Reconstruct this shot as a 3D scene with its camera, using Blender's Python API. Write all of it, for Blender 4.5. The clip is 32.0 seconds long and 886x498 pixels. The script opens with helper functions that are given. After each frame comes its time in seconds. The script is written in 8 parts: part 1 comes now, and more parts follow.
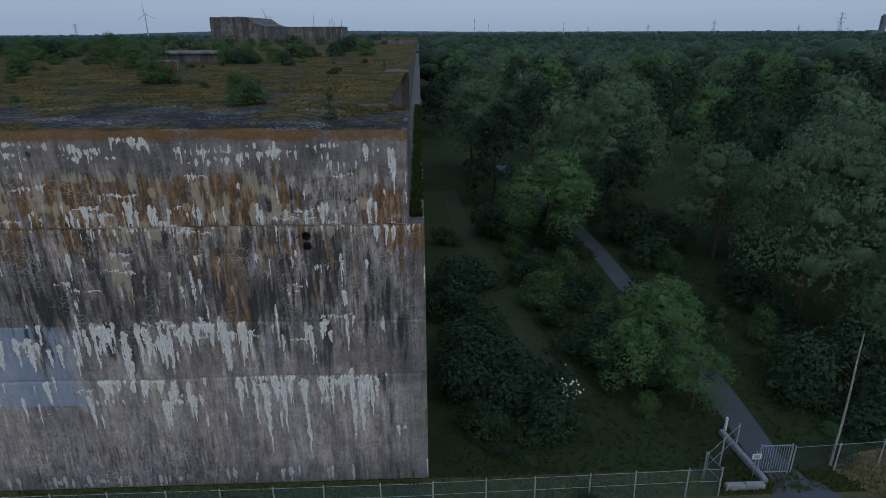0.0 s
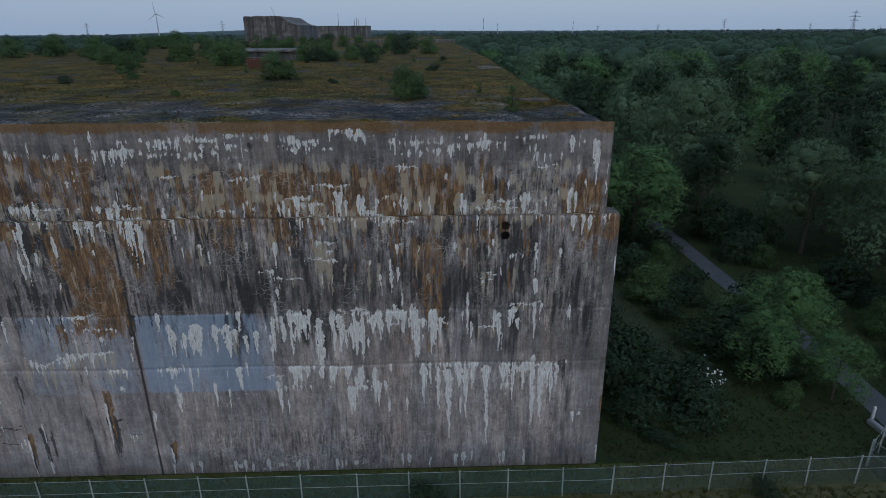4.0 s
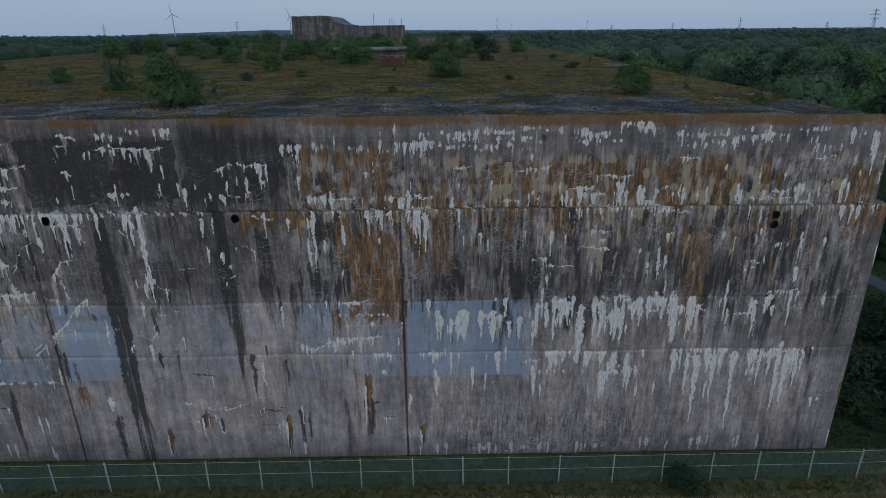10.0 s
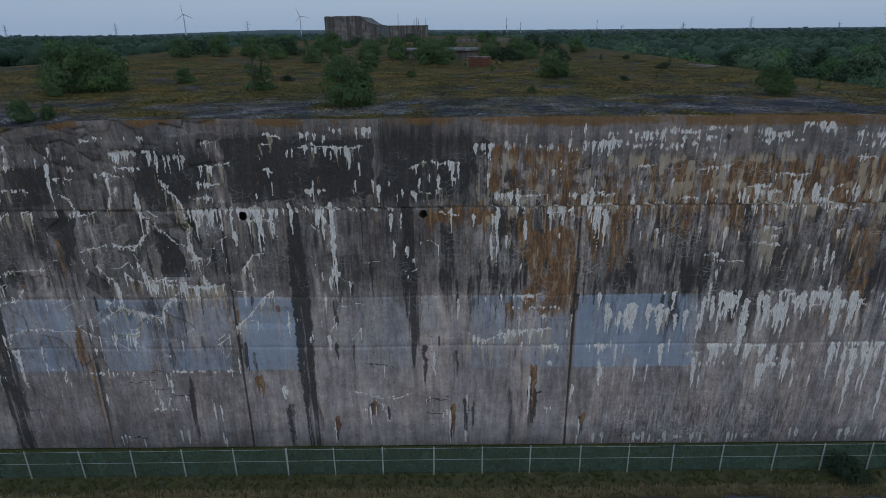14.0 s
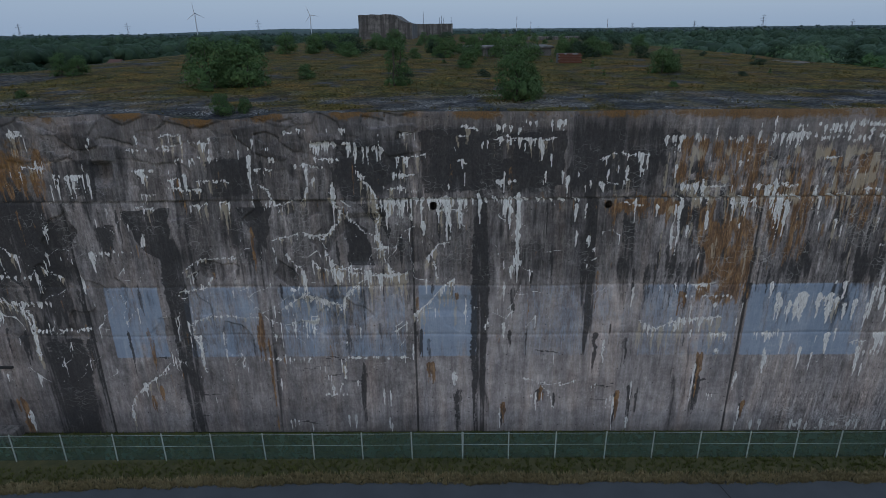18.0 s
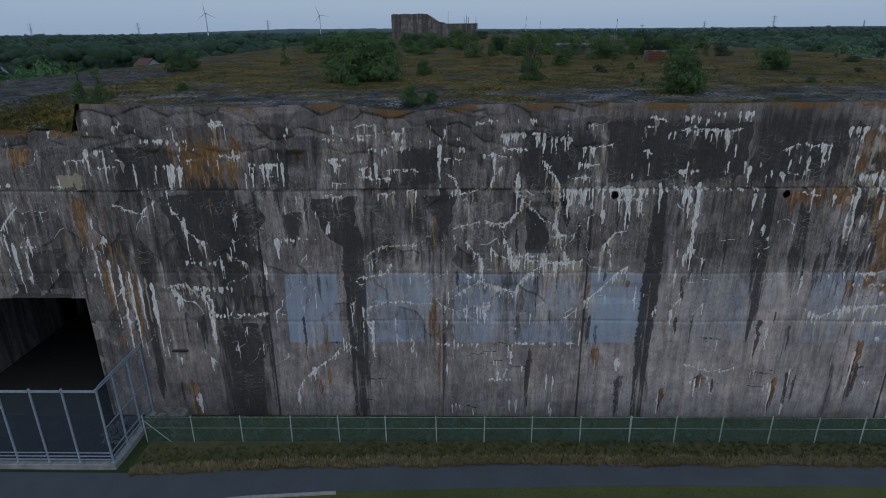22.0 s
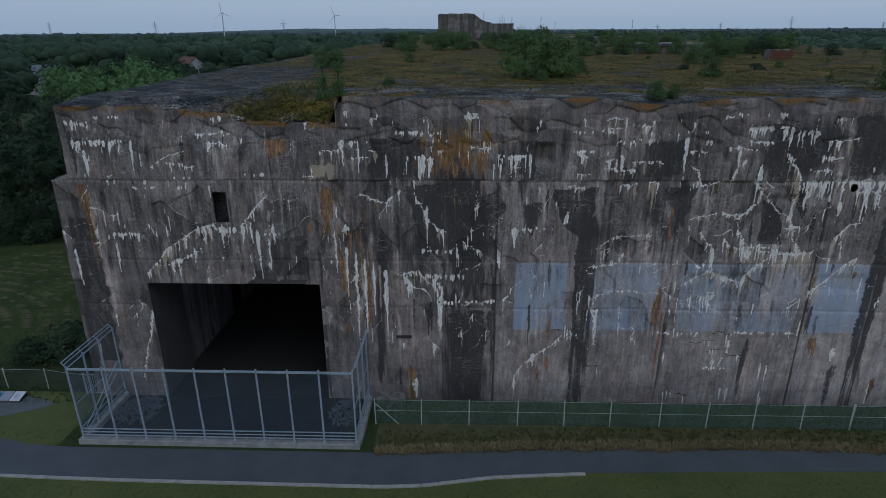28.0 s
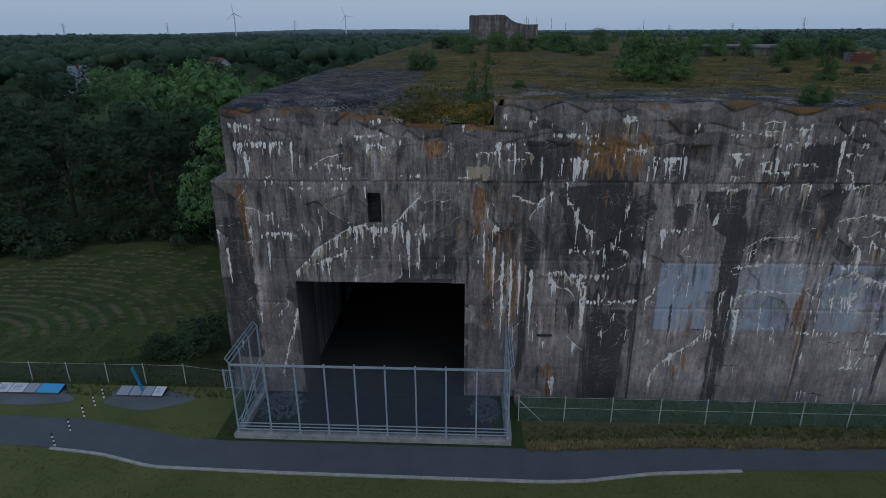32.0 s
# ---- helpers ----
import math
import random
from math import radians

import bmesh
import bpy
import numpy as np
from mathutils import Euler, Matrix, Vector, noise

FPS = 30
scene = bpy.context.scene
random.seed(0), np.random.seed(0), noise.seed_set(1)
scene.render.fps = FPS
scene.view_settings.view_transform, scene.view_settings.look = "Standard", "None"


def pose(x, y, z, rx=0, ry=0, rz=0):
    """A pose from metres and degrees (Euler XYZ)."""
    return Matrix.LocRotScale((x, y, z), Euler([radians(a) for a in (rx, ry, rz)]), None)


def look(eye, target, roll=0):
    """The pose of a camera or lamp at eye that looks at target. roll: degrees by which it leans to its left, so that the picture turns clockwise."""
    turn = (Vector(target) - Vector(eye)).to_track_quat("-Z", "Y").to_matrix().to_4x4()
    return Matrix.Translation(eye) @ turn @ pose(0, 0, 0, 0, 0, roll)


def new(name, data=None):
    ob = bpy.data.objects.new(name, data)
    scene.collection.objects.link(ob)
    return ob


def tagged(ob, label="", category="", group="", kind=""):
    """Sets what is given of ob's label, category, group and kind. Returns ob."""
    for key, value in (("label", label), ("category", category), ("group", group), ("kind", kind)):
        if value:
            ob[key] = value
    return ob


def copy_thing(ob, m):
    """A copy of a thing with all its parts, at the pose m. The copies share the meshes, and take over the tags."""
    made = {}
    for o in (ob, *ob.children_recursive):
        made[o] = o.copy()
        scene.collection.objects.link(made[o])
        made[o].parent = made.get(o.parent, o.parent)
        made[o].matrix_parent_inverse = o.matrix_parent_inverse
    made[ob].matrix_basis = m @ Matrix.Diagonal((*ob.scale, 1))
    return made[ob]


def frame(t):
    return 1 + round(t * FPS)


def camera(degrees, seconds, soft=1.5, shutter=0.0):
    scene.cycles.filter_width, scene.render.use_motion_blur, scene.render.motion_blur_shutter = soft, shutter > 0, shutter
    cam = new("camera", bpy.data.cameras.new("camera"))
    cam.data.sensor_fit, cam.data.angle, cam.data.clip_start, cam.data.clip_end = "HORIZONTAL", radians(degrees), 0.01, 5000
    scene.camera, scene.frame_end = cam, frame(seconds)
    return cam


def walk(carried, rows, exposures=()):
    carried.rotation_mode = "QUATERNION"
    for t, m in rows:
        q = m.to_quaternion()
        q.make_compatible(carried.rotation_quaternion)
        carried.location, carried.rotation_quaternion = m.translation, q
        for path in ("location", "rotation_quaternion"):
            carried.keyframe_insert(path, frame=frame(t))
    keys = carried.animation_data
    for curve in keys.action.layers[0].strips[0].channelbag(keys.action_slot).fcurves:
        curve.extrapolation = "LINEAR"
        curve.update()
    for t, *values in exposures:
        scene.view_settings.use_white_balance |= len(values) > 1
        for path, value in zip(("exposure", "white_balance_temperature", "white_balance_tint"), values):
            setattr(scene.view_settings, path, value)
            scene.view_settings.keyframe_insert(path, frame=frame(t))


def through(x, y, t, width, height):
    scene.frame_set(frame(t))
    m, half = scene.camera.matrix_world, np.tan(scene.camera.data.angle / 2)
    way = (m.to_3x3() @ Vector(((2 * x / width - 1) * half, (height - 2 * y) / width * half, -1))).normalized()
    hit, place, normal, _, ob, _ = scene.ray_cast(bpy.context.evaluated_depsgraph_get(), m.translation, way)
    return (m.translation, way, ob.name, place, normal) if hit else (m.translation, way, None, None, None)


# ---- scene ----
cam = camera(73.7, 32.0, soft=0.75)
PATH = [
    (0, (-0.131, 0.309, 26.093), (-0.061, 2.183, 25.4), -0.3),
    (0.5, (-1.268, 0.303, 26.172), (-1.201, 2.177, 25.478), -0.2),
    (1, (-2.536, 0.259, 26.201), (-2.47, 2.133, 25.508), -0.3),
    (1.5, (-3.791, 0.192, 26.236), (-3.73, 2.067, 25.543), -0.3),
    (2, (-5.153, 0.111, 26.233), (-5.093, 1.986, 25.54), -0.3),
    (2.5, (-6.418, 0.021, 26.123), (-6.363, 1.897, 25.432), -0.3),
    (3, (-7.744, -0.096, 26.068), (-7.691, 1.78, 25.375), -0.4),
    (3.5, (-9.082, -0.215, 26.019), (-9.031, 1.659, 25.324), -0.4),
    (5.5, (-14.162, -0.681, 25.618), (-14.121, 1.194, 24.923), -0.5),
    (6, (-15.393, -0.753, 25.594), (-15.357, 1.122, 24.899), -0.5),
    (6.5, (-16.613, -0.845, 25.596), (-16.578, 1.03, 24.9), -0.5),
    (7, (-17.873, -0.948, 25.601), (-17.839, 0.927, 24.906), -0.5),
    (7.5, (-19.052, -1.038, 25.611), (-19.022, 0.837, 24.916), -0.6),
    (8, (-20.262, -1.119, 25.64), (-20.235, 0.755, 24.943), -0.6),
    (8.5, (-21.484, -1.211, 25.654), (-21.458, 0.664, 24.959), -0.6),
    (9, (-22.657, -1.281, 25.722), (-22.633, 0.594, 25.026), -0.6),
    (9.5, (-23.863, -1.344, 25.799), (-23.844, 0.531, 25.104), -0.6),
    (10, (-25.111, -1.443, 25.89), (-25.093, 0.432, 25.194), -0.6),
    (10.5, (-26.389, -1.562, 25.978), (-26.372, 0.312, 25.281), -0.6),
    (11, (-27.549, -1.683, 26.009), (-27.537, 0.192, 25.312), -0.6),
    (11.5, (-28.784, -1.881, 25.985), (-28.774, -0.005, 25.291), -0.6),
    (12, (-29.997, -2.025, 26.042), (-29.99, -0.15, 25.345), -0.6),
    (12.5, (-31.378, -2.196, 26.031), (-31.369, -0.32, 25.336), -0.6),
    (13, (-32.577, -2.244, 26.095), (-32.575, -0.37, 25.398), -0.6),
    (13.5, (-33.855, -2.454, 26.162), (-33.855, -0.58, 25.463), -0.6),
    (14, (-35.128, -2.72, 26.174), (-35.131, -0.845, 25.477), -0.6),
    (14.5, (-36.613, -2.953, 26.109), (-36.609, -1.077, 25.415), -0.6),
    (16.5, (-41.716, -3.491, 26.124), (-41.73, -1.617, 25.425), -0.5),
    (17, (-43.057, -3.691, 26.148), (-43.075, -1.817, 25.448), -0.6),
    (17.5, (-44.405, -3.697, 26.169), (-44.423, -1.826, 25.465), -0.6),
    (18, (-45.672, -3.922, 26.095), (-45.698, -2.049, 25.395), -0.7),
    (18.5, (-47.076, -4.024, 26.07), (-47.101, -2.15, 25.37), -0.6),
    (19, (-48.38, -4.206, 26.01), (-48.411, -2.333, 25.31), -0.6),
    (20, (-51.107, -4.613, 25.966), (-51.142, -2.74, 25.266), -0.6),
    (20.5, (-52.316, -4.837, 25.889), (-52.359, -2.963, 25.192), -0.7),
    (21, (-53.771, -5.0, 25.932), (-53.81, -3.127, 25.233), -0.6),
    (21.5, (-55.028, -5.179, 25.855), (-55.073, -3.305, 25.158), -0.6),
    (22, (-56.422, -5.346, 25.853), (-56.466, -3.473, 25.154), -0.6),
    (22.5, (-57.802, -5.55, 25.793), (-57.845, -3.676, 25.096), -0.5),
    (23, (-58.944, -5.712, 25.785), (-58.995, -3.84, 25.085), -0.6),
    (23.5, (-60.324, -5.914, 25.677), (-60.372, -4.04, 24.981), -0.5),
    (24, (-61.456, -6.069, 25.687), (-61.512, -4.197, 24.987), -0.6),
    (24.5, (-62.816, -6.285, 25.73), (-62.869, -4.412, 25.029), -0.4),
    (25, (-63.919, -6.564, 25.757), (-63.979, -4.692, 25.058), -0.5),
    (25.5, (-65.135, -6.651, 25.731), (-65.2, -4.778, 25.032), -0.5),
    (27.5, (-70.021, -7.129, 25.751), (-70.09, -5.256, 25.053), -0.4),
    (28, (-71.095, -7.118, 25.722), (-71.169, -5.245, 25.024), -0.4),
    (28.5, (-72.174, -7.189, 25.706), (-72.252, -5.315, 25.011), -0.5),
    (29, (-73.391, -7.273, 25.812), (-73.472, -5.4, 25.115), -0.4),
    (29.5, (-74.544, -7.39, 25.835), (-74.629, -5.517, 25.139), -0.5),
    (30, (-75.784, -7.549, 25.938), (-75.87, -5.676, 25.241), -0.4),
    (30.5, (-77.012, -7.646, 25.992), (-77.101, -5.775, 25.293), -0.4),
    (31, (-78.269, -7.925, 26.008), (-78.359, -6.053, 25.311), -0.3),
    (31.5, (-79.6, -8.084, 26.138), (-79.686, -6.213, 25.436), -0.2),
    (32, (-80.621, -8.291, 26.032), (-80.719, -6.419, 25.336), -0.4),
]
walk(cam, [(t, look(eye, target, roll)) for t, eye, target, roll in PATH])

# ---- daylight: overcast dusk ----
world = bpy.data.worlds.new("world")
scene.world = world
world.use_nodes = True
wn, wl = world.node_tree.nodes, world.node_tree.links
sky = wn.new("ShaderNodeTexSky")
sky.sky_type = "NISHITA"
sky.sun_disc = False
sky.sun_elevation = radians(12)
sky.sun_rotation = radians(200)
sky.air_density, sky.dust_density, sky.ozone_density = 1.0, 2.0, 2.0
veil = wn.new("ShaderNodeMix")
veil.data_type = "RGBA"
veil.inputs["Factor"].default_value = 0.75
veil.inputs[7].default_value = (3.2, 4.35, 6.2, 1)
wl.new(sky.outputs[0], veil.inputs[6])
wl.new(veil.outputs[2], wn["Background"].inputs["Color"])
wn["Background"].inputs["Strength"].default_value = 0.108
sun = new("sun", bpy.data.lights.new("sun", "SUN"))
sun.data.energy, sun.data.angle, sun.data.color = 0.5, radians(30), (0.93, 0.96, 1.0)
sun.matrix_world = look((0, 0, 0), (-0.3, 0.6, -0.9))
scene.view_settings.exposure = 0.0


# ---- materials ----
class Mat:
    def __init__(self, name, rough=0.85, metal=0.0):
        self.m = bpy.data.materials.new(name)
        self.m.use_nodes = True
        self.n, self.l = self.m.node_tree.nodes, self.m.node_tree.links
        self.b = self.n["Principled BSDF"]
        self.b.inputs["Roughness"].default_value = rough
        self.b.inputs["Metallic"].default_value = metal
        self.co = self.n.new("ShaderNodeTexCoord").outputs["Object"]

    def map(self, sx=1, sy=1, sz=1):
        k = self.n.new("ShaderNodeMapping")
        k.inputs["Scale"].default_value = (sx, sy, sz)
        self.l.new(self.co, k.inputs["Vector"])
        return k.outputs[0]

    def noise(self, scale, vec=None, detail=4.0, rough=0.55, dist=0.0):
        k = self.n.new("ShaderNodeTexNoise")
        k.inputs["Scale"].default_value, k.inputs["Detail"].default_value = scale, detail
        k.inputs["Roughness"].default_value, k.inputs["Distortion"].default_value = rough, dist
        self.l.new(vec or self.co, k.inputs["Vector"])
        return k.outputs["Fac"]

    def ramp(self, fac, stops):
        k = self.n.new("ShaderNodeValToRGB")
        while len(k.color_ramp.elements) < len(stops):
            k.color_ramp.elements.new(0.5)
        for e, (p, c) in zip(k.color_ramp.elements, stops):
            e.position = p
            e.color = (*c, 1) if isinstance(c, tuple) else (c, c, c, 1)
        self.l.new(fac, k.inputs[0])
        return k.outputs[0]

    def put(self, sock, value):
        if isinstance(value, (int, float)):
            sock.default_value = value
        elif isinstance(value, tuple):
            sock.default_value = (*value, 1)
        else:
            self.l.new(value, sock)

    def math(self, op, a, b=0.0, clamp=False):
        k = self.n.new("ShaderNodeMath")
        k.operation, k.use_clamp = op, clamp
        self.put(k.inputs[0], a)
        self.put(k.inputs[1], b)
        return k.outputs[0]

    def mix(self, fac, a, b, mode="MIX"):
        k = self.n.new("ShaderNodeMix")
        k.data_type, k.blend_type = "RGBA", mode
        self.put(k.inputs[0], fac)
        self.put(k.inputs[6], a)
        self.put(k.inputs[7], b)
        return k.outputs[2]

    def attr(self, name):
        k = self.n.new("ShaderNodeAttribute")
        k.attribute_name = name
        s = self.n.new("ShaderNodeSeparateColor")
        self.l.new(k.outputs["Color"], s.inputs[0])
        return s.outputs[0], s.outputs[1], s.outputs[2], k.outputs["Alpha"]

    def island(self):
        return self.n.new("ShaderNodeNewGeometry").outputs["Random Per Island"]

    def chance(self):
        return self.n.new("ShaderNodeObjectInfo").outputs["Random"]

    def color(self, c):
        self.put(self.b.inputs["Base Color"], c)
        return self

    def rough(self, c):
        self.put(self.b.inputs["Roughness"], c)
        return self

    def bump(self, h, strength=0.4, dist=0.05):
        k = self.n.new("ShaderNodeBump")
        k.inputs["Strength"].default_value, k.inputs["Distance"].default_value = strength, dist
        self.l.new(h, k.inputs["Height"])
        self.l.new(k.outputs[0], self.b.inputs["Normal"])
        return self


def wall_concrete():
    """Board-marked concrete with lime, rust, soot and faded paint on it."""
    k = Mat("stained_concrete", 0.9)
    white, rust, dark, blue = k.attr("stain")
    cream, lichen, crack, tone = k.attr("wear")
    streak = k.noise(1.0, k.map(2.6, 2.6, 0.3), 6, 0.62)
    fine = k.noise(1.0, k.map(6, 6, 1.3), 7, 0.74)
    grain = k.noise(14, detail=6, rough=0.7)
    hair = k.noise(1.0, k.map(8, 8, 0.6), 6, 0.7)
    cloud = k.noise(0.35, detail=5, rough=0.6)
    base = k.ramp(cloud, [(0.3, (0.148, 0.132, 0.129)), (0.5, (0.209, 0.189, 0.183)), (0.72, (0.279, 0.256, 0.247))])
    base = k.mix(k.math("MULTIPLY", k.ramp(streak, [(0.42, 0.0), (0.64, 1.0)]), 0.55), base, (0.085, 0.073, 0.07))
    base = k.mix(k.math("MULTIPLY", k.ramp(fine, [(0.50, 0.0), (0.66, 1.0)]), 0.3), base, (0.36, 0.345, 0.335))
    base = k.mix(1.0, base, k.ramp(k.noise(6, detail=8, rough=0.85), [(0.34, 0.84), (0.5, 1.0), (0.66, 1.16)]), "MULTIPLY")
    base = k.mix(1.0, base, k.ramp(k.noise(1.0, k.map(0.16, 0.16, 2.4), 3, 0.5), [(0.35, 0.95), (0.65, 1.05)]), "MULTIPLY")
    base = k.mix(1.0, base, k.ramp(k.noise(1.6, detail=6, rough=0.68, dist=0.4), [(0.32, 0.78), (0.5, 1.0), (0.7, 1.2)]), "MULTIPLY")
    board = k.n.new("ShaderNodeTexWave")
    board.wave_type, board.bands_direction, board.wave_profile = "BANDS", "Z", "SAW"
    board.inputs["Scale"].default_value, board.inputs["Distortion"].default_value = 0.36, 0.35
    board.inputs["Detail"].default_value, board.inputs["Detail Scale"].default_value = 2, 0.4
    k.l.new(k.co, board.inputs["Vector"])
    line = k.ramp(board.outputs["Fac"], [(0.0, 1.0), (0.05, 0.0), (0.94, 0.0), (1.0, 1.0)])
    base = k.mix(k.math("MULTIPLY", line, k.math("MULTIPLY", k.ramp(k.noise(0.5, detail=3), [(0.45, 0.0), (0.66, 1.0)]), 0.1)), base, (0.05, 0.045, 0.045))
    base = k.mix(1.0, base, k.ramp(tone, [(0.0, 0.2), (0.5, 1.0), (1.0, 1.75)]), "MULTIPLY")
    rain = k.noise(1.0, k.map(5.0, 5.0, 0.8), 8, 0.8, 0.25)
    streaky = k.math("ADD", k.math("MULTIPLY", crack, 1.5), -0.06, True)
    base = k.mix(k.math("ADD", streaky, 0.12, True), base, k.mix(1.0, base, k.ramp(rain, [(0.36, 0.35), (0.5, 1.0), (0.64, 1.75)]), "MULTIPLY"))
    pits = k.noise(1.0, k.map(7, 7, 5), 8, 0.85)
    base = k.mix(k.math("ADD", streaky, 0.3, True), base, k.mix(1.0, base, k.ramp(pits, [(0.38, 0.62), (0.5, 1.0), (0.62, 1.4)]), "MULTIPLY"))
    hue = k.noise(1.0, k.map(0.75, 0.75, 0.07), 5, 0.6)
    base = k.mix(1.0, base, k.ramp(hue, [(0.34, (0.78, 0.80, 0.85)), (0.5, (1.0, 1.0, 1.02)), (0.66, (1.3, 1.21, 1.16))]), "MULTIPLY")

    base = k.mix(k.math("MULTIPLY", k.ramp(hair, [(0.54, 0.0), (0.62, 1.0)]), k.math("MULTIPLY", streaky, 0.4)), base, (0.40, 0.385, 0.365))
    base = k.mix(k.math("MULTIPLY", k.ramp(hair, [(0.36, 1.0), (0.45, 0.0)]), k.math("MULTIPLY", streaky, 0.5)), base, (0.03, 0.026, 0.025))

    def mask(a, n, lo, hi, gain):
        v = k.math("ADD", a, k.math("MULTIPLY", k.math("SUBTRACT", n, 0.5), gain))
        return k.ramp(v, [(lo, 0.0), (hi, 1.0)])
    dots = k.n.new("ShaderNodeVectorMath")
    dots.operation = "FRACTION"
    k.l.new(k.map(0.82, 0.0, 0.91), dots.inputs[0])
    gap = k.n.new("ShaderNodeVectorMath")
    gap.operation = "DISTANCE"
    k.l.new(dots.outputs[0], gap.inputs[0])
    gap.inputs[1].default_value = (0.5, 0.0, 0.5)
    tie = k.math("MULTIPLY", k.ramp(gap.outputs["Value"], [(0.026, 1.0), (0.036, 0.0)]), k.ramp(k.noise(0.7, detail=2), [(0.42, 0.0), (0.46, 1.0)]))
    base = k.mix(k.math("MULTIPLY", tie, 0.85), base, (0.015, 0.014, 0.014))
    paint = mask(blue, k.math("MULTIPLY", k.math("ADD", rain, fine), 0.5), 0.25, 0.8, 2.6)
    base = k.mix(k.math("MULTIPLY", paint, 0.66), base, (0.265, 0.36, 0.495))
    soot = mask(dark, k.math("MULTIPLY", k.math("ADD", rain, streak), 0.5), 0.26, 0.56, 1.7)
    base = k.mix(k.math("MULTIPLY", soot, 0.88), base, k.ramp(pits, [(0.35, (0.014, 0.014, 0.015)), (0.65, (0.045, 0.043, 0.045))]))
    brown = mask(rust, k.math("MULTIPLY", k.math("ADD", rain, streak), 0.5), 0.32, 0.52, 2.4)
    base = k.mix(k.math("MULTIPLY", brown, 0.88), base, k.ramp(rain, [(0.36, (0.05, 0.032, 0.022)), (0.5, (0.165, 0.088, 0.040)), (0.62, (0.36, 0.205, 0.088))]))
    base = k.mix(k.math("MULTIPLY", mask(cream, k.math("MULTIPLY", k.math("ADD", rain, hair), 0.5), 0.45, 0.66, 2.4), 0.62), base, (0.47, 0.40, 0.30))
    moss = mask(lichen, k.noise(1.6, detail=7, rough=0.75), 0.35, 0.7, 2.2)
    base = k.mix(k.math("MULTIPLY", moss, 0.8), base, k.ramp(grain, [(0.35, (0.10, 0.052, 0.015)), (0.65, (0.24, 0.122, 0.026))]))
    crumb = k.noise(1.0, k.map(13, 13, 1.7), 6, 0.8)
    lime = mask(white, k.math("MULTIPLY", k.math("ADD", k.math("ADD", fine, crumb), hair), 0.3333), 0.4, 0.47, 1.7)
    base = k.mix(k.math("MULTIPLY", lime, k.ramp(white, [(0.12, 0.25), (0.35, 0.6), (0.6, 1.0)])), base, k.ramp(crumb, [(0.34, (0.30, 0.29, 0.28)), (0.46, (0.58, 0.57, 0.56)), (0.62, (0.86, 0.86, 0.85))]))
    vor = k.n.new("ShaderNodeTexVoronoi")
    vor.feature = "DISTANCE_TO_EDGE"
    vor.inputs["Scale"].default_value = 1.5
    warp = k.n.new("ShaderNodeVectorMath")
    warp.operation = "ADD"
    wob = k.n.new("ShaderNodeTexNoise")
    wob.inputs["Scale"].default_value = 1.5
    k.l.new(k.co, wob.inputs["Vector"])
    k.l.new(k.map(1, 1, 1.9), warp.inputs[0])
    wob.inputs["Detail"].default_value = 5
    k.l.new(wob.outputs["Color"], warp.inputs[1])
    k.l.new(warp.outputs[0], vor.inputs["Vector"])
    net = k.ramp(vor.outputs["Distance"], [(0.0, 1.0), (0.014, 0.8), (0.036, 0.0)])
    web = k.math("MULTIPLY", k.math("MULTIPLY", net, k.math("MAXIMUM", crack, 0.22)), k.ramp(k.noise(0.5), [(0.5, 0.0), (0.62, 0.8)]))
    base = k.mix(web, base, (0.6, 0.6, 0.58))
    k.color(base)
    h = k.math("ADD", k.math("MULTIPLY", grain, 0.5), k.math("MULTIPLY", lime, 0.5))
    h = k.math("SUBTRACT", h, k.math("MULTIPLY", line, 0.12))
    return k.bump(h, 0.55, 0.05).m


def plain_concrete(name, lo, hi, scale=0.8, wet=0.0, run=2.2):
    k = Mat(name, 0.88)
    n, s, g = k.noise(scale, detail=6, rough=0.62), k.noise(1.0, k.map(run, run, run * 0.08), 5), k.noise(16, detail=5, rough=0.7)
    c = k.ramp(n, [(0.3, lo), (0.7, hi)])
    c = k.mix(k.math("MULTIPLY", k.ramp(s, [(0.43, 0.0), (0.58, 1.0)]), 0.8 * (wet > 0)), c, (0.03, 0.028, 0.027))
    c = k.mix(k.math("MULTIPLY", k.ramp(g, [(0.45, 0.0), (0.7, 1.0)]), 0.22), c, (0.5, 0.49, 0.47))
    return k.color(c).bump(g, 0.5, 0.03).m


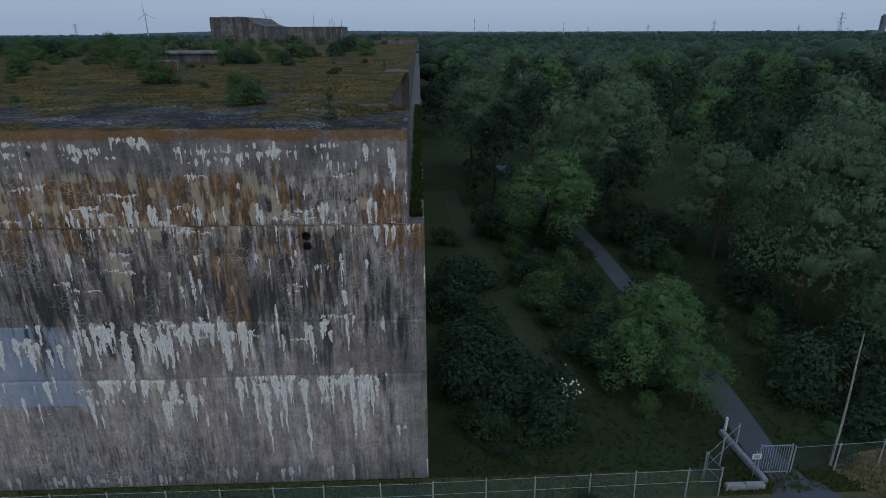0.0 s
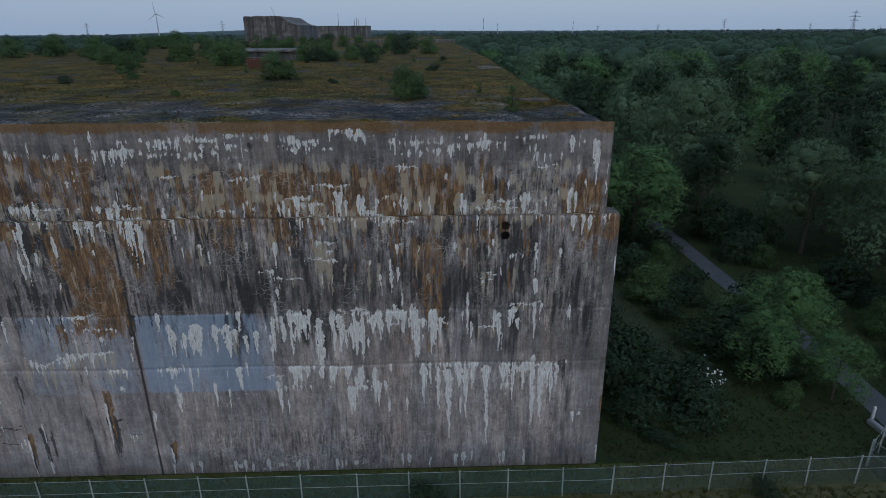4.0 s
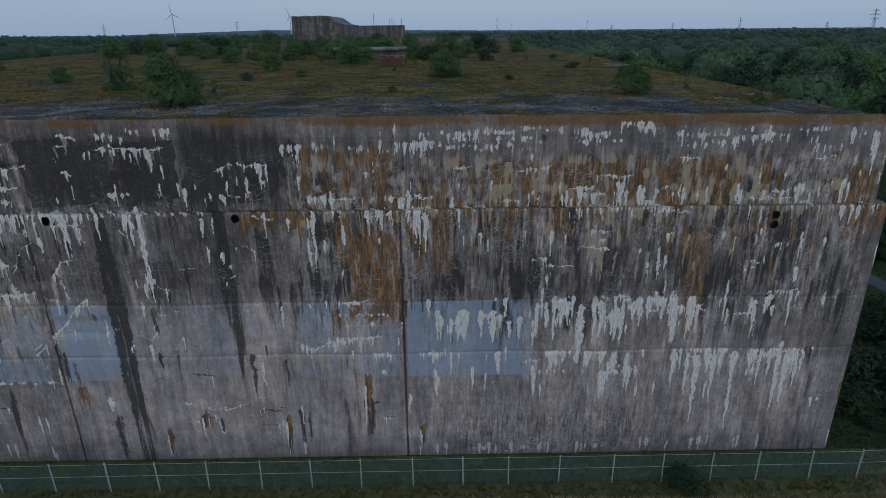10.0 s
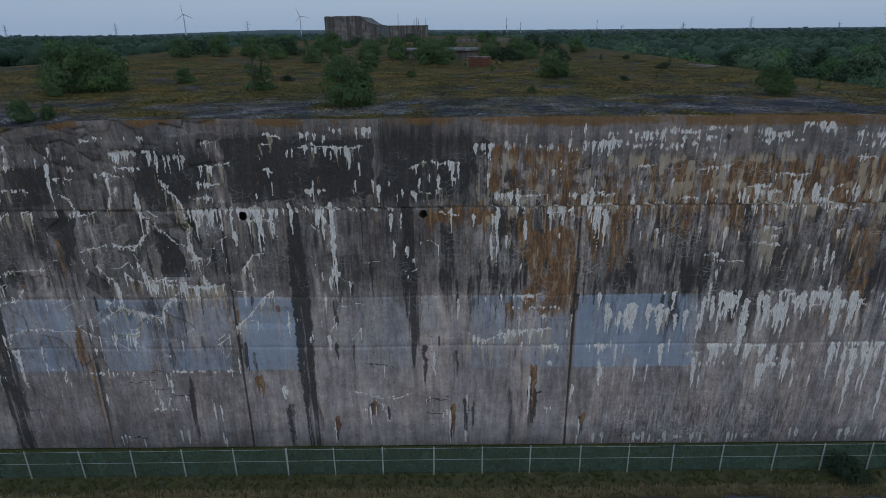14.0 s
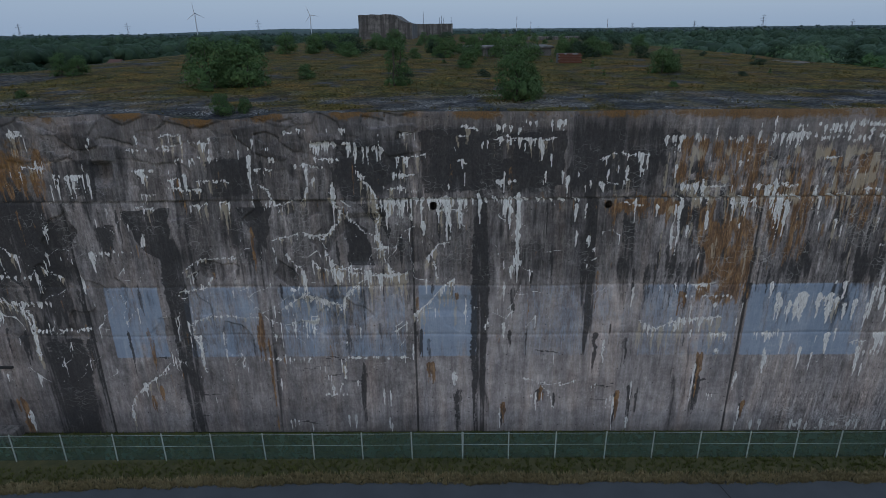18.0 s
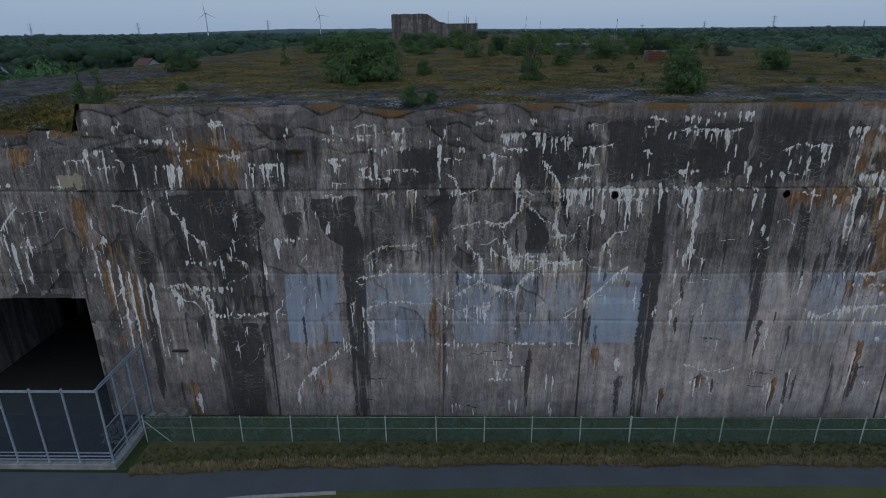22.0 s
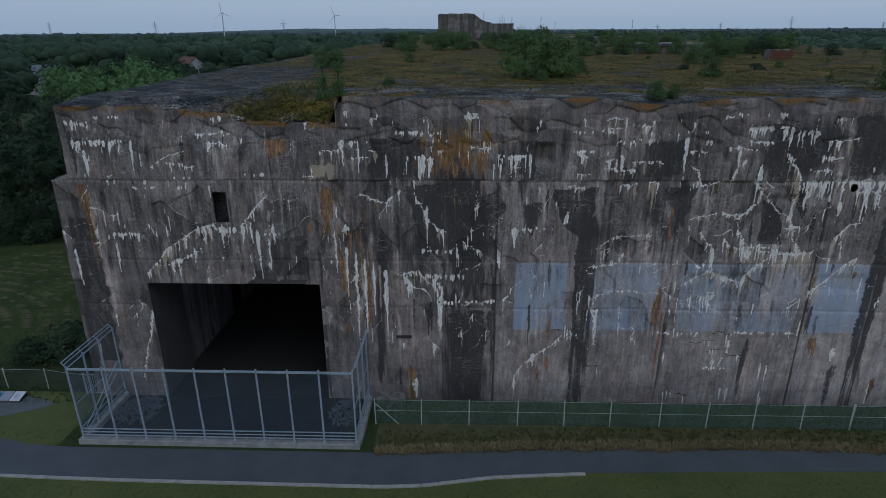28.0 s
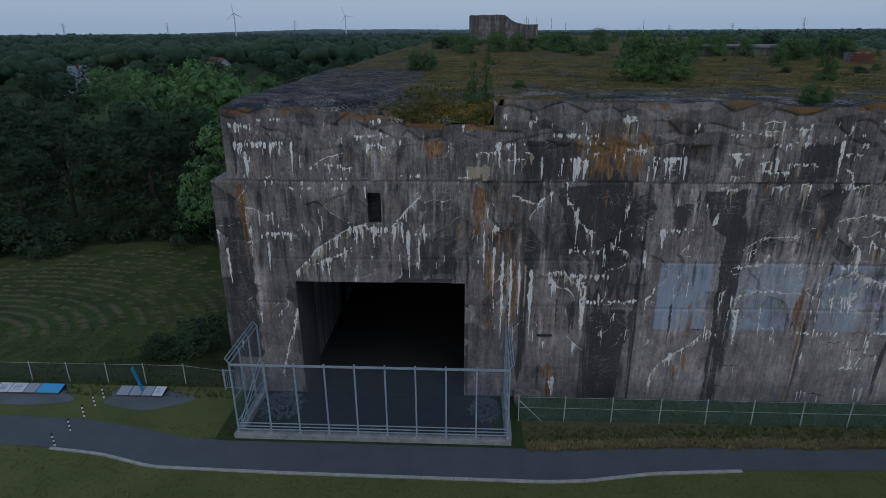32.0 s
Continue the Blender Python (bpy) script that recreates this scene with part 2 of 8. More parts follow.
def roof_surface():
    k = Mat("weathered_roof", 0.95)
    k.b.inputs["Specular IOR Level"].default_value = 0.12
    grass, moss, rim, bare = k.attr("cover")
    n, g, f = k.noise(0.9, detail=7, rough=0.68), k.noise(7, detail=6, rough=0.7), k.noise(0.25, detail=4)
    c = k.ramp(n, [(0.32, (0.03, 0.031, 0.040)), (0.5, (0.056, 0.057, 0.064)), (0.7, (0.115, 0.115, 0.122))])
    vor = k.n.new("ShaderNodeTexVoronoi")
    vor.feature = "DISTANCE_TO_EDGE"
    vor.inputs["Scale"].default_value = 0.5
    bend = k.n.new("ShaderNodeTexNoise")
    bend.inputs["Scale"].default_value = 0.8
    k.l.new(k.co, bend.inputs["Vector"])
    add = k.n.new("ShaderNodeVectorMath")
    k.l.new(k.co, add.inputs[0])
    k.l.new(bend.outputs["Color"], add.inputs[1])
    k.l.new(add.outputs[0], vor.inputs["Vector"])
    c = k.mix(k.ramp(vor.outputs["Distance"], [(0.0, 0.8), (0.012, 0.5), (0.03, 0.0)]), c, (0.012, 0.011, 0.010))
    c = k.mix(k.ramp(k.math("ADD", moss, k.math("MULTIPLY", k.math("SUBTRACT", g, 0.5), 1.9)), [(0.38, 0.0), (0.62, 1.0)]), c,
              k.ramp(n, [(0.35, (0.036, 0.030, 0.012)), (0.65, (0.095, 0.062, 0.020))]))
    c = k.mix(k.ramp(k.math("ADD", grass, k.math("MULTIPLY", k.math("SUBTRACT", g, 0.5), 1.2)), [(0.34, 0.0), (0.6, 1.0)]), c,
              k.ramp(k.noise(3, detail=6), [(0.3, (0.032, 0.036, 0.009)), (0.5, (0.078, 0.064, 0.017)), (0.72, (0.138, 0.090, 0.024))]))
    c = k.mix(k.math("MULTIPLY", grass, k.ramp(f, [(0.46, 0.0), (0.6, 0.75)])), c, k.ramp(g, [(0.3, (0.045, 0.030, 0.008)), (0.7, (0.135, 0.078, 0.016))]))
    c = k.mix(k.math("MULTIPLY", grass, k.ramp(k.noise(0.14, detail=5), [(0.5, 0.0), (0.64, 0.8)])), c, k.ramp(g, [(0.3, (0.022, 0.030, 0.007)), (0.7, (0.062, 0.070, 0.016))]))
    c = k.mix(1.0, c, k.ramp(k.noise(0.35, detail=7, rough=0.72), [(0.38, (0.36, 0.42, 0.42)), (0.5, (0.85, 0.85, 0.8)), (0.62, (1.35, 1.15, 0.85))]), "MULTIPLY")
    c = k.mix(1.0, c, k.ramp(k.noise(3.5, detail=7, rough=0.8), [(0.38, 0.4), (0.5, 1.05), (0.62, 1.95)]), "MULTIPLY")
    grit = k.noise(1.0, k.map(5, 2.2, 5), 7, 0.85)
    c = k.mix(k.math("ADD", k.math("MULTIPLY", k.math("MAXIMUM", grass, moss), 0.8), 0.12, True), c, k.mix(1.0, c, k.ramp(grit, [(0.38, 0.35), (0.5, 1.0), (0.62, 1.9)]), "MULTIPLY"))
    c = k.mix(k.ramp(k.math("ADD", rim, k.math("MULTIPLY", k.math("SUBTRACT", g, 0.5), 1.2)), [(0.4, 0.0), (0.8, 1.0)]), c, (0.19, 0.098, 0.022))
    c = k.mix(k.math("MULTIPLY", bare, k.ramp(g, [(0.5, 0.0), (0.62, 1.0)])), c, (0.36, 0.35, 0.34))
    return k.color(c).bump(k.math("ADD", n, k.math("MULTIPLY", g, 0.4)), 0.8, 0.12).m


def ground_surface():
    k = Mat("grass_ground", 0.95)
    k.b.inputs["Specular IOR Level"].default_value = 0.2
    n, g, f = k.noise(0.35, detail=7, rough=0.65), k.noise(6, detail=6, rough=0.7), k.noise(0.02, detail=3)
    c = k.ramp(n, [(0.3, (0.013, 0.021, 0.008)), (0.5, (0.021, 0.034, 0.012)), (0.72, (0.036, 0.050, 0.017))])
    c = k.mix(k.math("MULTIPLY", k.ramp(g, [(0.45, 0.0), (0.7, 1.0)]), 0.35), c, (0.048, 0.066, 0.021))
    c = k.mix(k.math("MULTIPLY", k.ramp(f, [(0.45, 0.0), (0.6, 1.0)]), 0.4), c, (0.06, 0.085, 0.03))
    return k.color(c).bump(k.math("ADD", g, n), 0.9, 0.15).m


def speckled(name, lo, hi, scale, rough=0.9, bump=0.4, big=0.3):
    k = Mat(name, rough)
    g, n = k.noise(scale, detail=6, rough=0.7), k.noise(big, detail=5, rough=0.6)
    c = k.mix(0.5, k.ramp(g, [(0.32, lo), (0.68, hi)]), k.ramp(n, [(0.3, lo), (0.7, hi)]))
    return k.color(c).bump(g, bump, 0.03).m


def leaf(name, lo, mid, hi, through=0.1):
    k = Mat(name, 0.75)
    r = k.math("ADD", k.math("MULTIPLY", k.island(), 0.2), k.math("MULTIPLY", k.noise(0.35, detail=3), 0.8))
    leafy = k.noise(4.5, detail=5, rough=0.8)
    c = k.ramp(r, [(0.15, lo), (0.5, mid), (0.85, hi)])
    c = k.mix(k.math("MULTIPLY", k.chance(), 0.35), c, tuple(v * 0.62 for v in mid))
    c = k.mix(1.0, c, k.ramp(leafy, [(0.36, 0.75), (0.5, 1.1), (0.66, 1.5)]), "MULTIPLY")
    k.color(c).bump(leafy, 0.7, 0.25)
    k.b.inputs["Specular IOR Level"].default_value = 0.25
    tr = k.n.new("ShaderNodeBsdfTranslucent")
    k.put(tr.inputs["Color"], c)
    mx = k.n.new("ShaderNodeMixShader")
    mx.inputs[0].default_value = through
    k.l.new(k.b.outputs[0], mx.inputs[1])
    k.l.new(tr.outputs[0], mx.inputs[2])
    k.l.new(mx.outputs[0], k.n["Material Output"].inputs["Surface"])
    return k.m


def net(name, colour, cover):
    """Fine woven mesh, seen from far off: part of the light goes straight through."""
    k = Mat(name, 0.7)
    k.color(k.ramp(k.noise(0.9, detail=5), [(0.3, tuple(v * 0.75 for v in colour)), (0.7, colour)]))
    tr = k.n.new("ShaderNodeBsdfTransparent")
    mx = k.n.new("ShaderNodeMixShader")
    k.put(mx.inputs[0], k.ramp(k.noise(2.5, detail=6), [(0.3, cover - 0.12), (0.7, cover + 0.12)]))
    k.l.new(tr.outputs[0], mx.inputs[1])
    k.l.new(k.b.outputs[0], mx.inputs[2])
    k.l.new(mx.outputs[0], k.n["Material Output"].inputs["Surface"])
    return k.m


def metal(name, colour, rough=0.5, shine=0.8):
    k = Mat(name, rough, shine)
    n = k.noise(6, detail=5)
    return k.color(k.ramp(n, [(0.3, tuple(v * 0.7 for v in colour)), (0.7, colour)])).m


CONCRETE = wall_concrete()
ROOF = roof_surface()
GROUND = ground_surface()
SIDE = plain_concrete("old_concrete", (0.12, 0.105, 0.10), (0.24, 0.22, 0.21), 0.6, 1)
EDGE = plain_concrete("edge_concrete", (0.055, 0.043, 0.032), (0.16, 0.118, 0.082), 0.8, 1, 1.2)
# near-black copy of the old concrete: indoor gloom put into the colour
DIM = plain_concrete("gloom_concrete", (0.012, 0.011, 0.011), (0.03, 0.028, 0.027))
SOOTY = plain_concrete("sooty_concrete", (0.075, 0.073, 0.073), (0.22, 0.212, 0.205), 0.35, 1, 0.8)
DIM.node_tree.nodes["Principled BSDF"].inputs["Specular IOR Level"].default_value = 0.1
CAST = plain_concrete("cast_concrete", (0.14, 0.15, 0.155), (0.28, 0.29, 0.29), 1.5)
ASPHALT = speckled("asphalt", (0.043, 0.050, 0.060), (0.078, 0.088, 0.100), 18, 0.85, 0.3, 0.5)
KERB = plain_concrete("kerb_stone", (0.21, 0.205, 0.195), (0.34, 0.335, 0.32), 2)
GRAVEL = speckled("gravel", (0.04, 0.050, 0.058), (0.13, 0.148, 0.165), 14, 0.9, 0.9)
TURF = speckled("verge_turf", (0.022, 0.032, 0.010), (0.115, 0.10, 0.042), 3.2, 0.95, 0.9, 0.9)
LAWN = speckled("lawn", (0.034, 0.050, 0.010), (0.10, 0.11, 0.028), 5, 0.95, 0.9, 0.25)
STRAW = speckled("dry_grass", (0.10, 0.083, 0.036), (0.24, 0.19, 0.09), 9, 0.95, 0.9)
BLADE = leaf("grass_blade", (0.05, 0.054, 0.016), (0.10, 0.084, 0.026), (0.17, 0.125, 0.045), 0.3)
BLADE_STRAW = leaf("straw_blade", (0.16, 0.14, 0.07), (0.31, 0.255, 0.14), (0.48, 0.40, 0.24), 0.3)
BLADE_GREEN = leaf("green_blade", (0.025, 0.045, 0.012), (0.05, 0.075, 0.02), (0.095, 0.105, 0.035), 0.3)
BLADE_LAWN = leaf("lawn_blade", (0.06, 0.08, 0.02), (0.11, 0.125, 0.034), (0.17, 0.17, 0.06), 0.3)
LEAF_A = leaf("willow_leaf", (0.060, 0.105, 0.060), (0.105, 0.172, 0.098), (0.165, 0.245, 0.145))
LEAF_B = leaf("dark_leaf", (0.014, 0.032, 0.018), (0.028, 0.056, 0.030), (0.058, 0.100, 0.052))
LEAF_D = leaf("bush_leaf", (0.034, 0.072, 0.026), (0.070, 0.130, 0.046), (0.125, 0.195, 0.072))
TOWER = plain_concrete("tower_concrete", (0.022, 0.021, 0.022), (0.23, 0.215, 0.205), 0.5, 1, 0.9)
LEAF_C = leaf("fresh_leaf", (0.046, 0.104, 0.040), (0.090, 0.180, 0.066), (0.165, 0.275, 0.105))
FAR_LEAF = leaf("far_leaf", (0.024, 0.050, 0.032), (0.044, 0.082, 0.050), (0.080, 0.128, 0.076))
BARK = speckled("bark", (0.035, 0.028, 0.022), (0.10, 0.085, 0.07), 9, 0.95, 0.8)
PALE_BARK = speckled("pale_bark", (0.2, 0.19, 0.17), (0.45, 0.43, 0.4), 6, 0.9, 0.6)
BLOSSOM = speckled("white_blossom", (0.55, 0.55, 0.5), (0.75, 0.75, 0.7), 5, 0.9, 0.2)
POST = metal("painted_post", (0.44, 0.48, 0.47), 0.6, 0.2)
STEEL = metal("galvanised_steel", (0.36, 0.44, 0.53), 0.5, 0.35)
GREEN_NET = net("green_net", (0.048, 0.092, 0.070), 0.75)
GREY_NET = net("grey_net", (0.10, 0.14, 0.16), 0.28)
STEEL_NET = net("steel_net", (0.10, 0.155, 0.22), 0.18)
RUSTY = speckled("rusty_brick", (0.06, 0.028, 0.02), (0.17, 0.066, 0.04), 8)
WHITE_PAINT = speckled("white_paint", (0.6, 0.6, 0.6), (0.78, 0.78, 0.78), 8, 0.5, 0.1)
BLACK_PAINT = speckled("black_paint", (0.015, 0.015, 0.016), (0.03, 0.03, 0.032), 8, 0.5, 0.1)
CYAN = speckled("blue_panel", (0.02, 0.22, 0.42), (0.03, 0.30, 0.55), 3, 0.4, 0.05)
PALE = speckled("pale_panel", (0.42, 0.45, 0.5), (0.52, 0.55, 0.6), 3, 0.5, 0.05)
GREY_PANEL = speckled("grey_panel", (0.20, 0.22, 0.27), (0.27, 0.29, 0.34), 3, 0.5, 0.05)
LATTICE = metal("lattice_steel", (0.17, 0.2, 0.24), 0.7, 0.2)
TURBINE = speckled("turbine_paint", (0.42, 0.46, 0.52), (0.5, 0.54, 0.6), 0.2, 0.6, 0.02)
TILE_RED = speckled("roof_tile", (0.075, 0.04, 0.034), (0.14, 0.07, 0.055), 2)
RENDERED = speckled("pale_render", (0.3, 0.31, 0.32), (0.42, 0.43, 0.44), 2)
GLASS = metal("window_glass", (0.03, 0.035, 0.04), 0.15, 0.0)
# leaf green shifted to blue: the haze of distance is in this colour
HAZE_HILL = speckled("far_wood", (0.045, 0.075, 0.075), (0.07, 0.105, 0.105), 0.05, 1.0, 0.2, 0.01)


# ---- mesh tools ----
class Geo:
    def __init__(self):
        self.v, self.f = [], []

    def quad(self, a, b, c, d):
        i = len(self.v)
        self.v += [a, b, c, d]
        self.f.append((i, i + 1, i + 2, i + 3))

    def box(self, x0, y0, z0, x1, y1, z1, ch=0.0):
        """A box with its upper edges chamfered by ch."""
        i = len(self.v)
        ring = lambda k, z: [(x0 + k, y0 + k, z), (x1 - k, y0 + k, z), (x1 - k, y1 - k, z), (x0 + k, y1 - k, z)]
        rings = [ring(0, z0), ring(0, z1)] if ch <= 0 else [ring(0, z0), ring(0, z1 - ch), ring(ch, z1)]
        for r in rings:
            self.v += r
        for k in range(len(rings) - 1):
            for j in range(4):
                self.f.append((i + 4 * k + j, i + 4 * k + (j + 1) % 4, i + 4 * k + 4 + (j + 1) % 4, i + 4 * k + 4 + j))
        e = i + 4 * (len(rings) - 1)
        self.f.append((i + 3, i + 2, i + 1, i))
        self.f.append((e, e + 1, e + 2, e + 3))

    def rod(self, p, q, r0, r1=None, n=6):
        r1 = r0 if r1 is None else r1
        p, q = Vector(p), Vector(q)
        d = (q - p).normalized()
        a = d.orthogonal().normalized()
        b = d.cross(a)
        i = len(self.v)
        for c, r in ((p, r0), (q, r1)):
            for k in range(n):
                w = 2 * math.pi * k / n
                self.v.append(tuple(c + a * (r * math.cos(w)) + b * (r * math.sin(w))))
        for k in range(n):
            self.f.append((i + k, i + (k + 1) % n, i + n + (k + 1) % n, i + n + k))
        self.f.append(tuple(range(i + n - 1, i - 1, -1)))
        self.f.append(tuple(range(i + n, i + 2 * n)))

    def mesh(self, name, smooth=False):
        me = bpy.data.meshes.new(name)
        me.from_pydata(self.v, [], self.f)
        if smooth:
            me.polygons.foreach_set("use_smooth", [True] * len(me.polygons))
        me.update()
        return me


def mesh_np(name, v, faces, smooth=False):
    """A mesh from arrays: v (n, 3), faces (m, 3 or 4)."""
    me = bpy.data.meshes.new(name)
    v, faces = np.ascontiguousarray(v, np.float32), np.ascontiguousarray(faces, np.int32)
    m, k = faces.shape
    me.vertices.add(len(v))
    me.vertices.foreach_set("co", v.ravel())
    me.loops.add(m * k)
    me.loops.foreach_set("vertex_index", faces.ravel())
    me.polygons.add(m)
    me.polygons.foreach_set("loop_start", np.arange(0, m * k, k, dtype=np.int32))
    if smooth:
        me.polygons.foreach_set("use_smooth", np.ones(m, bool))
    me.update(calc_edges=True)
    me.validate()
    return me


def part(name, g, material, parent=None, label="", smooth=False):
    me = g.mesh(name, smooth) if isinstance(g, Geo) else g
    if not me.materials:
        me.materials.append(material)
    ob = new(name, me)
    ob.parent = parent
    return tagged(ob, label)


def thing(name, label, category, at=(0, 0, 0), group="", kind="", turn=0.0):
    ob = new(name)
    ob.matrix_basis = pose(*at, 0, 0, turn)
    return tagged(ob, label, category, group, kind)


def grid_faces(nz, nx, keep=None):
    a = np.arange((nz - 1) * nx).reshape(nz - 1, nx)[:, :-1]
    q = np.stack([a, a + 1, a + nx + 1, a + nx], -1)
    return q[keep] if keep is not None else q.reshape(-1, 4)


rng = np.random.default_rng(7)


def lattice_noise(nx, ny, cells_x, cells_y, seed):
    """Smooth value noise from 0 to 1 on an ny by nx sheet."""
    r = np.random.default_rng(seed).random((cells_y + 2, cells_x + 2))
    x, y = np.linspace(0, cells_x, nx), np.linspace(0, cells_y, ny)
    i, j = x.astype(int), y.astype(int)
    fx, fy = x - i, y - j
    fx, fy = fx * fx * (3 - 2 * fx), (fy * fy * (3 - 2 * fy))[:, None]
    a, b = r[j][:, i], r[j][:, i + 1]
    c, d = r[j + 1][:, i], r[j + 1][:, i + 1]
    return (a * (1 - fx) + b * fx) * (1 - fy) + (c * (1 - fx) + d * fx) * fy


# ---- the bunker ----
YF, X0, X1, LEDGE = 29.9, -97.9, 0.0, 16.6      # front plane, ends of the front, height of the ledge
bunker = thing("bunker", "huge weathered concrete bunker with lime, rust and soot stains", "bunker", (X1, YF, 0))
OFF = Vector((X1, YF, 0))


def top_height(x):
    """Height of the broken upper edge of the front."""
    k = [(-98, 21.4), (-91, 21.15), (-89.5, 21.0), (-86.8, 20.75), (-85.2, 20.4), (-79.5, 20.2), (-79.2, 21.9), (-70, 21.6), (-63.4, 21.8), (-61.4, 21.55),
         (-58.5, 21.35), (-56.4, 21.65), (-50, 21.75), (-39, 21.65), (-32, 21.7), (0, 21.5)]
    step = np.floor(np.asarray(x) * 0.9 + 0.6 * np.sin(np.asarray(x) * 1.7))
    chip = np.sin(step * 12.9898) * 43758.5453
    rough = np.clip((-44 - np.asarray(x)) / 8, 0.12, 1)
    return np.interp(x, [p[0] for p in k], [p[1] for p in k]) + rough * 0.1 * (chip - np.floor(chip) - 0.75)


NX, NZ = 1633, 306
DX, DZ = 97.9 / 1632, 21.9 / 305
gx, gz = np.linspace(X0, X1, NX), np.linspace(0, 21.9, NZ)
F = {n: np.zeros((NZ, NX)) for n in ("white", "rust", "dark", "blue", "cream", "lichen", "crack")}
tone = np.full((NZ, NX), 0.5)
dent = np.zeros((NZ, NX))
film = np.zeros((NZ, NX))       # thin pale washes


def cell(x, z):
    if z > LEDGE:
        x = (x + 97.1) * 97.9 / 96.3 - 97.9
    return (x - X0) / (X1 - X0) * (NX - 1), z / 21.9 * (NZ - 1)


def drip(field, x, z, length, w, strength=1.0, lean=0.0):
    """A run of stain: narrow above, fuller below, with a rounded or pointed end."""
    z0 = max(z - length, 0)
    i, j1 = cell(x, z)
    _, j0 = cell(x, z0)
    spread = (0.6 + w * 1.2) / DX
    a, b = int(max(i - spread, 0)), int(min(i + spread + 1, NX))
    c, d = int(max(j0 - 1, 0)), int(min(j1 + 2, NZ))
    if b <= a or d <= c:
        return
    u = (z - gz[c:d]) / max(length, 0.1)
    if rng.random() < 0.3:
        half = w * np.clip(0.45 + 0.9 * u, 0.3, 1.0) * np.sqrt(np.clip(1.02 - u, 0, 1) * 2.2).clip(0, 1)
    else:
        half = w * np.clip(u * 7 + 0.45, 0, 1) * np.clip(1.03 - u, 0, 1) ** 0.65 * (1 + 0.3 * np.sin(u * 11 + x))
    px = (i / (NX - 1)) * (X1 - X0) + X0 + lean * u * length + 0.012 * np.sin(3 * z + u * 7)
    v = strength * np.clip(1.35 - np.abs(gx[None, a:b] - px[:, None]) / np.maximum(half, 0.02)[:, None], 0, 1)
    field[c:d, a:b] = np.maximum(field[c:d, a:b], np.minimum(v, 1))


def zone(field, xa, xb, zt, zb, strength, soft=0.5):
    (ia, jb), (ib, jt) = cell(min(xa, xb), zb), cell(max(xa, xb), zt)
    x = np.arange(NX)[None, :] * DX
    z = np.arange(NZ)[:, None] * DZ
    ia, ib, jb, jt = ia * DX, ib * DX, jb * DZ, jt * DZ
    v = np.clip((x - ia) / soft + 0.5, 0, 1) * np.clip((ib - x) / soft + 0.5, 0, 1) * np.clip((z - jb) / soft + 0.5, 0, 1) * np.clip((jt - z) / soft + 0.5, 0, 1)
    np.maximum(field, v * strength, out=field)


def window(xa, xb, zt, zb):
    """The cells of a stretch of the front."""
    (ia, jb), (ib, jt) = cell(min(xa, xb), max(zb, 0)), cell(max(xa, xb), zt)
    return slice(max(int(jb) - 1, 0), min(int(jt) + 2, NZ)), slice(max(int(ia) - 1, 0), min(int(ib) + 2, NX))


def column(field, xa, xb, zt, zb, w, strength):
    """A broad run with soft, wandering flanks."""
    box = window(min(xa, xb) - w - 0.7, max(xa, xb) + w + 0.7, zt + 0.5, zb - 2)
    z, x = gz[box[0]][:, None], gx[box[1]][None, :]
    t = (zt - z) / (zt - zb)
    xc = xa + (xb - xa) * t + 0.04 * np.sin(z * 0.7 + xa)
    half = w * (0.5 + 0.05 * np.sin(z * 0.5 + 2 * xa))
    strands = 0.86 + 0.26 * np.sin(x * 23 + xa * 7) * np.sin(x * 9 + xa) + 0.12 * np.sin(z * 1.9 + x * 5)
    v = strands * strength * (1.25 - 0.25 * t) * np.clip((half - np.abs(x - xc)) / (0.55 * w + 0.08 + 0.3 * (w > 0.9)) + 0.5, 0, 1) * np.clip((zt + 0.4 * np.sin(x * 9) - z) / 1.1, 0, 1) * np.clip((z - zb + 0.6 + 0.5 * np.sin(x * 13)) / 1.4 + (zb < 0.5), 0, 1)
    field[box] = np.maximum(field[box], np.minimum(v, 1))


def wander(n, step, keep=0.8):
    """A slow random sway of n values."""
    out, v = np.zeros(n), 0.0
    for k, q in enumerate(rng.normal(0, step, n)):
        v = v * keep + q
        out[k] = v
    return out


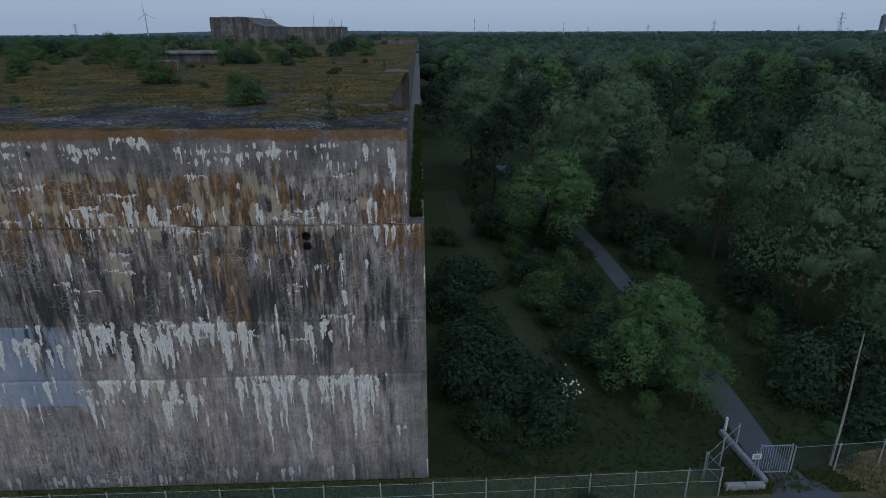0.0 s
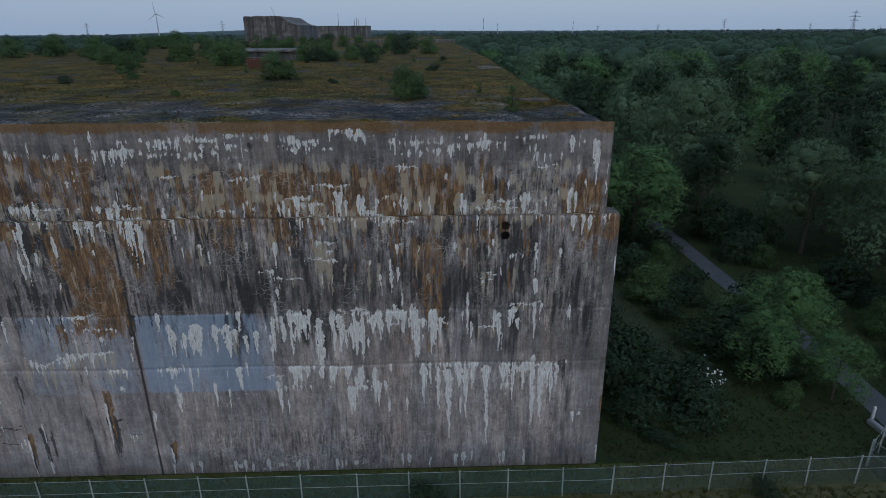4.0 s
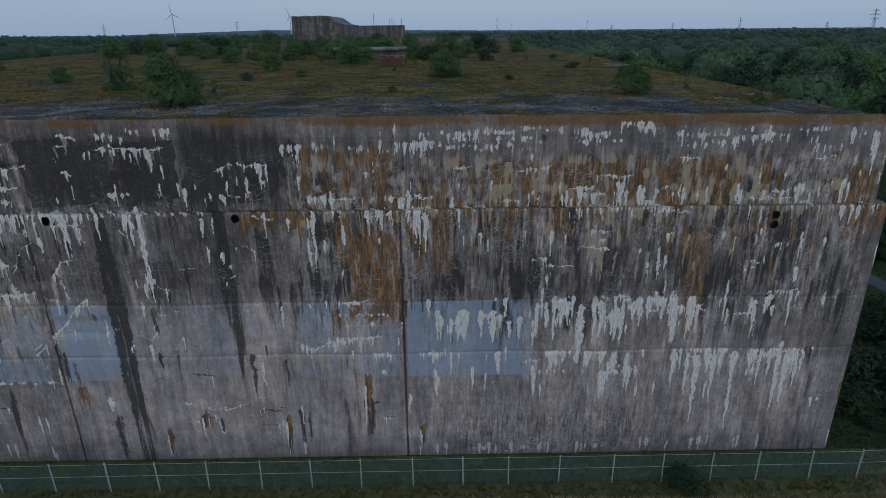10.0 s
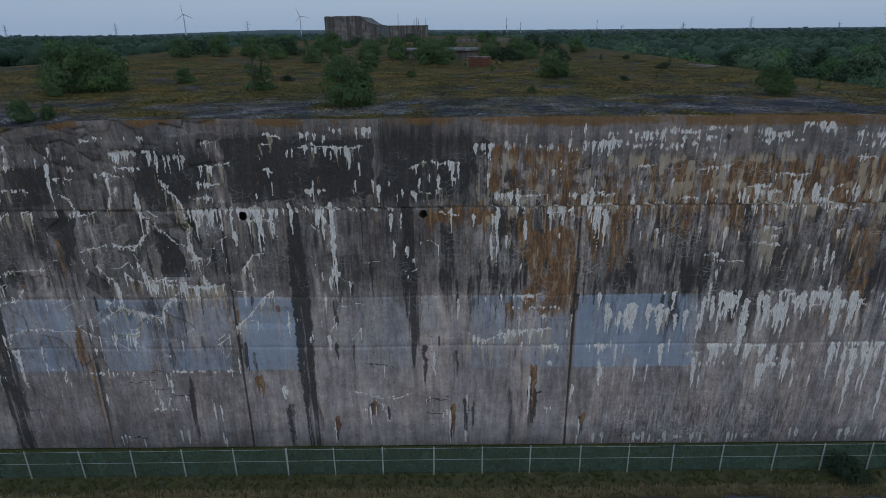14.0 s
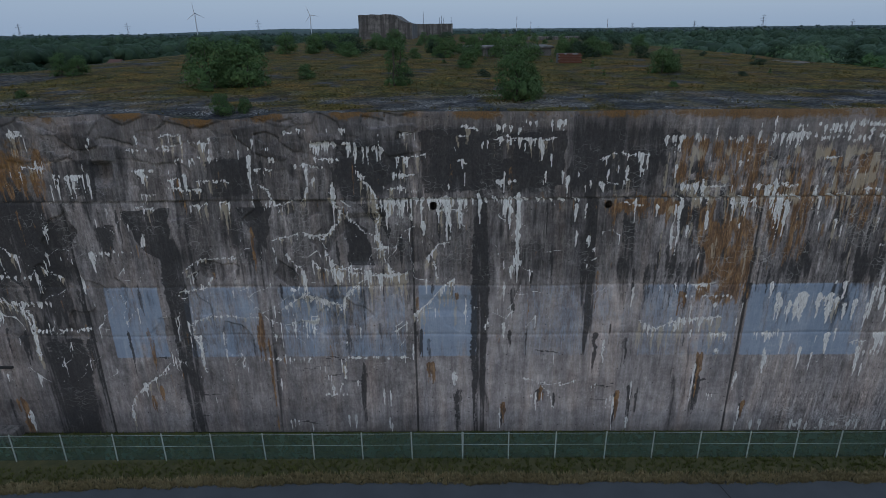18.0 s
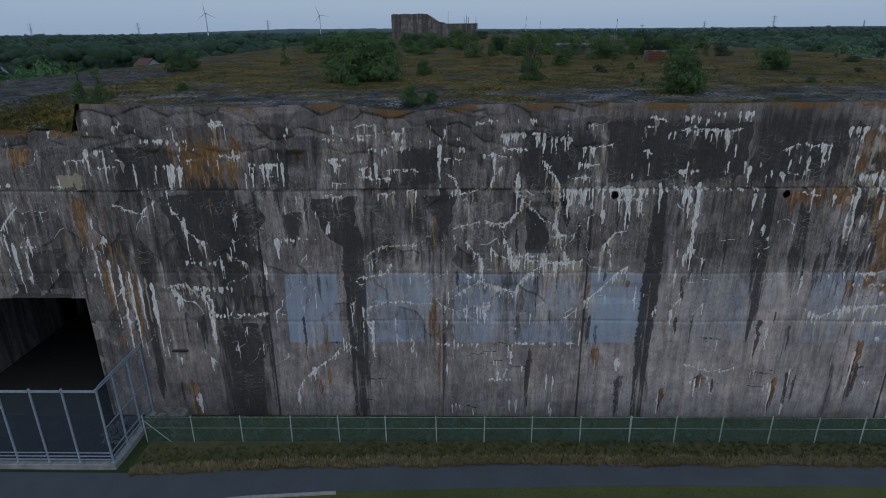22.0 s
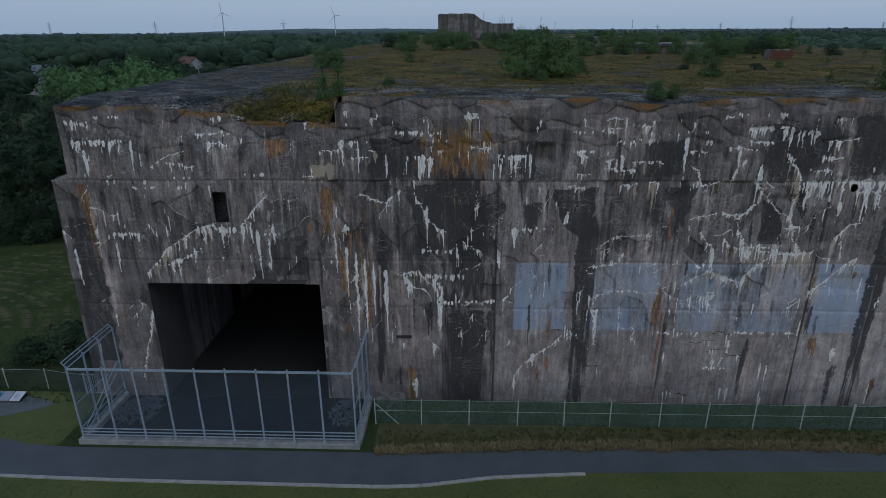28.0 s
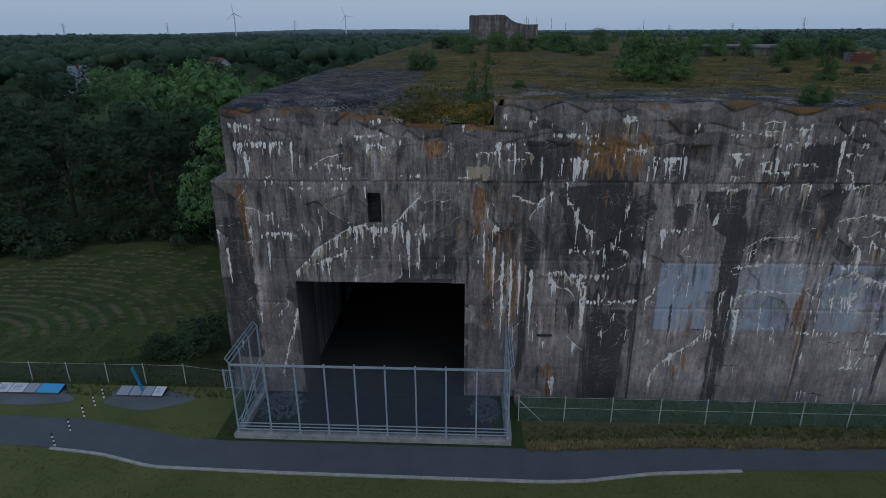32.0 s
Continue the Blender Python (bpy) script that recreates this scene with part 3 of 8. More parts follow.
def tongue(x, z, length, w, strength=1.0, field=None, fingers=True):
    """One crust of lime: a flat or torn head, ragged flanks and a pointed or forked foot."""
    field = F["white"] if field is None else field
    box = window(x - w - 0.15, x + w + 0.15, z, z - length)
    zz = gz[box[0]][:, None]
    u = np.clip((z - zz) / max(length, 0.12), 0, 1.05)
    n = len(zz)
    head, fall = rng.uniform(8, 40), rng.uniform(0.5, 1.25)
    half = 0.5 * w * np.clip(u * head + 0.5, 0, 1) * np.clip((1.03 - u) * 1.35, 0, 1) ** fall
    left, right = (half * (1 + 0.42 * wander(n, 0.55)[:, None]).clip(0.25, 1.7) for _ in range(2))
    px = x + 0.02 * wander(n, 0.5)[:, None]
    if z > LEDGE:
        px = (px + 97.1) * 97.9 / 96.3 - 97.9
    off = gx[box[1]][None, :] - px
    v = strength * np.clip(1.3 - np.where(off < 0, -off / np.maximum(left, 0.014), off / np.maximum(right, 0.014)), 0, 1) * (u <= 1.03) * (zz <= z + DZ)
    field[box] = np.maximum(field[box], np.minimum(v * 1.6, strength))
    if fingers:
        for _ in range(rng.integers(0, 3 + int(w > 0.25))):
            tongue(x + rng.uniform(-.7, .7) * w, z - rng.uniform(0, .45) * length, length * rng.uniform(.2, .55), max(w * rng.uniform(.2, .45), .05), strength * rng.uniform(.6, 1), field, False)


def teeth(xa, xb, z, length):
    """A ragged lime edge along a joint, with teeth of many lengths."""
    n = int((xb - xa) / 0.15) + 1
    for x in np.linspace(xa, xb, n):
        x += rng.normal(0, .05)
        if rng.random() < (0.88 if length > 0.4 else 0.5):
            tongue(x, z + rng.normal(0, .025), length * (0.15 + 1.05 * rng.random() ** 1.5) + 0.08, rng.uniform(.06, .24), rng.uniform(.62, 1), None, False)


def run(field, x, z, length, w, strength):
    """A stain that seeps down in several narrow strands."""
    for _ in range(2 + int(w / 0.09)):
        q = rng.uniform(-.5, .5) * w
        tongue(x + q, z - rng.uniform(0, .3) * length, length * rng.uniform(.35, .85), rng.uniform(.25, .6) * w + .05, strength * rng.uniform(.45, 1), field, False)
    column(field, x, x, z, z - length, w * 0.9, strength * 0.55)


def wash(x, z, length, w):
    """A thin pale film of lime, denser at its head."""
    column(film, x, x + rng.normal(0, .05), z, max(z - length, 0.0), w, 1.0)
    for _ in range(2 + int(w / 0.12)):
        tongue(x + rng.uniform(-.5, .5) * w, z - rng.uniform(0, .4) * length, length * rng.uniform(.3, .8), rng.uniform(.06, .2), rng.uniform(.2, .34), None, False)


def vein(points, hang):
    """A limed crack along a broken line; lime creeps down from it."""
    for (xa, za), (xb, zb) in zip(points, points[1:]):
        n = int(math.hypot(xb - xa, zb - za) / 0.05) + 1
        sway = wander(n, 0.03, 0.9)
        for s in range(n):
            x, z = xa + (xb - xa) * s / n + sway[s], za + (zb - za) * s / n + sway[s]
            i, j = (int(round(k)) for k in cell(x, z))
            i, j, k = min(max(i, 2), NX - 4), min(max(j, 1), NZ - 2), int(rng.integers(1, 3))
            F["white"][j:j + 1, i:i + k] = np.maximum(F["white"][j:j + 1, i:i + k], rng.uniform(.3, .8))
            if rng.random() < 0.10 + 0.13 * hang:
                tongue(x, z + 0.03, 0.1 + hang * 0.55 * rng.random() ** 2.0, rng.uniform(.05, .17), rng.uniform(.4, 1), None, False)
            if rng.random() < 0.12 * hang:
                tongue(x, z, hang * rng.uniform(.5, 1.6), rng.uniform(.1, .3), rng.uniform(.4, .8), F["cream"], False)


def crack(points, w=0.09, strength=1.0, hang=0.0):
    """A limed crack along a broken line, with drips that hang from it."""
    for (xa, za), (xb, zb) in zip(points, points[1:]):
        n = int(math.hypot(xb - xa, zb - za) / 0.07) + 1
        for s in range(n):
            t = s / n
            x, z = xa + (xb - xa) * t + 0.09 * math.sin(9 * t + xa), za + (zb - za) * t + 0.09 * math.sin(7 * t + za)
            i, j = cell(x, z)
            i, j = min(max(int(round(i)), 4), NX - 2), int(round(j))
            k = max(1, int(round(w * rng.uniform(0.5, 1.2) / DX)))
            F["white"][max(j - (k > 2), 0):j + 1, max(i - k + 1, 0):i + 1] = strength
            if hang and rng.random() < 0.16:
                drip(F["white"], x, z, hang * rng.uniform(0.3, 1.6), 0.07 * rng.uniform(0.5, 1.6), 0.95)


big = lattice_noise(NX, NZ, 40, 9, 3) * 0.6 + lattice_noise(NX, NZ, 160, 30, 4) * 0.4
# broad tones: the upper slab and the western half are darker, the foot of the middle lighter
for xa, xb, zt, zb, s in ((-33.5, -4, 21.2, 16.6, .42), (-48, -26.9, 10.8, 0, 1.0), (-69, -48, 10.5, 0, .66), (-98, -69, 22, 0, .34), (-98, -69, 22, 16.4, .27), (-69, -33, 22, 12, .30),
                          (-27, 0, 16.5, 10.5, .38), (-27, 0, 7.5, 0, .8)):
    sheet = np.zeros_like(tone)
    zone(sheet, xa, xb, zt, zb, 1.0, 1.5)
    tone += sheet * (s - tone) * 0.9
tone += (big - 0.5) * 0.45
# pour lifts and board panels, each with its own tone
lift = np.floor((gz[:, None] + 0.05) / 1.38).astype(int)
span = np.floor((gx[None, :] + 100 + 1.3 * (lift % 3)) / 4.1).astype(int)
tone += 0.13 * (np.random.default_rng(6).random((40, 40))[lift % 40, span % 40] - 0.5)
# faded blue camouflage paint
for xa, xb, s in ((-67.7, -64.2, .85), (-62.7, -57.9, .55), (-56.6, -48.6, .5), (-47.7, -44.0, .95), (-41, -35.5, .3), (-33.6, -27.5, .45), (-27.0, -19.4, .85)):
    zone(F["blue"], xa, xb, 11.0, 5.95, s, 0.12)
zone(F["blue"], -42.5, -33.0, 10.6, 6.6, 0.2, 2.5)
F["blue"] *= 0.35 + 0.8 * lattice_noise(NX, NZ, 70, 14, 12) + 0.5 * lattice_noise(NX, NZ, 400, 5, 19)
# soot and wet dark runs: x above, x below, z above, z below, width
for xa, xb, zt, zb, w, s in ((-62.6, -63.1, 14.5, 0.1, 0.95, .8), (-43.8, -43.6, 17.6, 0, 0.7, .62), (-37.2, -37.0, 18.4, 6.6, .62, 1.0), (-71.2, -71.1, 7.4, 0, 2.7, .95), (-72.0, -71.6, 9.4, 7.2, 2.4, .7),
                             (-71.6, -70.6, 17.6, 8.6, 2.3, 1.05), (-57.0, -57.4, 14.7, 0, .3, .5), (-51.5, -51.2, 15.4, 12.5, .7, .5), (-61.4, -61.6, 16.5, 14, .9, .6),
                             (-76.6, -77.2, 13, 1.5, .6, .8), (-97.2, -97.9, 10, 1, 1.0, .7)):
    column(F["dark"], xa, xb, zt, zb, w, s)
shade = np.zeros_like(tone)
for xa, xb, zt, zb, s in ((-59.8, -56.2, 19.7, 13, .45), (-52.6, -47.6, 20.3, 16.7, .75), (-47.6, -39.2, 21.3, 16.7, .62), (-38.9, -33, 21.4, 16.6, .6),
                          (-23, -6.5, 14.9, 10.8, .38), (-26.5, -23, 15.2, 11, .3), (-79.3, -69.3, 17.6, 9, .35), (-62.1, -55.6, 18.6, 12.8, .4), (-96, -80, 16, 9.5, .35)):
    zone(shade, xa, xb, zt, zb, s, 1.8)
F["dark"] = np.maximum(F["dark"], shade * (0.35 + 1.1 * big))
for _ in range(260):
    run(F["dark"], rng.uniform(X0, -1), rng.choice([20.5, 18.6, 16.55, 16.55, 14, 11, 7.55]) + rng.normal(0, .15), rng.uniform(.6, 3.2), rng.uniform(.08, .4), rng.uniform(.25, .6))


def shard(points, strength):
    """A dark sheet with crisp broken edges."""
    pts = np.array(points)
    m = np.ones((NZ, NX), bool)
    zz, xx = gz[:, None] + 0 * gx[None, :], gx[None, :] + 0.07 * np.sin(gz[:, None] * 5)
    for (xa, za), (xb, zb) in zip(pts, np.roll(pts, -1, 0)):
        m &= (xb - xa) * (zz - za) - (zb - za) * (xx - xa) <= 0
    F["dark"] = np.maximum(F["dark"], strength * m)


for pts, s in ((((-51.9, 15.4), (-50.8, 14.7), (-50.4, 12.4), (-52.0, 12.4)), .85), (((-51.2, 16.3), (-49.5, 16.3), (-49.3, 14.0)), .7), (((-47.4, 20.6), (-44.2, 20.8), (-42.6, 18.9), (-43, 17.2), (-47.2, 17)), .62),
               (((-52.4, 20.2), (-49.8, 19.8), (-49.2, 17.6), (-52.2, 17)), .85), (((-42, 20.4), (-38.8, 20.6), (-39, 17.4), (-41.6, 17.2)), .7), (((-60.2, 19), (-57.6, 19.2), (-57.8, 17), (-60, 16.8)), .55),
               (((-75, 16.2), (-72.6, 16.4), (-72.6, 11), (-74, 12.4)), .8), (((-84.5, 12.4), (-81.8, 12.8), (-82, 10), (-84, 9.8)), .55), (((-97.4, 14), (-95.8, 14), (-95.8, 3), (-97.5, 3)), .55),
               (((-65.6, 16), (-62.6, 16.2), (-63, 12.6), (-64.6, 13.4)), .6), (((-36.8, 19.2), (-34.2, 19.4), (-34.4, 17.2), (-36.6, 17)), .6), (((-58.6, 16.2), (-56.4, 16.2), (-57, 13.4)), .65),
               (((-69.5, 19), (-66.8, 19.2), (-67, 17), (-69.2, 16.9)), .5), (((-77.6, 19.3), (-74, 19.2), (-74.4, 16.8), (-77.4, 16.8)), .55)):
    shard(pts, s)
# brown bloom round the rust of the eastern half
for xa, xb, zt, zb, n in ((-33, -27.3, 20.2, 17.2, .42), (-30.6, -27.2, 15.4, 9.6, .6), (-22, -8, 19.4, 16.2, .5), (-26.5, -22, 18.6, 16.2, .3), (-26.6, -24.4, 17, 12.5, .45), (-8, -4, 18.6, 16.4, .25), (-2.6, -.6, 18.7, 15.2, .65),
                          (-11.6, -9.4, 15.8, 8, .35), (-37.5, -33, 16.5, 15.5, .4), (-74.5, -69, 19.8, 16.8, .4), (-80, -77, 16.6, 5, .25), (-44, -37.5, 16.5, 15.9, .3)):
    sheet = np.zeros_like(tone)
    zone(sheet, xa, xb, zt, zb, n, 1.2)
    F["rust"] = np.maximum(F["rust"], sheet * (0.35 + 1.3 * lattice_noise(NX, NZ, 330, 22, 44)))
# dense narrow strands of dark, brown, ochre and pale water marks
for _ in range(620):
    x, kind, top = rng.uniform(-33.2, -0.9), rng.random(), rng.choice([19.4, 18.6, 18, 17.4, 16.55, 16.55, 15.2, 13.8, 12.4])
    field, n = (F["dark"], .8) if kind < .34 else (F["rust"], .9) if kind < .54 and top > 15 else (F["cream"], .9) if kind < .68 and top > 13 else (film, 1.0)
    tongue(x, top + rng.normal(0, .3), rng.uniform(.5, 2.6), rng.uniform(.07, .26), n * rng.uniform(.5, 1), field, False)
for _ in range(330):
    x, kind, top = rng.uniform(X0 + .5, -33), rng.random(), rng.choice([20.2, 19, 18, 16.55, 16.55, 14, 12, 11, 8, 7.55])
    field, n = (F["dark"], .8) if kind < .55 else (F["rust"], .6) if kind < .68 else (F["cream"], .6) if kind < .78 else (film, .8)
    tongue(x, top + rng.normal(0, .3), rng.uniform(.5, 3.4), rng.uniform(.08, .34), n * rng.uniform(.35, .9), field, False)
# broken soot and pale weather marks between the pour lifts of the eastern half
for _ in range(170):
    x, top = rng.uniform(-33.5, -1.2), rng.choice([18.5, 16.55, 16.55, 15.2, 13.6, 12.4, 11])
    run(F["dark"], x, top + rng.normal(0, .1), rng.uniform(.8, 3.0), rng.uniform(.12, .5), rng.uniform(.3, .7))
for _ in range(120):
    run(F["rust"], rng.uniform(-33, -1), rng.uniform(15, 19.6), rng.uniform(.8, 2.6), rng.uniform(.08, .35), rng.uniform(.3, .75))
for _ in range(60):
    run(F["rust"], rng.uniform(X0, -33), rng.uniform(4, 20), rng.uniform(.6, 2.5), rng.uniform(.08, .25), rng.uniform(.2, .5))
for _ in range(90):
    run(F["cream"], rng.uniform(-33, -1), rng.uniform(14, 18.6), rng.uniform(.7, 2.6), rng.uniform(.08, .3), rng.uniform(.3, .7))
for _ in range(70):
    wash(rng.uniform(-33, -1), rng.choice([18.4, 16.55, 16.55, 14.8, 11, 9.4, 7.55]), rng.uniform(.8, 3.4), rng.uniform(.1, .5))
for _ in range(60):
    wash(rng.uniform(X0, -33), rng.choice([18.4, 16.55, 13, 11, 7.55]), rng.uniform(.8, 3.4), rng.uniform(.1, .5))
for _ in range(110):
    tongue(rng.uniform(-33, -0.6), rng.choice([20.6, 19.2, 18.3, 17.3, 16.55, 14.8, 13.2, 11, 9.5, 7.55]) + rng.normal(0, .25), rng.uniform(.2, 1.0), rng.uniform(.05, .16), rng.uniform(.5, .95))
for _ in range(90):
    tongue(rng.uniform(X0 + 1, -33), rng.choice([20.2, 19.2, 18.3, 17.3, 16.55, 13, 11, 7.55]) + rng.normal(0, .3), rng.uniform(.2, .8), rng.uniform(.05, .13), rng.uniform(.5, .95))
# single lime tongues, bay by bay: x, upper end, length, width
for x, z, n, w in ((-2.9, 20.8, 1, .19), (-1.7, 20.6, 1.3, .13), (-1.5, 20.5, 2.3, .19), (-7.6, 20.7, .5, .16), (-7.4, 20.9, .8, .13), (-17.7, 17.1, 1.6, .13), (-15.2, 18, 1.5, .19),
          (-15, 17.9, 1.5, .23), (-14.7, 17.5, 1, .16), (-14, 17.8, 1.4, .26), (-13.8, 17.7, 1.4, .19), (-11.8, 17.8, .9, .16), (-11.6, 17.6, 1.1, .19),
          (-10.3, 17.6, 1.3, .13), (-8.4, 17.4, 1.6, .16), (-8.6, 17.8, 1.1, .16), (-6.1, 17.4, 1.2, .16), (-5.3, 17.8, 1.4, .26), (-5, 17.8, .9, .16), (-4.6, 17.2, 1, .13),
          (-2.8, 18, 2.5, .19), (-2.5, 17.8, 1.1, .16), (-2.5, 16.5, .9, .26), (-2, 16.5, .8, .16)):
    tongue(x, z, n, w)
for x, z, n, w in ((-1.6, 16.5, .8, .26), (-12.1, 13.6, .8, .19), (-12.5, 14.1, 1.9, .16), (-4.5, 15, 2, .13), (-4.4, 12.8, 1, .29), (-13.6, 14.1, .3, .19), (-19, 11.7, 1.9, .16),
          (-18.8, 10.8, 1.6, .19), (-18.3, 11.2, 1.4, .26), (-17.9, 11, 2, .29), (-18.2, 10.7, 2.4, .16), (-17.2, 11.2, 1.4, .23), (-15.9, 11.1, 2.9, .29),
          (-15.2, 10.2, 1.6, .26), (-14.7, 11.1, 1.5, .19), (-14.6, 10.4, 2.2, .32), (-14.3, 10, 2.1, .29), (-14.2, 11.2, 1.1, .16), (-13.9, 11, .7, .26),
          (-13.6, 10.7, 1.1, .39), (-13.2, 10.9, 1.7, .32), (-13.3, 11.1, 1.1, .26), (-12.7, 11.1, 1.5, .29), (-12.4, 11.4, .9, .23)):
    tongue(x, z, n, w)
for x, z, n, w in ((-12.2, 11.2, 1.1, .32), (-11.9, 11, 1.4, .32), (-11.9, 12.1, 1.1, .13), (-11.4, 11.4, 2.2, .26), (-11.2, 11.2, 3.1, .39), (-11.1, 9.6, 1.7, .39),
          (-10.8, 10.5, .6, .23), (-10.1, 11, 2.2, .39), (-10.3, 11, 2.7, .26), (-9.8, 10.5, 1.5, .16), (-8.2, 12, 2.5, .16), (-8, 10.2, 1.5, .13), (-6.7, 10.9, 1.3, .26),
          (-6.4, 10.7, 2.6, .26), (-5.8, 10.9, 1.1, .26), (-5.6, 11.1, .7, .42), (-5.3, 10.4, .8, .26), (-4.4, 11.4, 2.7, .13), (-2.5, 10.8, .6, .1), (-18.3, 7.5, 1.5, .23),
          (-18, 7.5, 1.1, .16), (-17.6, 7.5, .8, .32), (-16.1, 7.4, 1.1, .32), (-15.3, 7.3, 1, .29)):
    tongue(x, z, n, w)
for x, z, n, w in ((-14.5, 7.3, 1.4, .26), (-15.2, 6.1, 1.9, .26), (-14.8, 6.7, 1.6, .19), (-13.7, 7.3, 2.3, .26), (-13.4, 6.3, .9, .26), (-13, 6.3, .6, .19), (-19.3, 6, 1.7, .16),
          (-18.9, 5.2, 1, .1), (-12.9, 5.3, 1.5, .13), (-11.8, 5.2, 1.1, .13), (-10.8, 7.5, 2.6, .26), (-10.4, 7.5, 1.3, .23), (-9.9, 7.3, 2.9, .23), (-9.4, 7.1, 2.2, .48),
          (-9.3, 6.2, 3.9, .32), (-8.7, 7.5, 1.7, .29), (-8.3, 7.1, 3.3, .26), (-7.9, 7.5, 2, .19), (-7.1, 7.3, 2.8, .39), (-7, 4.9, 3.3, .23), (-6.1, 7.4, 1.4, .26),
          (-5.5, 7.2, 2.4, .23), (-5.8, 7.3, 1.2, .19), (-4.9, 7.4, 1.8, .19)):
    tongue(x, z, n, w)
for x, z, n, w in ((-4.3, 7.9, 4.8, .26), (-3.8, 7.4, 3.9, .29), (-3.4, 7.4, 1.8, .26), (-3.2, 7.2, 2.4, .23), (-2.9, 7.3, 1.4, .26), (-8.6, 5.1, 1.1, .16), (-1.7, 3.9, .8, .23),
          (-12.2, 1.1, 1.1, .13), (-11.8, 1.1, 1.1, .19), (-10.5, .8, .8, .13), (-8.9, 1, 1, .19), (-8.4, 1.1, 1.1, .23), (-7.9, 1.2, 1, .13), (-6.1, 1, 1, .16),
          (-5.9, 1.1, 1.1, .16), (-4.6, 1.2, 1.2, .16), (-0, 1.4, 1.4, .23), (0, 14.2, 1.4, .13), (.1, 12.7, 1.9, .1), (-32.3, 16.7, 3.7, .29), (-32.3, 14.1, .8, .32),
          (-30.4, 15.7, 1.4, .16), (-33.4, 16.1, .7, .16), (-30.9, 17.6, 1.1, .16)):
    tongue(x, z, n, w)
for x, z, n, w in ((-27.1, 17.3, 1.7, .26), (-26.7, 17.6, 2.9, .19), (-26.5, 16.8, 2.8, .16), (-25.8, 16.3, 2.1, .23), (-24.3, 17.2, 1.7, .19), (-18.7, 15.2, 1.4, .19),
          (-18.8, 12.5, .6, .16), (-18, 17.5, 1, .19), (-17.3, 17.8, 1.7, .19), (-34.3, 10.7, 1.2, .16), (-25.7, 11.1, 1.2, .19), (-25.2, 10.4, 1.9, .26), (-25, 10, 1.6, .23),
          (-24.4, 9.8, 1.4, .26), (-24, 10, 1.6, .35), (-23.6, 10.4, 2.1, .45), (-22.6, 10.3, 1.9, .26), (-21.9, 10.3, 2, .39), (-21.5, 10, .8, .26), (-21.2, 11.1, 1.7, .16),
          (-20.9, 9.6, 1.2, .32), (-20.3, 9.9, 1.6, .26), (-19.5, 9.6, 2, .19), (-19.3, 10.7, 2.3, .26)):
    tongue(x, z, n, w)
for x, z, n, w in ((-18.7, 10.3, 1.2, .19), (-18.3, 9.9, 1.6, .16), (-17.7, 11, 1.2, .19), (-17.5, 10.8, 1.7, .26), (-16.7, 10.6, 3.9, .42), (-15.5, 10.8, 2.5, .42),
          (-14.8, 10.2, 1.6, .26), (-14.2, 10.6, 2.5, .26), (-24.4, 7.5, 1.5, .16), (-23.9, 7.5, .7, .16), (-21.5, 7.5, 1.5, .32), (-23.1, 6.5, 1.7, .16),
          (-16.8, 7.3, .6, .23), (-16.2, 7.4, 1.1, .26), (-25.3, 6.2, 1.7, .26), (-25.4, 6.4, 1.4, .16), (-22.3, 6.1, 1.3, .13), (-19.4, 6.5, 1.7, .19), (-15, 6, 1.7, .32),
          (-13.5, 6.4, 1.7, .23), (-27.5, 8.6, .7, .16), (-31.4, 8.4, .8, .19), (-30.8, 8.5, .4, .19), (-29.8, 8.5, .8, .16)):
    tongue(x, z, n, w)
for x, z, n, w in ((-27, 4.6, 1.3, .19), (-33.7, 3.9, 1.3, .13), (-33.8, 1.1, 1.1, .16), (-26.4, .7, .7, .16), (-25.3, .8, .8, .16), (-24.7, .9, .9, .16), (-22.6, .8, .8, .19),
          (-22, .9, .9, .19), (-21.5, .7, .7, .19), (-20.5, .9, .9, .19), (-18.7, .8, .8, .19), (-18.2, .8, .8, .16), (-16.3, .8, .8, .19), (-51.2, 19.9, 1.3, .16),
          (-40.4, 20, 1.1, .26), (-43.5, 20, .5, .13), (-43.8, 19.9, .4, .1), (-39.8, 19.2, .7, .1), (-34.6, 19.2, 1.4, .19), (-35.4, 18.5, 1, .16), (-36.5, 18.3, .7, .1),
          (-35.9, 18.5, .5, .1), (-32.6, 18.5, .7, .16), (-42.5, 18.2, 1.2, .13)):
    tongue(x, z, n, w)
for x, z, n, w in ((-40.1, 18.3, .8, .1), (-47.4, 16.6, 1.5, .16), (-46.4, 16.4, 1.3, .19), (-45.9, 16.6, 2.8, .19), (-45.7, 16.2, 2.1, .13), (-45.1, 16.6, 1.8, .16),
          (-44, 16.9, 1.8, .26), (-42.4, 16.5, 1.5, .26), (-42.1, 16.5, 1.8, .23), (-41.7, 16.9, 5.6, .26), (-41.9, 12.3, .9, .23), (-38.8, 17.9, 1.2, .26),
          (-39.1, 18.2, .7, .16), (-38.2, 16.2, 1.1, .16), (-37.6, 16.2, .9, .13), (-37.3, 14.2, .7, .19), (-34.7, 16.5, 1.6, .13), (-52.9, 12.1, 1.1, .19),
          (-52.4, 11.9, .8, .19), (-50.8, 11.9, 1, .19), (-48.9, 11.9, .8, .16), (-35.8, 7.1, 2.2, .13), (-42.3, 8.4, 1.1, .19), (-48.2, 6.8, 1.3, .1)):
    tongue(x, z, n, w)
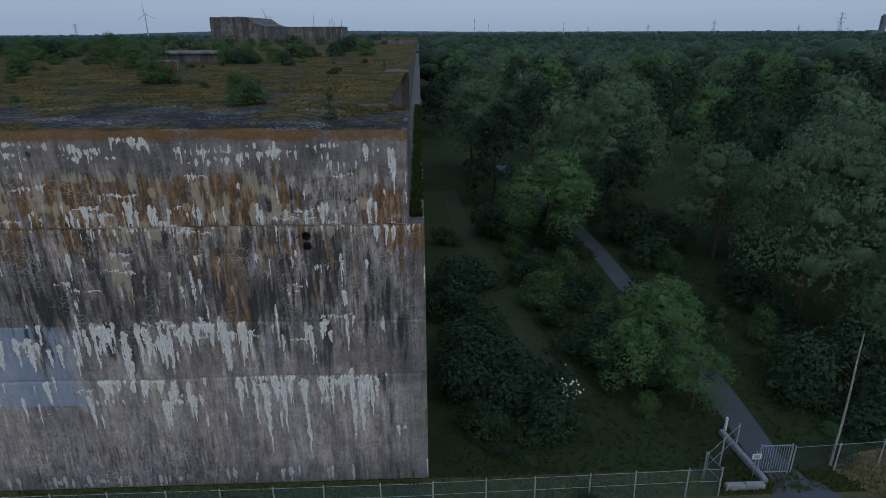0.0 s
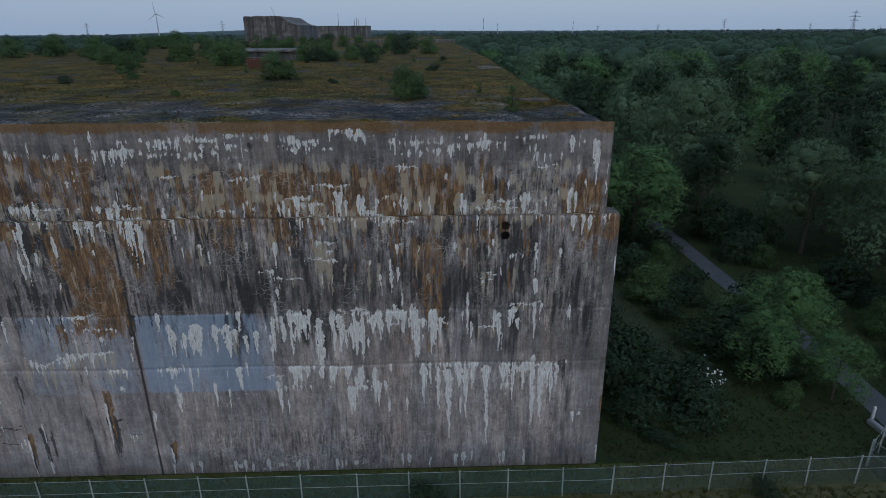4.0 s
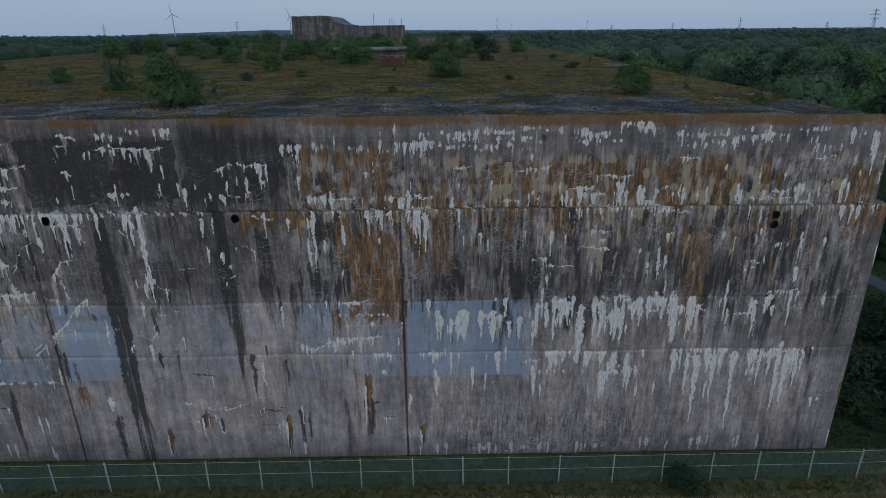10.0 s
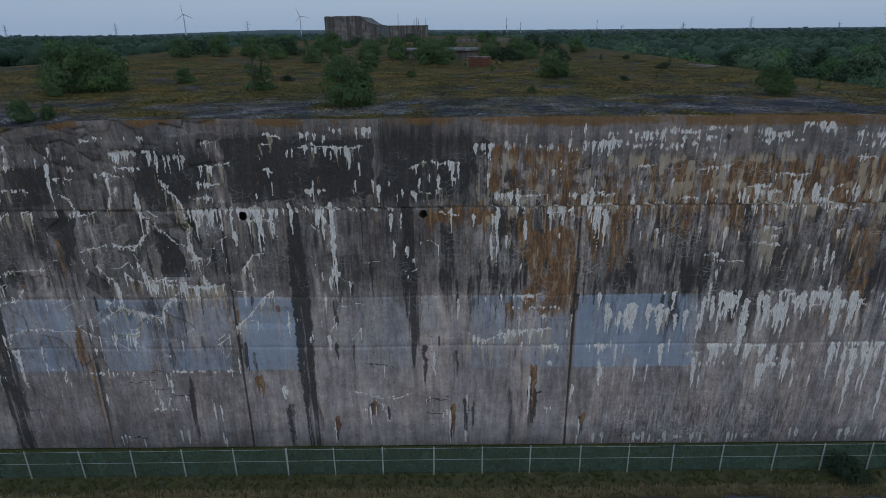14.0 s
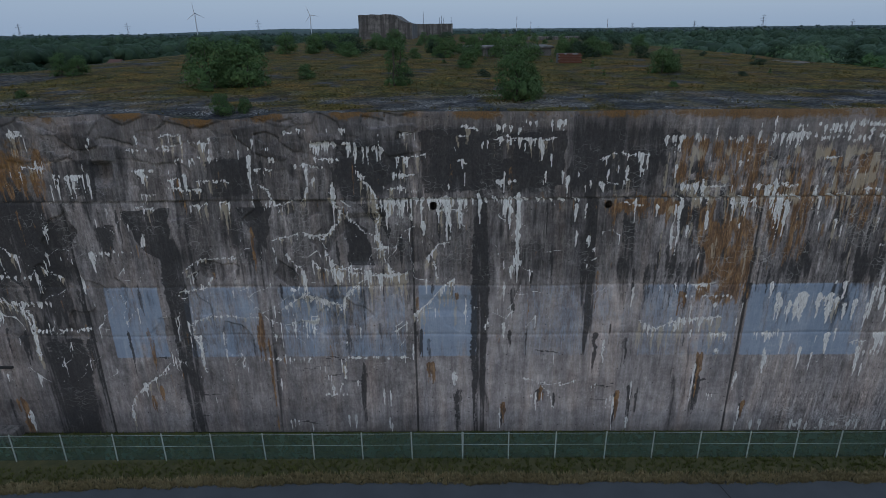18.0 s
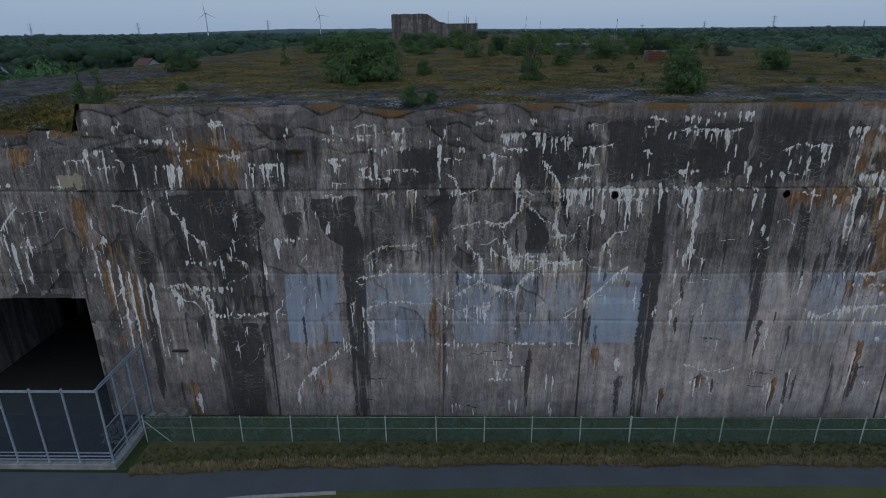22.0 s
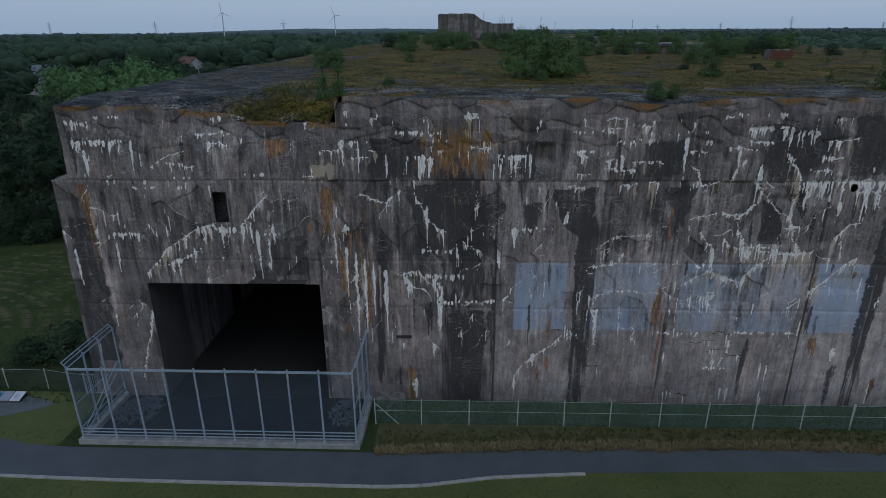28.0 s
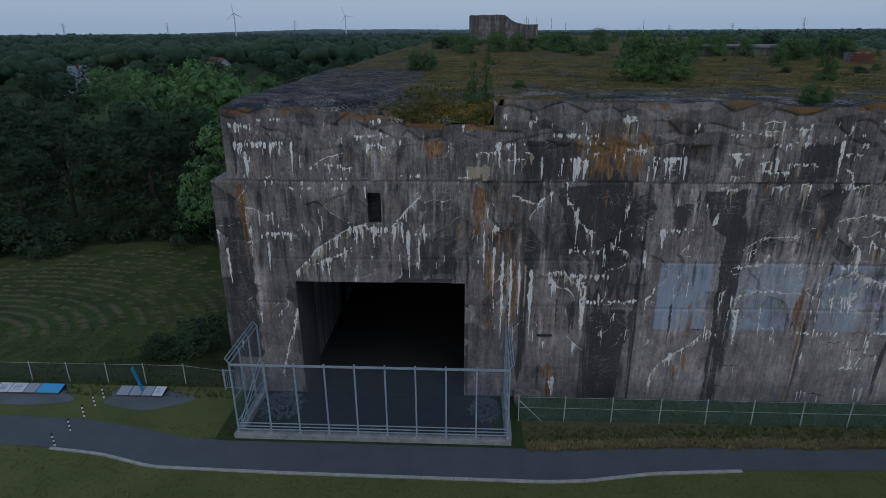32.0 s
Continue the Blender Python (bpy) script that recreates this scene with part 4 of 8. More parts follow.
for x, z, n, w in ((-49.8, 3.3, 1.2, .16), (-49.9, 1.1, 1.1, .13), (-52.2, 1.3, 1, .13), (-45.5, 4.7, 1, .26), (-53.6, 3.8, 1, .13), (-47.3, 15.2, 1.1, .23), (-49.5, 15.9, 1.4, .16),
          (-68.2, 18.2, 1.5, .13), (-67.9, 18.2, 1.3, .13), (-67.3, 18.2, 1, .13), (-67, 18.3, 1.5, .13), (-69.3, 17.6, 1.1, .13), (-73.8, 18.2, 1.5, .26),
          (-63.8, 18.5, .8, .26), (-61.3, 18.2, 1.2, .16), (-57.4, 19.3, 2.5, .19), (-56.3, 16.7, .6, .16), (-54.1, 18.7, 1.2, .16), (-52.6, 17.6, 2.6, .19),
          (-67.8, 13.4, 1.5, .26), (-72.8, 7.8, 1.7, .26), (-54.8, 12, 1.7, .19), (-52.6, 12, .9, .26), (-50, 11.8, .8, .19)):
    tongue(x, z, n, w)
for x, z, n, w in ((-62, 7.5, 2.7, .16), (-50.2, 3.4, 1.2, .16), (-49.8, .6, .6, .16), (-52.7, 1.3, 1, .13), (-66.2, 4, 1.1, .19), (-67.5, 1.7, .7, .19), (-68.9, 17.6, .8, .13),
          (-73.3, 18, .9, .16), (-96, 19.1, 2.6, .29), (-95.7, 18.5, 1.8, .23), (-92.6, 19.1, 2.2, .16), (-91.1, 18.5, 5.6, .19), (-89.3, 17, 1.2, .19),
          (-94.7, 12.2, 2.2, .13), (-89.5, 11.8, 1.4, .16), (-90.7, 11, 1.2, .16), (-91.1, 10.7, .7, .16), (-88.6, 13.3, 1.1, .16), (-86, 13.5, 1.3, .19),
          (-85.4, 13.7, 1.5, .16), (-85, 13.1, 3.4, .19), (-83.9, 13.5, 1.3, .16), (-81.1, 17.4, 4, .16), (-78.9, 19.1, 1.7, .19)):
    tongue(x, z, n, w)
for x, z, n, w in ((-77.9, 18.9, 1.9, .19), (-76.2, 18.2, 2, .16), (-74.9, 17.8, 1.2, .13), (-74, 18, 2.3, .26), (-73.4, 18, 1.4, .19), (-73.6, 14.8, 2.9, .13), (-72.8, 7.7, 1.9, .26),
          (-74.6, 1.8, 1.8, .32), (-79.1, 11.9, 4.8, .16), (-78.5, 11.5, 6.7, .19), (-77.9, 11.1, 5.8, .16), (-77.3, 10.7, 3.9, .16), (-76.5, 10.3, 5.4, .26),
          (-87.8, 16.2, .8, .16), (-87.4, 13.5, 1.6, .16), (-90, 12.6, .8, .16), (-84.3, 12.5, 2.3, .13), (-97.3, 11.7, 2.6, .13), (-97.3, 18.1, 3.1, .16),
          (-97.3, 17.3, 4.8, .1), (-79.8, 13.1, 3.8, .13)):
    tongue(x, z, n, w)
# rows of lime teeth hanging from joints and board lines: from, to, height, length
for xa, xb, z, n in ((-17.2, -16.4, 20.7, .3), (-17.5, -15, 20.3, .2), (-15.3, -13.5, 21.1, .3), (-12.3, -11.8, 20.7, .9), (-11.8, -10.7, 20.1, .3), (-10.6, -9.6, 20.2, .3),
          (-11, -10.7, 20.6, .4), (-9.2, -8, 20.4, .8), (-7.7, -6.4, 20.5, .3), (-4.9, -3.5, 19.9, .5), (-16.7, -15.6, 16.7, .4), (-18.5, -17.2, 7.5, .3),
          (-18.9, -17.7, 6.2, .2), (-16.4, -12.9, 6.1, .2), (-14.6, -12.9, 6.5, .2), (-2.3, -1.3, 3.9, .2), (-10, -7.7, 7.5, .7), (-6.1, -2.9, 7.4, .5), (-5.9, -5.2, 14.3, .5),
          (-33.3, -32.2, 20.2, .9), (-27.2, -25.4, 20.3, .8), (-26, -22.4, 20.8, .4), (-21.5, -20.2, 21, .3), (-20.2, -18.6, 20.9, .3)):
    teeth(xa, xb, z, n)
for xa, xb, z, n in ((-24.2, -20, 20.5, .2), (-25.4, -21.2, 20.1, .2), (-17.1, -15.9, 20.7, .5), (-15.3, -13.8, 21.2, .5), (-29.1, -28, 16.6, 1.4), (-32.2, -31, 17.4, .8),
          (-29.2, -27.6, 17.3, .4), (-26.6, -25.5, 16.7, .3), (-31.6, -30.4, 8.6, .4), (-31, -28, 10.2, .1), (-26.3, -24.9, 7.6, .8), (-18.6, -17.2, 7.5, .6),
          (-15.2, -14.3, 7.4, .9), (-18.6, -17.5, 6.2, .2), (-14.8, -12.7, 6.6, .2), (-52.7, -51.7, 20.8, .3), (-53.6, -51.3, 20, .8), (-50.7, -49.6, 19.7, 1),
          (-43, -41.7, 20.9, .3), (-42.4, -41.5, 20.7, .4), (-42, -40.4, 21.1, .3), (-39.8, -39.1, 21.1, .5), (-43, -41.8, 17.7, .3), (-49.8, -48, 16.6, 1.2)):
    teeth(xa, xb, z, n)
for xa, xb, z, n in ((-47.7, -43.6, 16.6, .6), (-43.1, -41.8, 16.7, .5), (-41.4, -38.1, 16.6, .2), (-34.8, -34.3, 19.2, 1), (-48, -46, 16.7, .3), (-54.1, -53.1, 3, .1),
          (-52.6, -48.8, 5.9, .1), (-73.7, -72.3, 19.5, .3), (-73.1, -71.3, 19.2, .3), (-68.6, -67.2, 18.2, .4), (-64.3, -62.9, 18.5, .2), (-64.4, -62, 19.7, .1),
          (-61.6, -60.6, 19.1, .6), (-60.6, -59.2, 19.2, .3), (-58.5, -57.8, 19.6, .4), (-57, -55.8, 19.1, .3), (-53.9, -52.5, 20, .7), (-67.9, -65.5, 13.4, .3),
          (-74, -72, 11.8, .2), (-73.6, -71.2, 10, .4), (-72.1, -69, 8.1, .1), (-58, -54.8, 5.8, .2), (-54, -52.7, 3.1, .1), (-57.6, -55.9, 19.7, .3)):
    teeth(xa, xb, z, n)
for xa, xb, z, n in ((-96.6, -95.3, 20.3, .8), (-94.9, -93.4, 20.6, .2), (-96.6, -93.2, 19.1, .9), (-94.6, -93.6, 16.6, .9), (-93.3, -92.3, 16.7, .4), (-93.2, -89.2, 16.1, .1),
          (-90.2, -89, 16.8, .3), (-94.7, -93.2, 12.9, .7), (-89.1, -86.3, 13.3, .6), (-85, -83.6, 12.9, .2), (-79.2, -77.3, 19.1, .3), (-75.6, -72.7, 19.7, .3),
          (-75.3, -72.9, 18.1, .3), (-73.6, -71.5, 10, .5), (-72.6, -69, 8, .2), (-79.2, -78.2, 20.9, .4), (-85.9, -84.2, 17, .2), (-87.5, -85.4, 20.5, .3)):
    teeth(xa, xb, z, n)
# broad pale washes
for x, z, n, w in ((-17.1, 10.6, 3.7, .45), (-16.8, 9.7, 3, .32), (-15.6, 10.9, 3.7, .58), (-9.1, 12, 4.2, .32), (-9.5, 11.3, 3.7, .45), (-8.8, 11.5, 4.3, .39), (-7.7, 11, 3.4, .39),
          (-3.7, 7.4, 6.1, .65), (-7, 7.4, 3.1, .52), (-4.2, 12.8, .9, .29), (-3.8, 12.8, .9, .29), (-16.1, 16.7, 1.1, .97), (-12.2, 20.7, 1, .45), (-29.8, 17.3, 2.7, .45),
          (-26.2, 16.6, 1.8, .32), (-23.2, 14.1, 2, .32), (-22.6, 15.7, 1.2, .32), (-22.1, 16.2, 2.4, .32), (-20.7, 17.3, 1.9, .39), (-16.2, 9.9, 3.3, .32),
          (-16.1, 16.8, 1.4, .71), (-31.5, 17.5, 1.1, .97), (-31.3, 21.7, .9, 1.48), (-29.7, 18.9, 1.4, 1.94)):
    wash(x, z, n, w)
for x, z, n, w in ((-31.5, 19.6, 1.4, 1.94), (-49.1, 16.6, 1.5, 1.29), (-48, 18.6, 1.7, 1.61), (-44.9, 17.8, 1.2, .97), (-47, 9.2, 3.4, .29), (-36.5, 8.1, 2.8, .32),
          (-46.2, 10.7, 3.2, .39), (-45.4, 10.7, 4, .32), (-50.7, 10.8, 3.2, .52), (-39.8, 7.5, 3.4, .32), (-66, 16.5, 2.7, .45), (-59.6, 14.7, 3.9, .39),
          (-59.1, 15.1, 4.2, .32), (-60.1, 13.9, 3.1, .32), (-64.2, 16.5, 2.2, .39), (-66.8, 8.4, 2.6, .45), (-66.1, 7.5, 1.7, .52), (-64.5, 9.2, 3, .39)):
    wash(x, z, n, w)
# rust, ochre and soot runs
for x, z, n, w in ((-15.7, 19.5, 1.5, .23), (-14.1, 19.5, 1.6, .19), (-12.7, 19.1, 3.5, .29), (-12.3, 18.5, 2.2, .19), (-11.1, 19.4, 2.3, .32), (-10.4, 19.4, 1.4, .45),
          (-9.8, 19.3, 2.6, .26), (-1.8, 18.4, 2, .52), (-1.3, 18.4, 3.5, .26), (-9.9, 12.2, 5.1, .19), (-5.9, 13.7, 2.2, .16), (-17.4, 19.2, 1.8, .26), (-12, 18.1, 1.7, .19),
          (-9.2, 19.4, 1.2, .26), (-0, 5.5, 3.3, .13), (-32, 20.2, 1.4, .52), (-31.1, 20.2, 1.4, .52), (-30.2, 20, 1.2, .45), (-29, 20.2, 2.3, .32), (-28.5, 20.2, 2.3, .39),
          (-27.8, 19.7, .9, .32), (-23.8, 19.4, 1, .39), (-18, 18.7, 1.6, .39), (-25.4, 17.2, 2.5, .32)):
    run(F["rust"], x, z, n, w, 1.0)
for x, z, n, w in ((-25.1, 15.6, 2.8, .26), (-23.9, 17.1, 1.5, .23), (-18.5, 18.1, 2.6, .19), (-30.3, 15.7, 1.4, .29), (-29.7, 15.2, 1.9, .39), (-29, 15.2, 1.8, .39),
          (-28.4, 15.2, 1.8, .39), (-27.7, 15.2, 1.9, .32), (-30.1, 13.7, 1.1, .52), (-27.5, 14.3, 5.4, .29), (-27.3, 12.2, 2.2, .16), (-31.3, 10.7, 2.1, .23),
          (-31, 10.5, 1.1, .16), (-29.4, 6.5, 2, .26), (-29.6, 6.3, 1.2, .16), (-34.3, 16.7, 1.6, .65), (-33.3, 16.5, .9, .45), (-29, 10.2, .7, .65), (-47, 5.7, 1.7, .45),
          (-45.3, 10.5, .8, .19), (-34.8, 16.4, .8, 1.61), (-32.8, 16.4, 1, 1.29), (-69.7, 19.7, 1.5, .39), (-72.2, 19, 2.1, .45)):
    run(F["rust"], x, z, n, w, 1.0)
for x, z, n, w in ((-71.1, 18.7, 2, .52), (-70.1, 18.3, 1.6, .45), (-57.9, 9.2, 3.5, .26), (-57.6, 7.5, 7.2, .19), (-58.1, 8.4, 2.6, .19), (-65.2, 4, 2.9, .26), (-65.9, 3.1, 1.4, .19),
          (-75, 1.2, 1.2, .32), (-57.8, 15.1, 3.8, .16), (-75.2, 2.8, 1.6, .19), (-96, 16.6, 6.7, .32), (-96.3, 16.6, 4, .19), (-74.8, 3.1, 2.9, .32), (-78.5, 10.7, 5.8, .19),
          (-77.6, 11.9, 5.2, .26), (-80.2, 16.3, 3.6, .52), (-69.8, 19.5, 1.3, .52), (-83.2, 19.3, 1.5, .97)):
    run(F["rust"], x, z, n, w, 1.0)
for x, z, n, w in ((-16.5, 15.4, 2.8, .39), (-16.1, 15.5, 3, .32), (-14.6, 19.5, 1.8, .32), (-13.4, 19.2, 1.8, .32), (-10.8, 18.5, 1.8, .26), (-7, 18, 1.7, .26), (-5.5, 18.4, 1.5, .32),
          (-8.8, 17.9, 1.6, .26), (-16.3, 15.3, 3.7, .35), (-16, 15.2, 3.2, .29), (-18.2, 18.1, 1, .32), (-31.7, 17.5, 1, .52), (-19.8, 18.7, 1.9, .39),
          (-21.2, 19.2, 1.7, .45), (-46, 10.7, 1.6, .26), (-49.4, 16.8, 1.6, .45), (-45.4, 10, 2.4, .19), (-80.3, 17.7, 1.5, .97), (-79.2, 11.5, 3.9, .19),
          (-78.2, 11.5, 3.9, .26), (-76.9, 10.7, 5.7, .16), (-95.8, 16.6, 6.6, .26)):
    run(F["cream"], x, z, n, w, 0.9)
for x, z, n, w in ((-33.8, 3.9, 3.4, .23), (-29.4, 4.6, 3, .29), (-31.5, 16.4, 2.3, .71), (-33, 20.7, 3.2, .97), (-29.5, 17.3, 1.6, .39), (-52.2, 18.6, 1.9, .77),
          (-50.3, 18.6, 1.9, .97), (-45.3, 18.6, 1.7, 1.1), (-42.1, 19, 2.2, .97), (-40.1, 18.9, 2, 1.1), (-38.5, 18.9, 2, .77), (-43.8, 16.5, 16.5, .77),
          (-37.3, 15.1, 7, .71), (-51.5, 5.5, 5, .45), (-33.3, 3.7, 3.7, .19), (-38.8, 3.3, 2.3, .13), (-45.3, 3.7, 3.7, .52), (-71.1, 16.7, 5.9, 1.94),
          (-63.2, 16.5, 16.3, .77), (-70.9, 7.5, 6.3, 1.94), (-65.8, 16.5, 2.6, .26), (-69.1, 13.2, 2.4, .16), (-57.4, 15.1, 5, .19), (-60.8, 17.4, 1.4, .77)):
    run(F["dark"], x, z, n, w, 0.85)
for x, z, n, w in ((-59.1, 19.2, 2.6, .97), (-69.2, 10.8, 10.6, .13), (-66.8, 15.1, 1.9, .97), (-51.7, 19, 2.5, 1.29), (-70.5, 7.6, 7.3, 1.29), (-76.8, 11.5, 10.4, .26),
          (-77.6, 11.9, 7, .19), (-75.7, 3.1, 2.4, .16), (-98.6, 11.7, 8.2, .39)):
    run(F["dark"], x, z, n, w, 0.85)
# limed cracks: how far the lime hangs down, then the line
for n, line in ((1.5, ((-33.7, 8.5), (-32.6, 7.9), (-31.1, 8.6), (-28.4, 8.7))),
                (1.6, ((-51.2, 18.3), (-50.3, 17.1), (-50.1, 15.9), (-50.1, 14.1), (-49.8, 13), (-49.2, 11.9))),
                (.5, ((-52.8, 17.1), (-52.4, 15.9), (-51.5, 15), (-50.1, 13.9), (-49.6, 13.4))),
                (.6, ((-54.3, 14.3), (-53.3, 14.3), (-52.5, 15.2))),
                (1.6, ((-54.2, 12.7), (-52.9, 12.1), (-50.8, 11.9), (-48.4, 11.8))),
                (.9, ((-47.3, 12.6), (-46.5, 13.7), (-45.7, 13.9))),
                (.6, ((-46.8, 12.6), (-46.6, 11.9), (-46.5, 11.3)))):
    vein(line, n)
for n, line in ((.5, ((-54.8, 10.5), (-52.5, 9.4), (-52, 10.8), (-51.2, 11.3))),
                (1.4, ((-48, 9), (-47.1, 9.8), (-46.2, 10.9), (-45.4, 11.5))),
                (1, ((-43.2, 20.1), (-42.4, 20.3), (-41.6, 20.1), (-40.4, 20), (-39.6, 20.2))),
                (.8, ((-37, 18.9), (-36.3, 19.2), (-34.7, 19.2), (-34.2, 19.1))),
                (.2, ((-40.9, 4.2), (-39.6, 3.9), (-38.5, 3.7), (-37.4, 4.1))),
                (.2, ((-39.6, 3.7), (-39.2, 3.1), (-38.8, 1.9))),
                (.9, ((-74.3, 15.5), (-73.7, 14), (-72.5, 13.2)))):
    vein(line, n)
for n, line in ((.6, ((-71.3, 12.4), (-70.6, 12), (-70.1, 11.6))),
                (.5, ((-62.4, 12), (-61.9, 12.4), (-61.2, 12.8), (-58.8, 13))),
                (.5, ((-62.9, 10.6), (-61, 11), (-60.7, 11.6))),
                (.7, ((-56.5, 14.1), (-54.9, 14.5), (-53.5, 14.1), (-52.5, 15.1), (-52.1, 16.2))),
                (1, ((-55.8, 13.2), (-55, 12), (-54.6, 10.6))),
                (1.5, ((-53.5, 13.9), (-53, 12.6), (-51.9, 12.2), (-49.4, 11.8))),
                (1.6, ((-73.8, 10), (-72.8, 9.2), (-72.7, 7.9), (-72.7, 6.2)))):
    vein(line, n)
for n, line in ((1.2, ((-67.5, 1.7), (-67.1, 2.9), (-66.2, 3.8), (-65, 4.7), (-64.2, 5.6))),
                (.5, ((-62, 4.7), (-62.2, 6.7), (-62.4, 8.4), (-61, 9), (-58, 8.8))),
                (1.6, ((-56.7, 9.2), (-55.5, 10), (-54.9, 10.4), (-53.2, 9.8), (-52.5, 9.4), (-52.3, 10.4), (-51.5, 11))),
                (.8, ((-52.6, 5.8), (-52.9, 4.1), (-53.2, 3.2))),
                (.8, ((-57, 17.6), (-56.5, 17.2), (-56.2, 16.5))),
                (1.2, ((-53.7, 17.9), (-54.2, 17.2), (-54.5, 16.5))),
                (1.2, ((-93, 10), (-92.1, 10.9), (-91.4, 11.8), (-90.4, 12.4), (-89.5, 13), (-87.9, 13.5)))):
    vein(line, n)
for n, line in ((1, ((-91.3, 10.7), (-89.6, 11.4), (-89, 11.8))),
                (.9, ((-86, 13.5), (-85, 14.7), (-84, 15.7))),
                (.9, ((-75.6, 9.9), (-74.3, 10.3), (-73.5, 9.5), (-73, 8.6), (-72.8, 6.9))),
                (.3, ((-78, 15.7), (-76.8, 15.2), (-76.1, 14.8))),
                (.5, ((-94.6, 1.7), (-93.9, 4.6), (-92.9, 8.3))),
                (.4, ((-91.5, 17.4), (-90.7, 18), (-89.2, 18.5)))):
    vein(line, n)


def comb(x, z, w, length):
    """A short limed crack with drips hanging from it like a comb."""
    vein([(x - w / 2, z + rng.normal(0, .06)), (x, z), (x + w / 2, z + rng.normal(0, .08))], length)


# spalled shells of the western half: crisp patches of different tone, with lime creeping from their seams
q = np.random.default_rng(64)
cells = np.stack([q.uniform(-98, -34, 330), q.uniform(2, 17.5, 330)], 1)
jz, ix = np.where(gz < 16.6)[0], np.where(gx < -34)[0]
n1 = np.full((len(jz), len(ix)), 1e9)
n2, own = n1.copy(), np.zeros(n1.shape, int)
wx = gx[ix][None, :] + 0.35 * np.sin(gz[jz][:, None] * 1.3 + gx[ix][None, :] * 0.4) + 0.12 * np.sin(gz[jz][:, None] * 5)
wz = gz[jz][:, None] + 0.3 * np.sin(gx[ix][None, :] * 1.1) + 0.1 * np.sin(gx[ix][None, :] * 4.7)
for k, (sx, sz) in enumerate(cells):
    dd = ((wx - sx) * 1.25) ** 2 + ((wz - sz) * 0.8) ** 2
    closer = dd < n1
    n2 = np.where(closer, n1, np.minimum(n2, dd))
    n1, own = np.where(closer, dd, n1), np.where(closer, k, own)
rift = np.sqrt(n2) - np.sqrt(n1)
torn = np.clip((gz[jz][:, None] - 2) / 7, 0.12, 1) * (0.35 + 0.65 * np.clip((-46 - gx[ix][None, :]) / 6, 0, 1))
worth = q.random(330)[own]
live = (lattice_noise(len(ix), len(jz), 60, 14, 65) > 0.58) * torn
tone[np.ix_(jz, ix)] += torn * np.where(worth > 0.76, -0.2, np.where(worth < 0.2, 0.16, 0.0))
dent[np.ix_(jz, ix)] += torn * 0.09 * (worth > 0.72)
blk = np.ix_(jz, ix)
F["white"][blk] = np.maximum(F["white"][blk], 0.62 * np.clip(1.3 - rift / 0.045, 0, 1) * (live > 0.3))
hang = np.argwhere((rift < 0.05) & (live > 0.3))
for j, i in hang[q.choice(len(hang), 200, replace=False)]:
    drip(F["white"], gx[ix[i]], gz[jz[j]] + 0.03, q.uniform(.2, 1.0) ** 1.5, q.uniform(.04, .11), q.uniform(.5, 1))
for _ in range(46):
    comb(rng.uniform(X0 + 2, -34), rng.choice([20.4, 19.4, 18.4, 17.5, 16.55, 16.55]) + rng.normal(0, .35), rng.uniform(.3, 2.2), rng.uniform(.5, 1.4))
for _ in range(50):
    comb(rng.uniform(-32, -2), rng.choice([19.2, 18.2, 17.3, 16.55, 14.8, 13, 11, 10, 7.55, 6.2]) + rng.normal(0, .3), rng.uniform(.3, 2), rng.uniform(.5, 1.5))
# long curtains of dark and brown water marks
east = np.clip((gx[None, :] + 35) / 4, 0, 1)
high = np.clip((gz[:, None] - 8) / 4, 0, 1) * np.clip((19.6 - gz[:, None]) / 1.5, 0, 1)
c1, c2, c3 = (lattice_noise(NX, NZ, a, b, q) for a, b, q in ((90, 9, 31), (330, 13, 32), (800, 18, 33)))
F["dark"] = np.maximum(F["dark"], np.clip((c1 * 0.45 + c2 * 0.35 + c3 * 0.2 - 0.5) * 3.6, 0, 0.85) * ((0.4 + 0.5 * high) * east + 0.6 * (1 - east) * np.clip((gz[:, None] - 3) / 9, 0.15, 1)) * np.clip((20.6 - gz[:, None]) / 2, 0, 1))
c1, c2 = (lattice_noise(NX, NZ, a, b, q) for a, b, q in ((70, 10, 41), (300, 16, 42)))
F["rust"] = np.maximum(F["rust"], np.clip((c1 * 0.55 + c2 * 0.45 - 0.5) * 3.4, 0, 0.8) * east * np.clip((gz[:, None] - 10.5) / 5, 0, 1) * np.clip((20 - gz[:, None]) / 1.2, 0, 1) * 0.6)
F["cream"] = np.maximum(F["cream"], np.clip((lattice_noise(NX, NZ, 120, 12, 43) * 0.6 + c2 * 0.4 - 0.6) * 3.6, 0, 0.8) * east * np.clip((gz[:, None] - 12) / 4, 0, 1) * np.clip((19 - gz[:, None]) / 1, 0, 1))
# laminated lime crusts below the upper edge and along the foot
layers = lattice_noise(NX, NZ, 75, 95, 14) * 0.5 + lattice_noise(NX, NZ, 900, 40, 15) * 0.5
